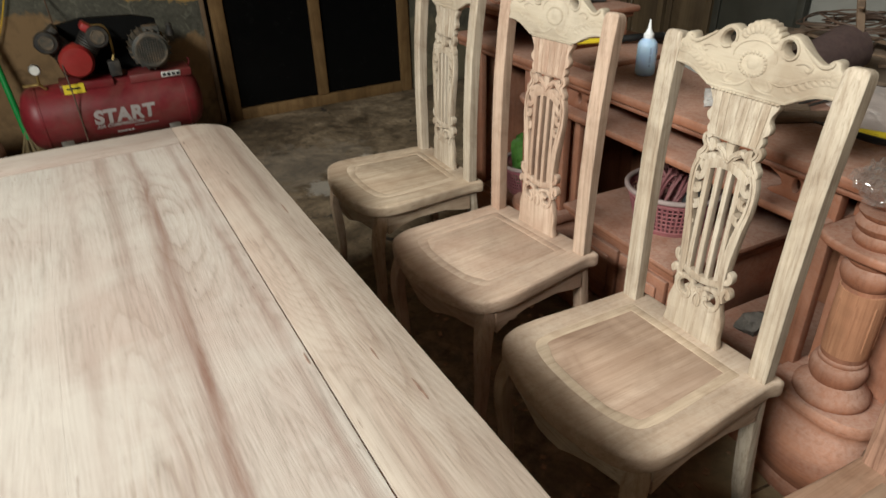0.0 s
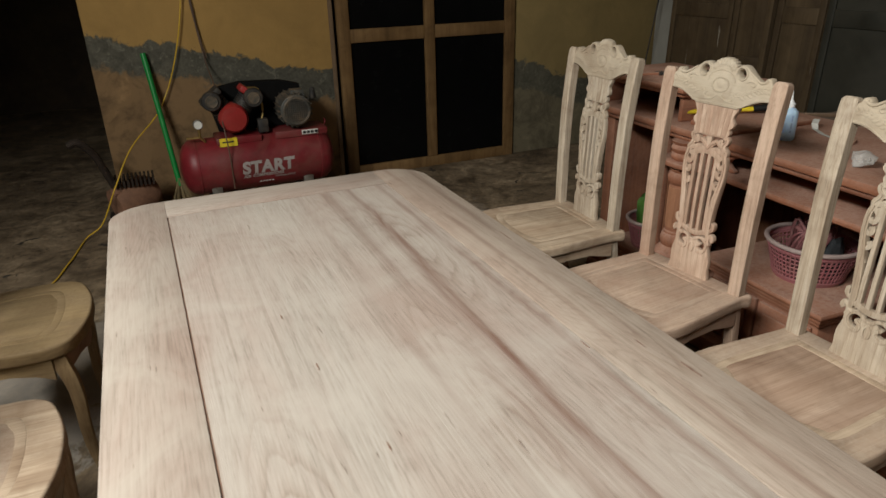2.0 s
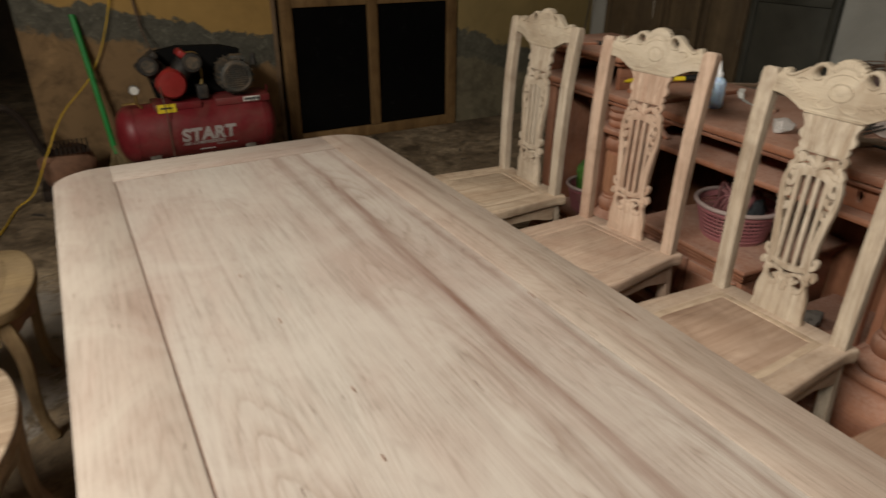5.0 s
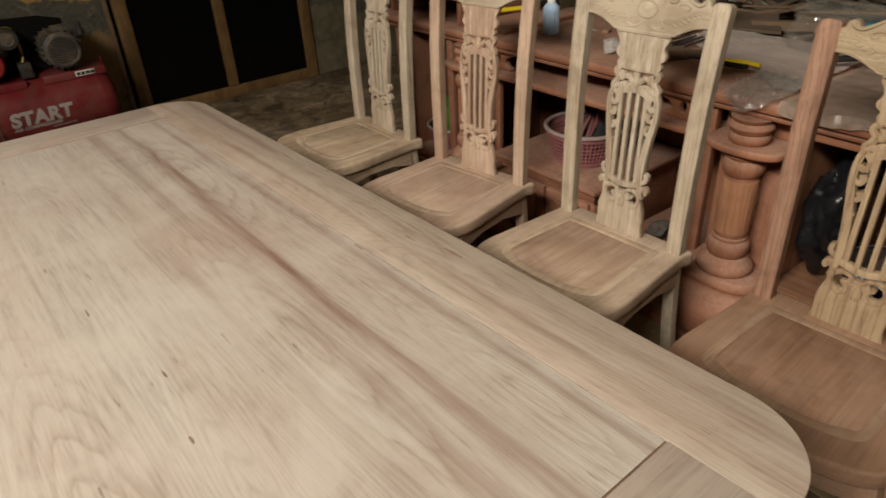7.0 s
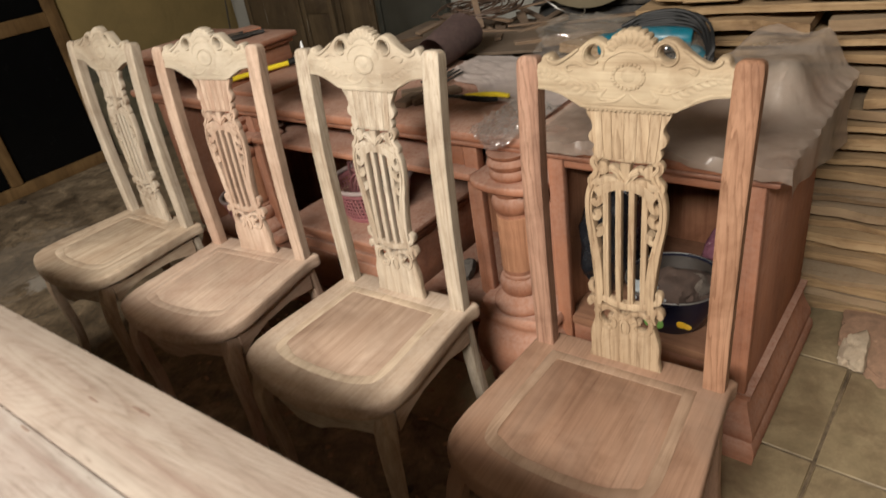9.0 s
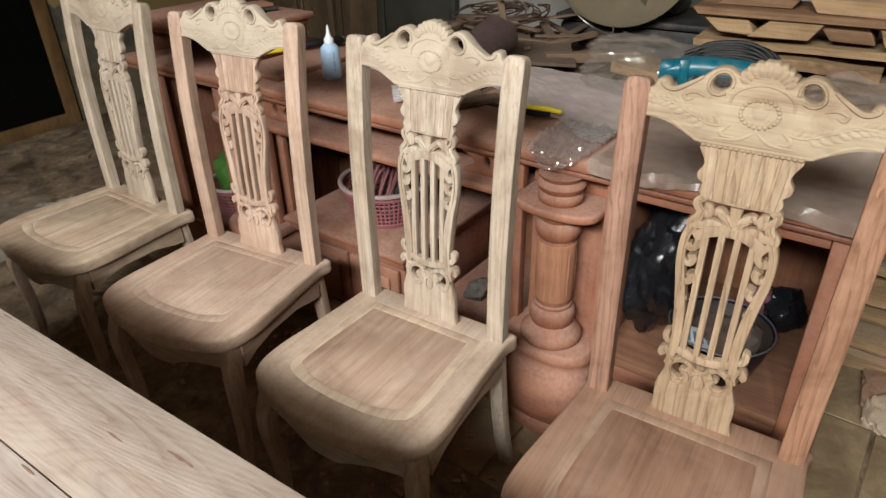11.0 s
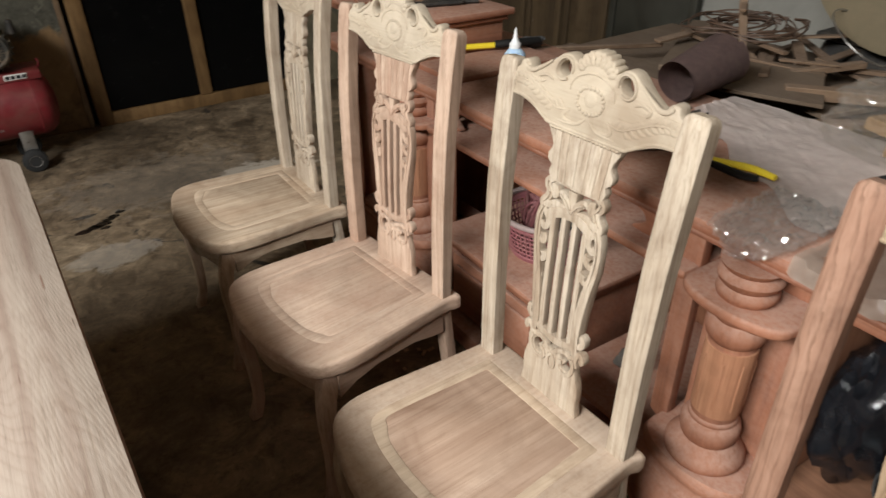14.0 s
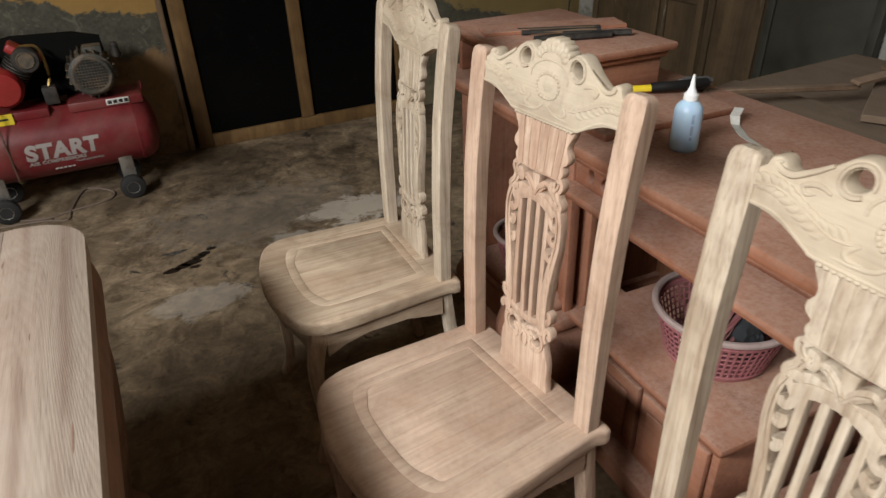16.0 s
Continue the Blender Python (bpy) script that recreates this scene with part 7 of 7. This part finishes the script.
crumple("grey_cloth", 1.500, 0.655, BAY_Z + 0.055, 0.042, 0.038, 0.052, plain("grey_cloth", (0.14, 0.112, 0.092), 0.95, vary=0.2, scale=15), "brownish grey cloth bundle in the basin", "cloth", 104)
bm = bmesh.new()
box(bm, -0.03, -0.045, 0, 0.03, 0.045, 0.008, 0.003, 2)
packet = part("paper_packet", bm, plain("white_packet", (0.50, 0.55, 0.57), 0.5, vary=0.15, scale=30), at=pose(1.425, 0.742, BAY_Z + 0.106, 14, -16, 24))
tagged(packet, "white and blue paper packet on the cloth", "packet")
for k in range(4):
    part("print_bar", boxes((-0.018, -0.03 + 0.016 * k, 0.0081, 0.014, -0.022 + 0.016 * k, 0.0087), bevel=0.0), plain("blue_ink_" + "abcd"[k], (0.10, 0.17, 0.25), 0.6), packet)

# ---- by the far wall ----
green_paint = plain("green_plastic_handle", (0.01, 0.24, 0.045), 0.4, vary=0.1)
broom = empty("broom", pose(-0.31, 4.68, 0), "broom with a bright green handle leaning on the wall", "broom")
bm = bmesh.new()
tube(bm, [(0.0, 0.0, 0.17), (-0.03, 0.09, 0.55), (-0.065, 0.18, 0.95)], 0.0165, 10)
part("handle", bm, green_paint, broom)
bm = bmesh.new()
for k in range(46):
    a, f = rng.uniform(-1, 1), rng.uniform(-1, 1)
    sweep(bm, [(0.003 * a, 0.004 * f, 0.22), (0.05 * a, 0.02 * f - 0.01, 0.10), (0.10 * a + 0.02, 0.03 * f - 0.02, 0.003)], 0.006, 0.006, up=(0, 1, 0), seg=5)
part("bristles", bm, plain("straw", (0.24, 0.18, 0.09), 0.9, vary=0.2), broom)
yellow_cable = plain("yellow_cable", (0.62, 0.40, 0.03), 0.5, vary=0.1)
bm = bmesh.new()
tube(bm, spline([(-0.02, 4.866, 2.3), (-0.10, 4.86, 1.6), (-0.11, 4.855, 1.27), (-0.205, 4.85, 0.9), (-0.34, 4.83, 0.62), (-0.535, 4.6, 0.46), (-0.65, 4.45, 0.29), (-0.765, 4.47, 0.07), (-0.86, 4.43, 0.012), (-0.93, 4.1, 0.008), (-1.05, 3.75, 0.008), (-1.5, 3.3, 0.008), (-2.3, 2.9, 0.008)], 70), 0.0042)
tagged(part("extension_cable", bm, yellow_cable), "yellow cable hanging down the wall and over the floor", "cable")
bm = bmesh.new()
tube(bm, spline([(-0.10, 4.868, 2.0), (-0.075, 4.865, 1.36), (-0.055, 4.86, 1.1), (-0.03, 4.84, 0.87), (-0.02, 4.52, 0.72), (-0.03, 4.40, 0.60), (-0.022, 4.353, 0.42), (-0.02, 4.36, 0.20)], 40), 0.004)
tagged(part("power_wire", bm, hoop_mat), "thin brown wire running down the wall to the compressor", "wire")
bm = bmesh.new()
tube(bm, spline([(-0.12, 4.868, 2.0), (-0.065, 4.866, 1.3), (-0.045, 4.862, 1.05), (-0.02, 4.85, 0.9)], 20), 0.004)
tagged(part("power_wire", bm, hoop_mat), "second thin brown wire on the wall", "wire")
bm = bmesh.new()
tube(bm, spline([(-0.3, 4.35, 0.005), (0.0, 4.31, 0.005), (0.12, 4.26, 0.005), (0.14, 4.38, 0.005), (0.21, 4.60, 0.005), (0.33, 4.50, 0.005), (0.31, 4.40, 0.005), (0.15, 4.36, 0.005), (0.02, 4.33, 0.005), (-0.2, 4.42, 0.005)], 50), 0.0045)
tagged(part("air_hose", bm, plain("grey_hose", (0.20, 0.15, 0.12), 0.6)), "thin grey hose coiled on the floor", "hose")
rust = plain("rusty_iron", (0.028, 0.018, 0.012), 0.8, 0.3, vary=0.4, scale=25, bumpy=0.4)
old = empty("old_motor", pose(-0.63, 4.60, 0) @ Matrix.Diagonal((1.25, 1.2, 1.3, 1)), "rusty old motor with an upright lever, on the floor", "motor")
bm = bmesh.new()
lathe(bm, [(0.02, -0.11), (0.075, -0.10), (0.085, -0.06), (0.085, 0.06), (0.06, 0.1), (0.02, 0.11)], 20, pose(0.05, -0.02, 0.13, 0, 80, 25))
part("casing", bm, plain("red_rust", (0.22, 0.115, 0.07), 0.8, 0.2, vary=0.4, scale=20, bumpy=0.4), old)
part("foot", boxes((-0.08, -0.10, 0.0, 0.16, 0.08, 0.05), bevel=0.01), rust, old)
bm = bmesh.new()
for k in range(10):
    box(bm, -0.005, -0.07, 0, 0.004, 0.07, 0.03, 0, 1, pose(-0.02 + 0.018 * k, -0.03, 0.20))
part("fins", bm, rust, old)
bm = bmesh.new()
tube(bm, spline([(-0.02, -0.05, 0.18), (-0.05, -0.06, 0.27), (-0.08, -0.08, 0.36), (-0.13, -0.10, 0.42), (-0.17, -0.10, 0.41)], 14), 0.017, 8)
part("lever", bm, rust, old)

# chips and shavings under the chairs
chip_mat = plain("wood_chips", (0.34, 0.22, 0.14), 0.9, vary=0.4, scale=50)
bm = bmesh.new()
for k in range(150):
    x, y = rng.gauss(1.12, 0.16), rng.uniform(0.75, 2.3)
    w, h = rng.uniform(0.004, 0.016), rng.uniform(0.003, 0.008)
    box(bm, -w, -h, 0.0, w, h, rng.uniform(0.001, 0.004), 0, 1, pose(x, y, 0.0045 if y < 1.44 else 0.0002, 0, rng.uniform(-6, 6), rng.uniform(0, 180)))
tagged(part("wood_chips", bm, chip_mat), "scattered wood chips and shavings under the chairs", "wood chips", kind="stuff")
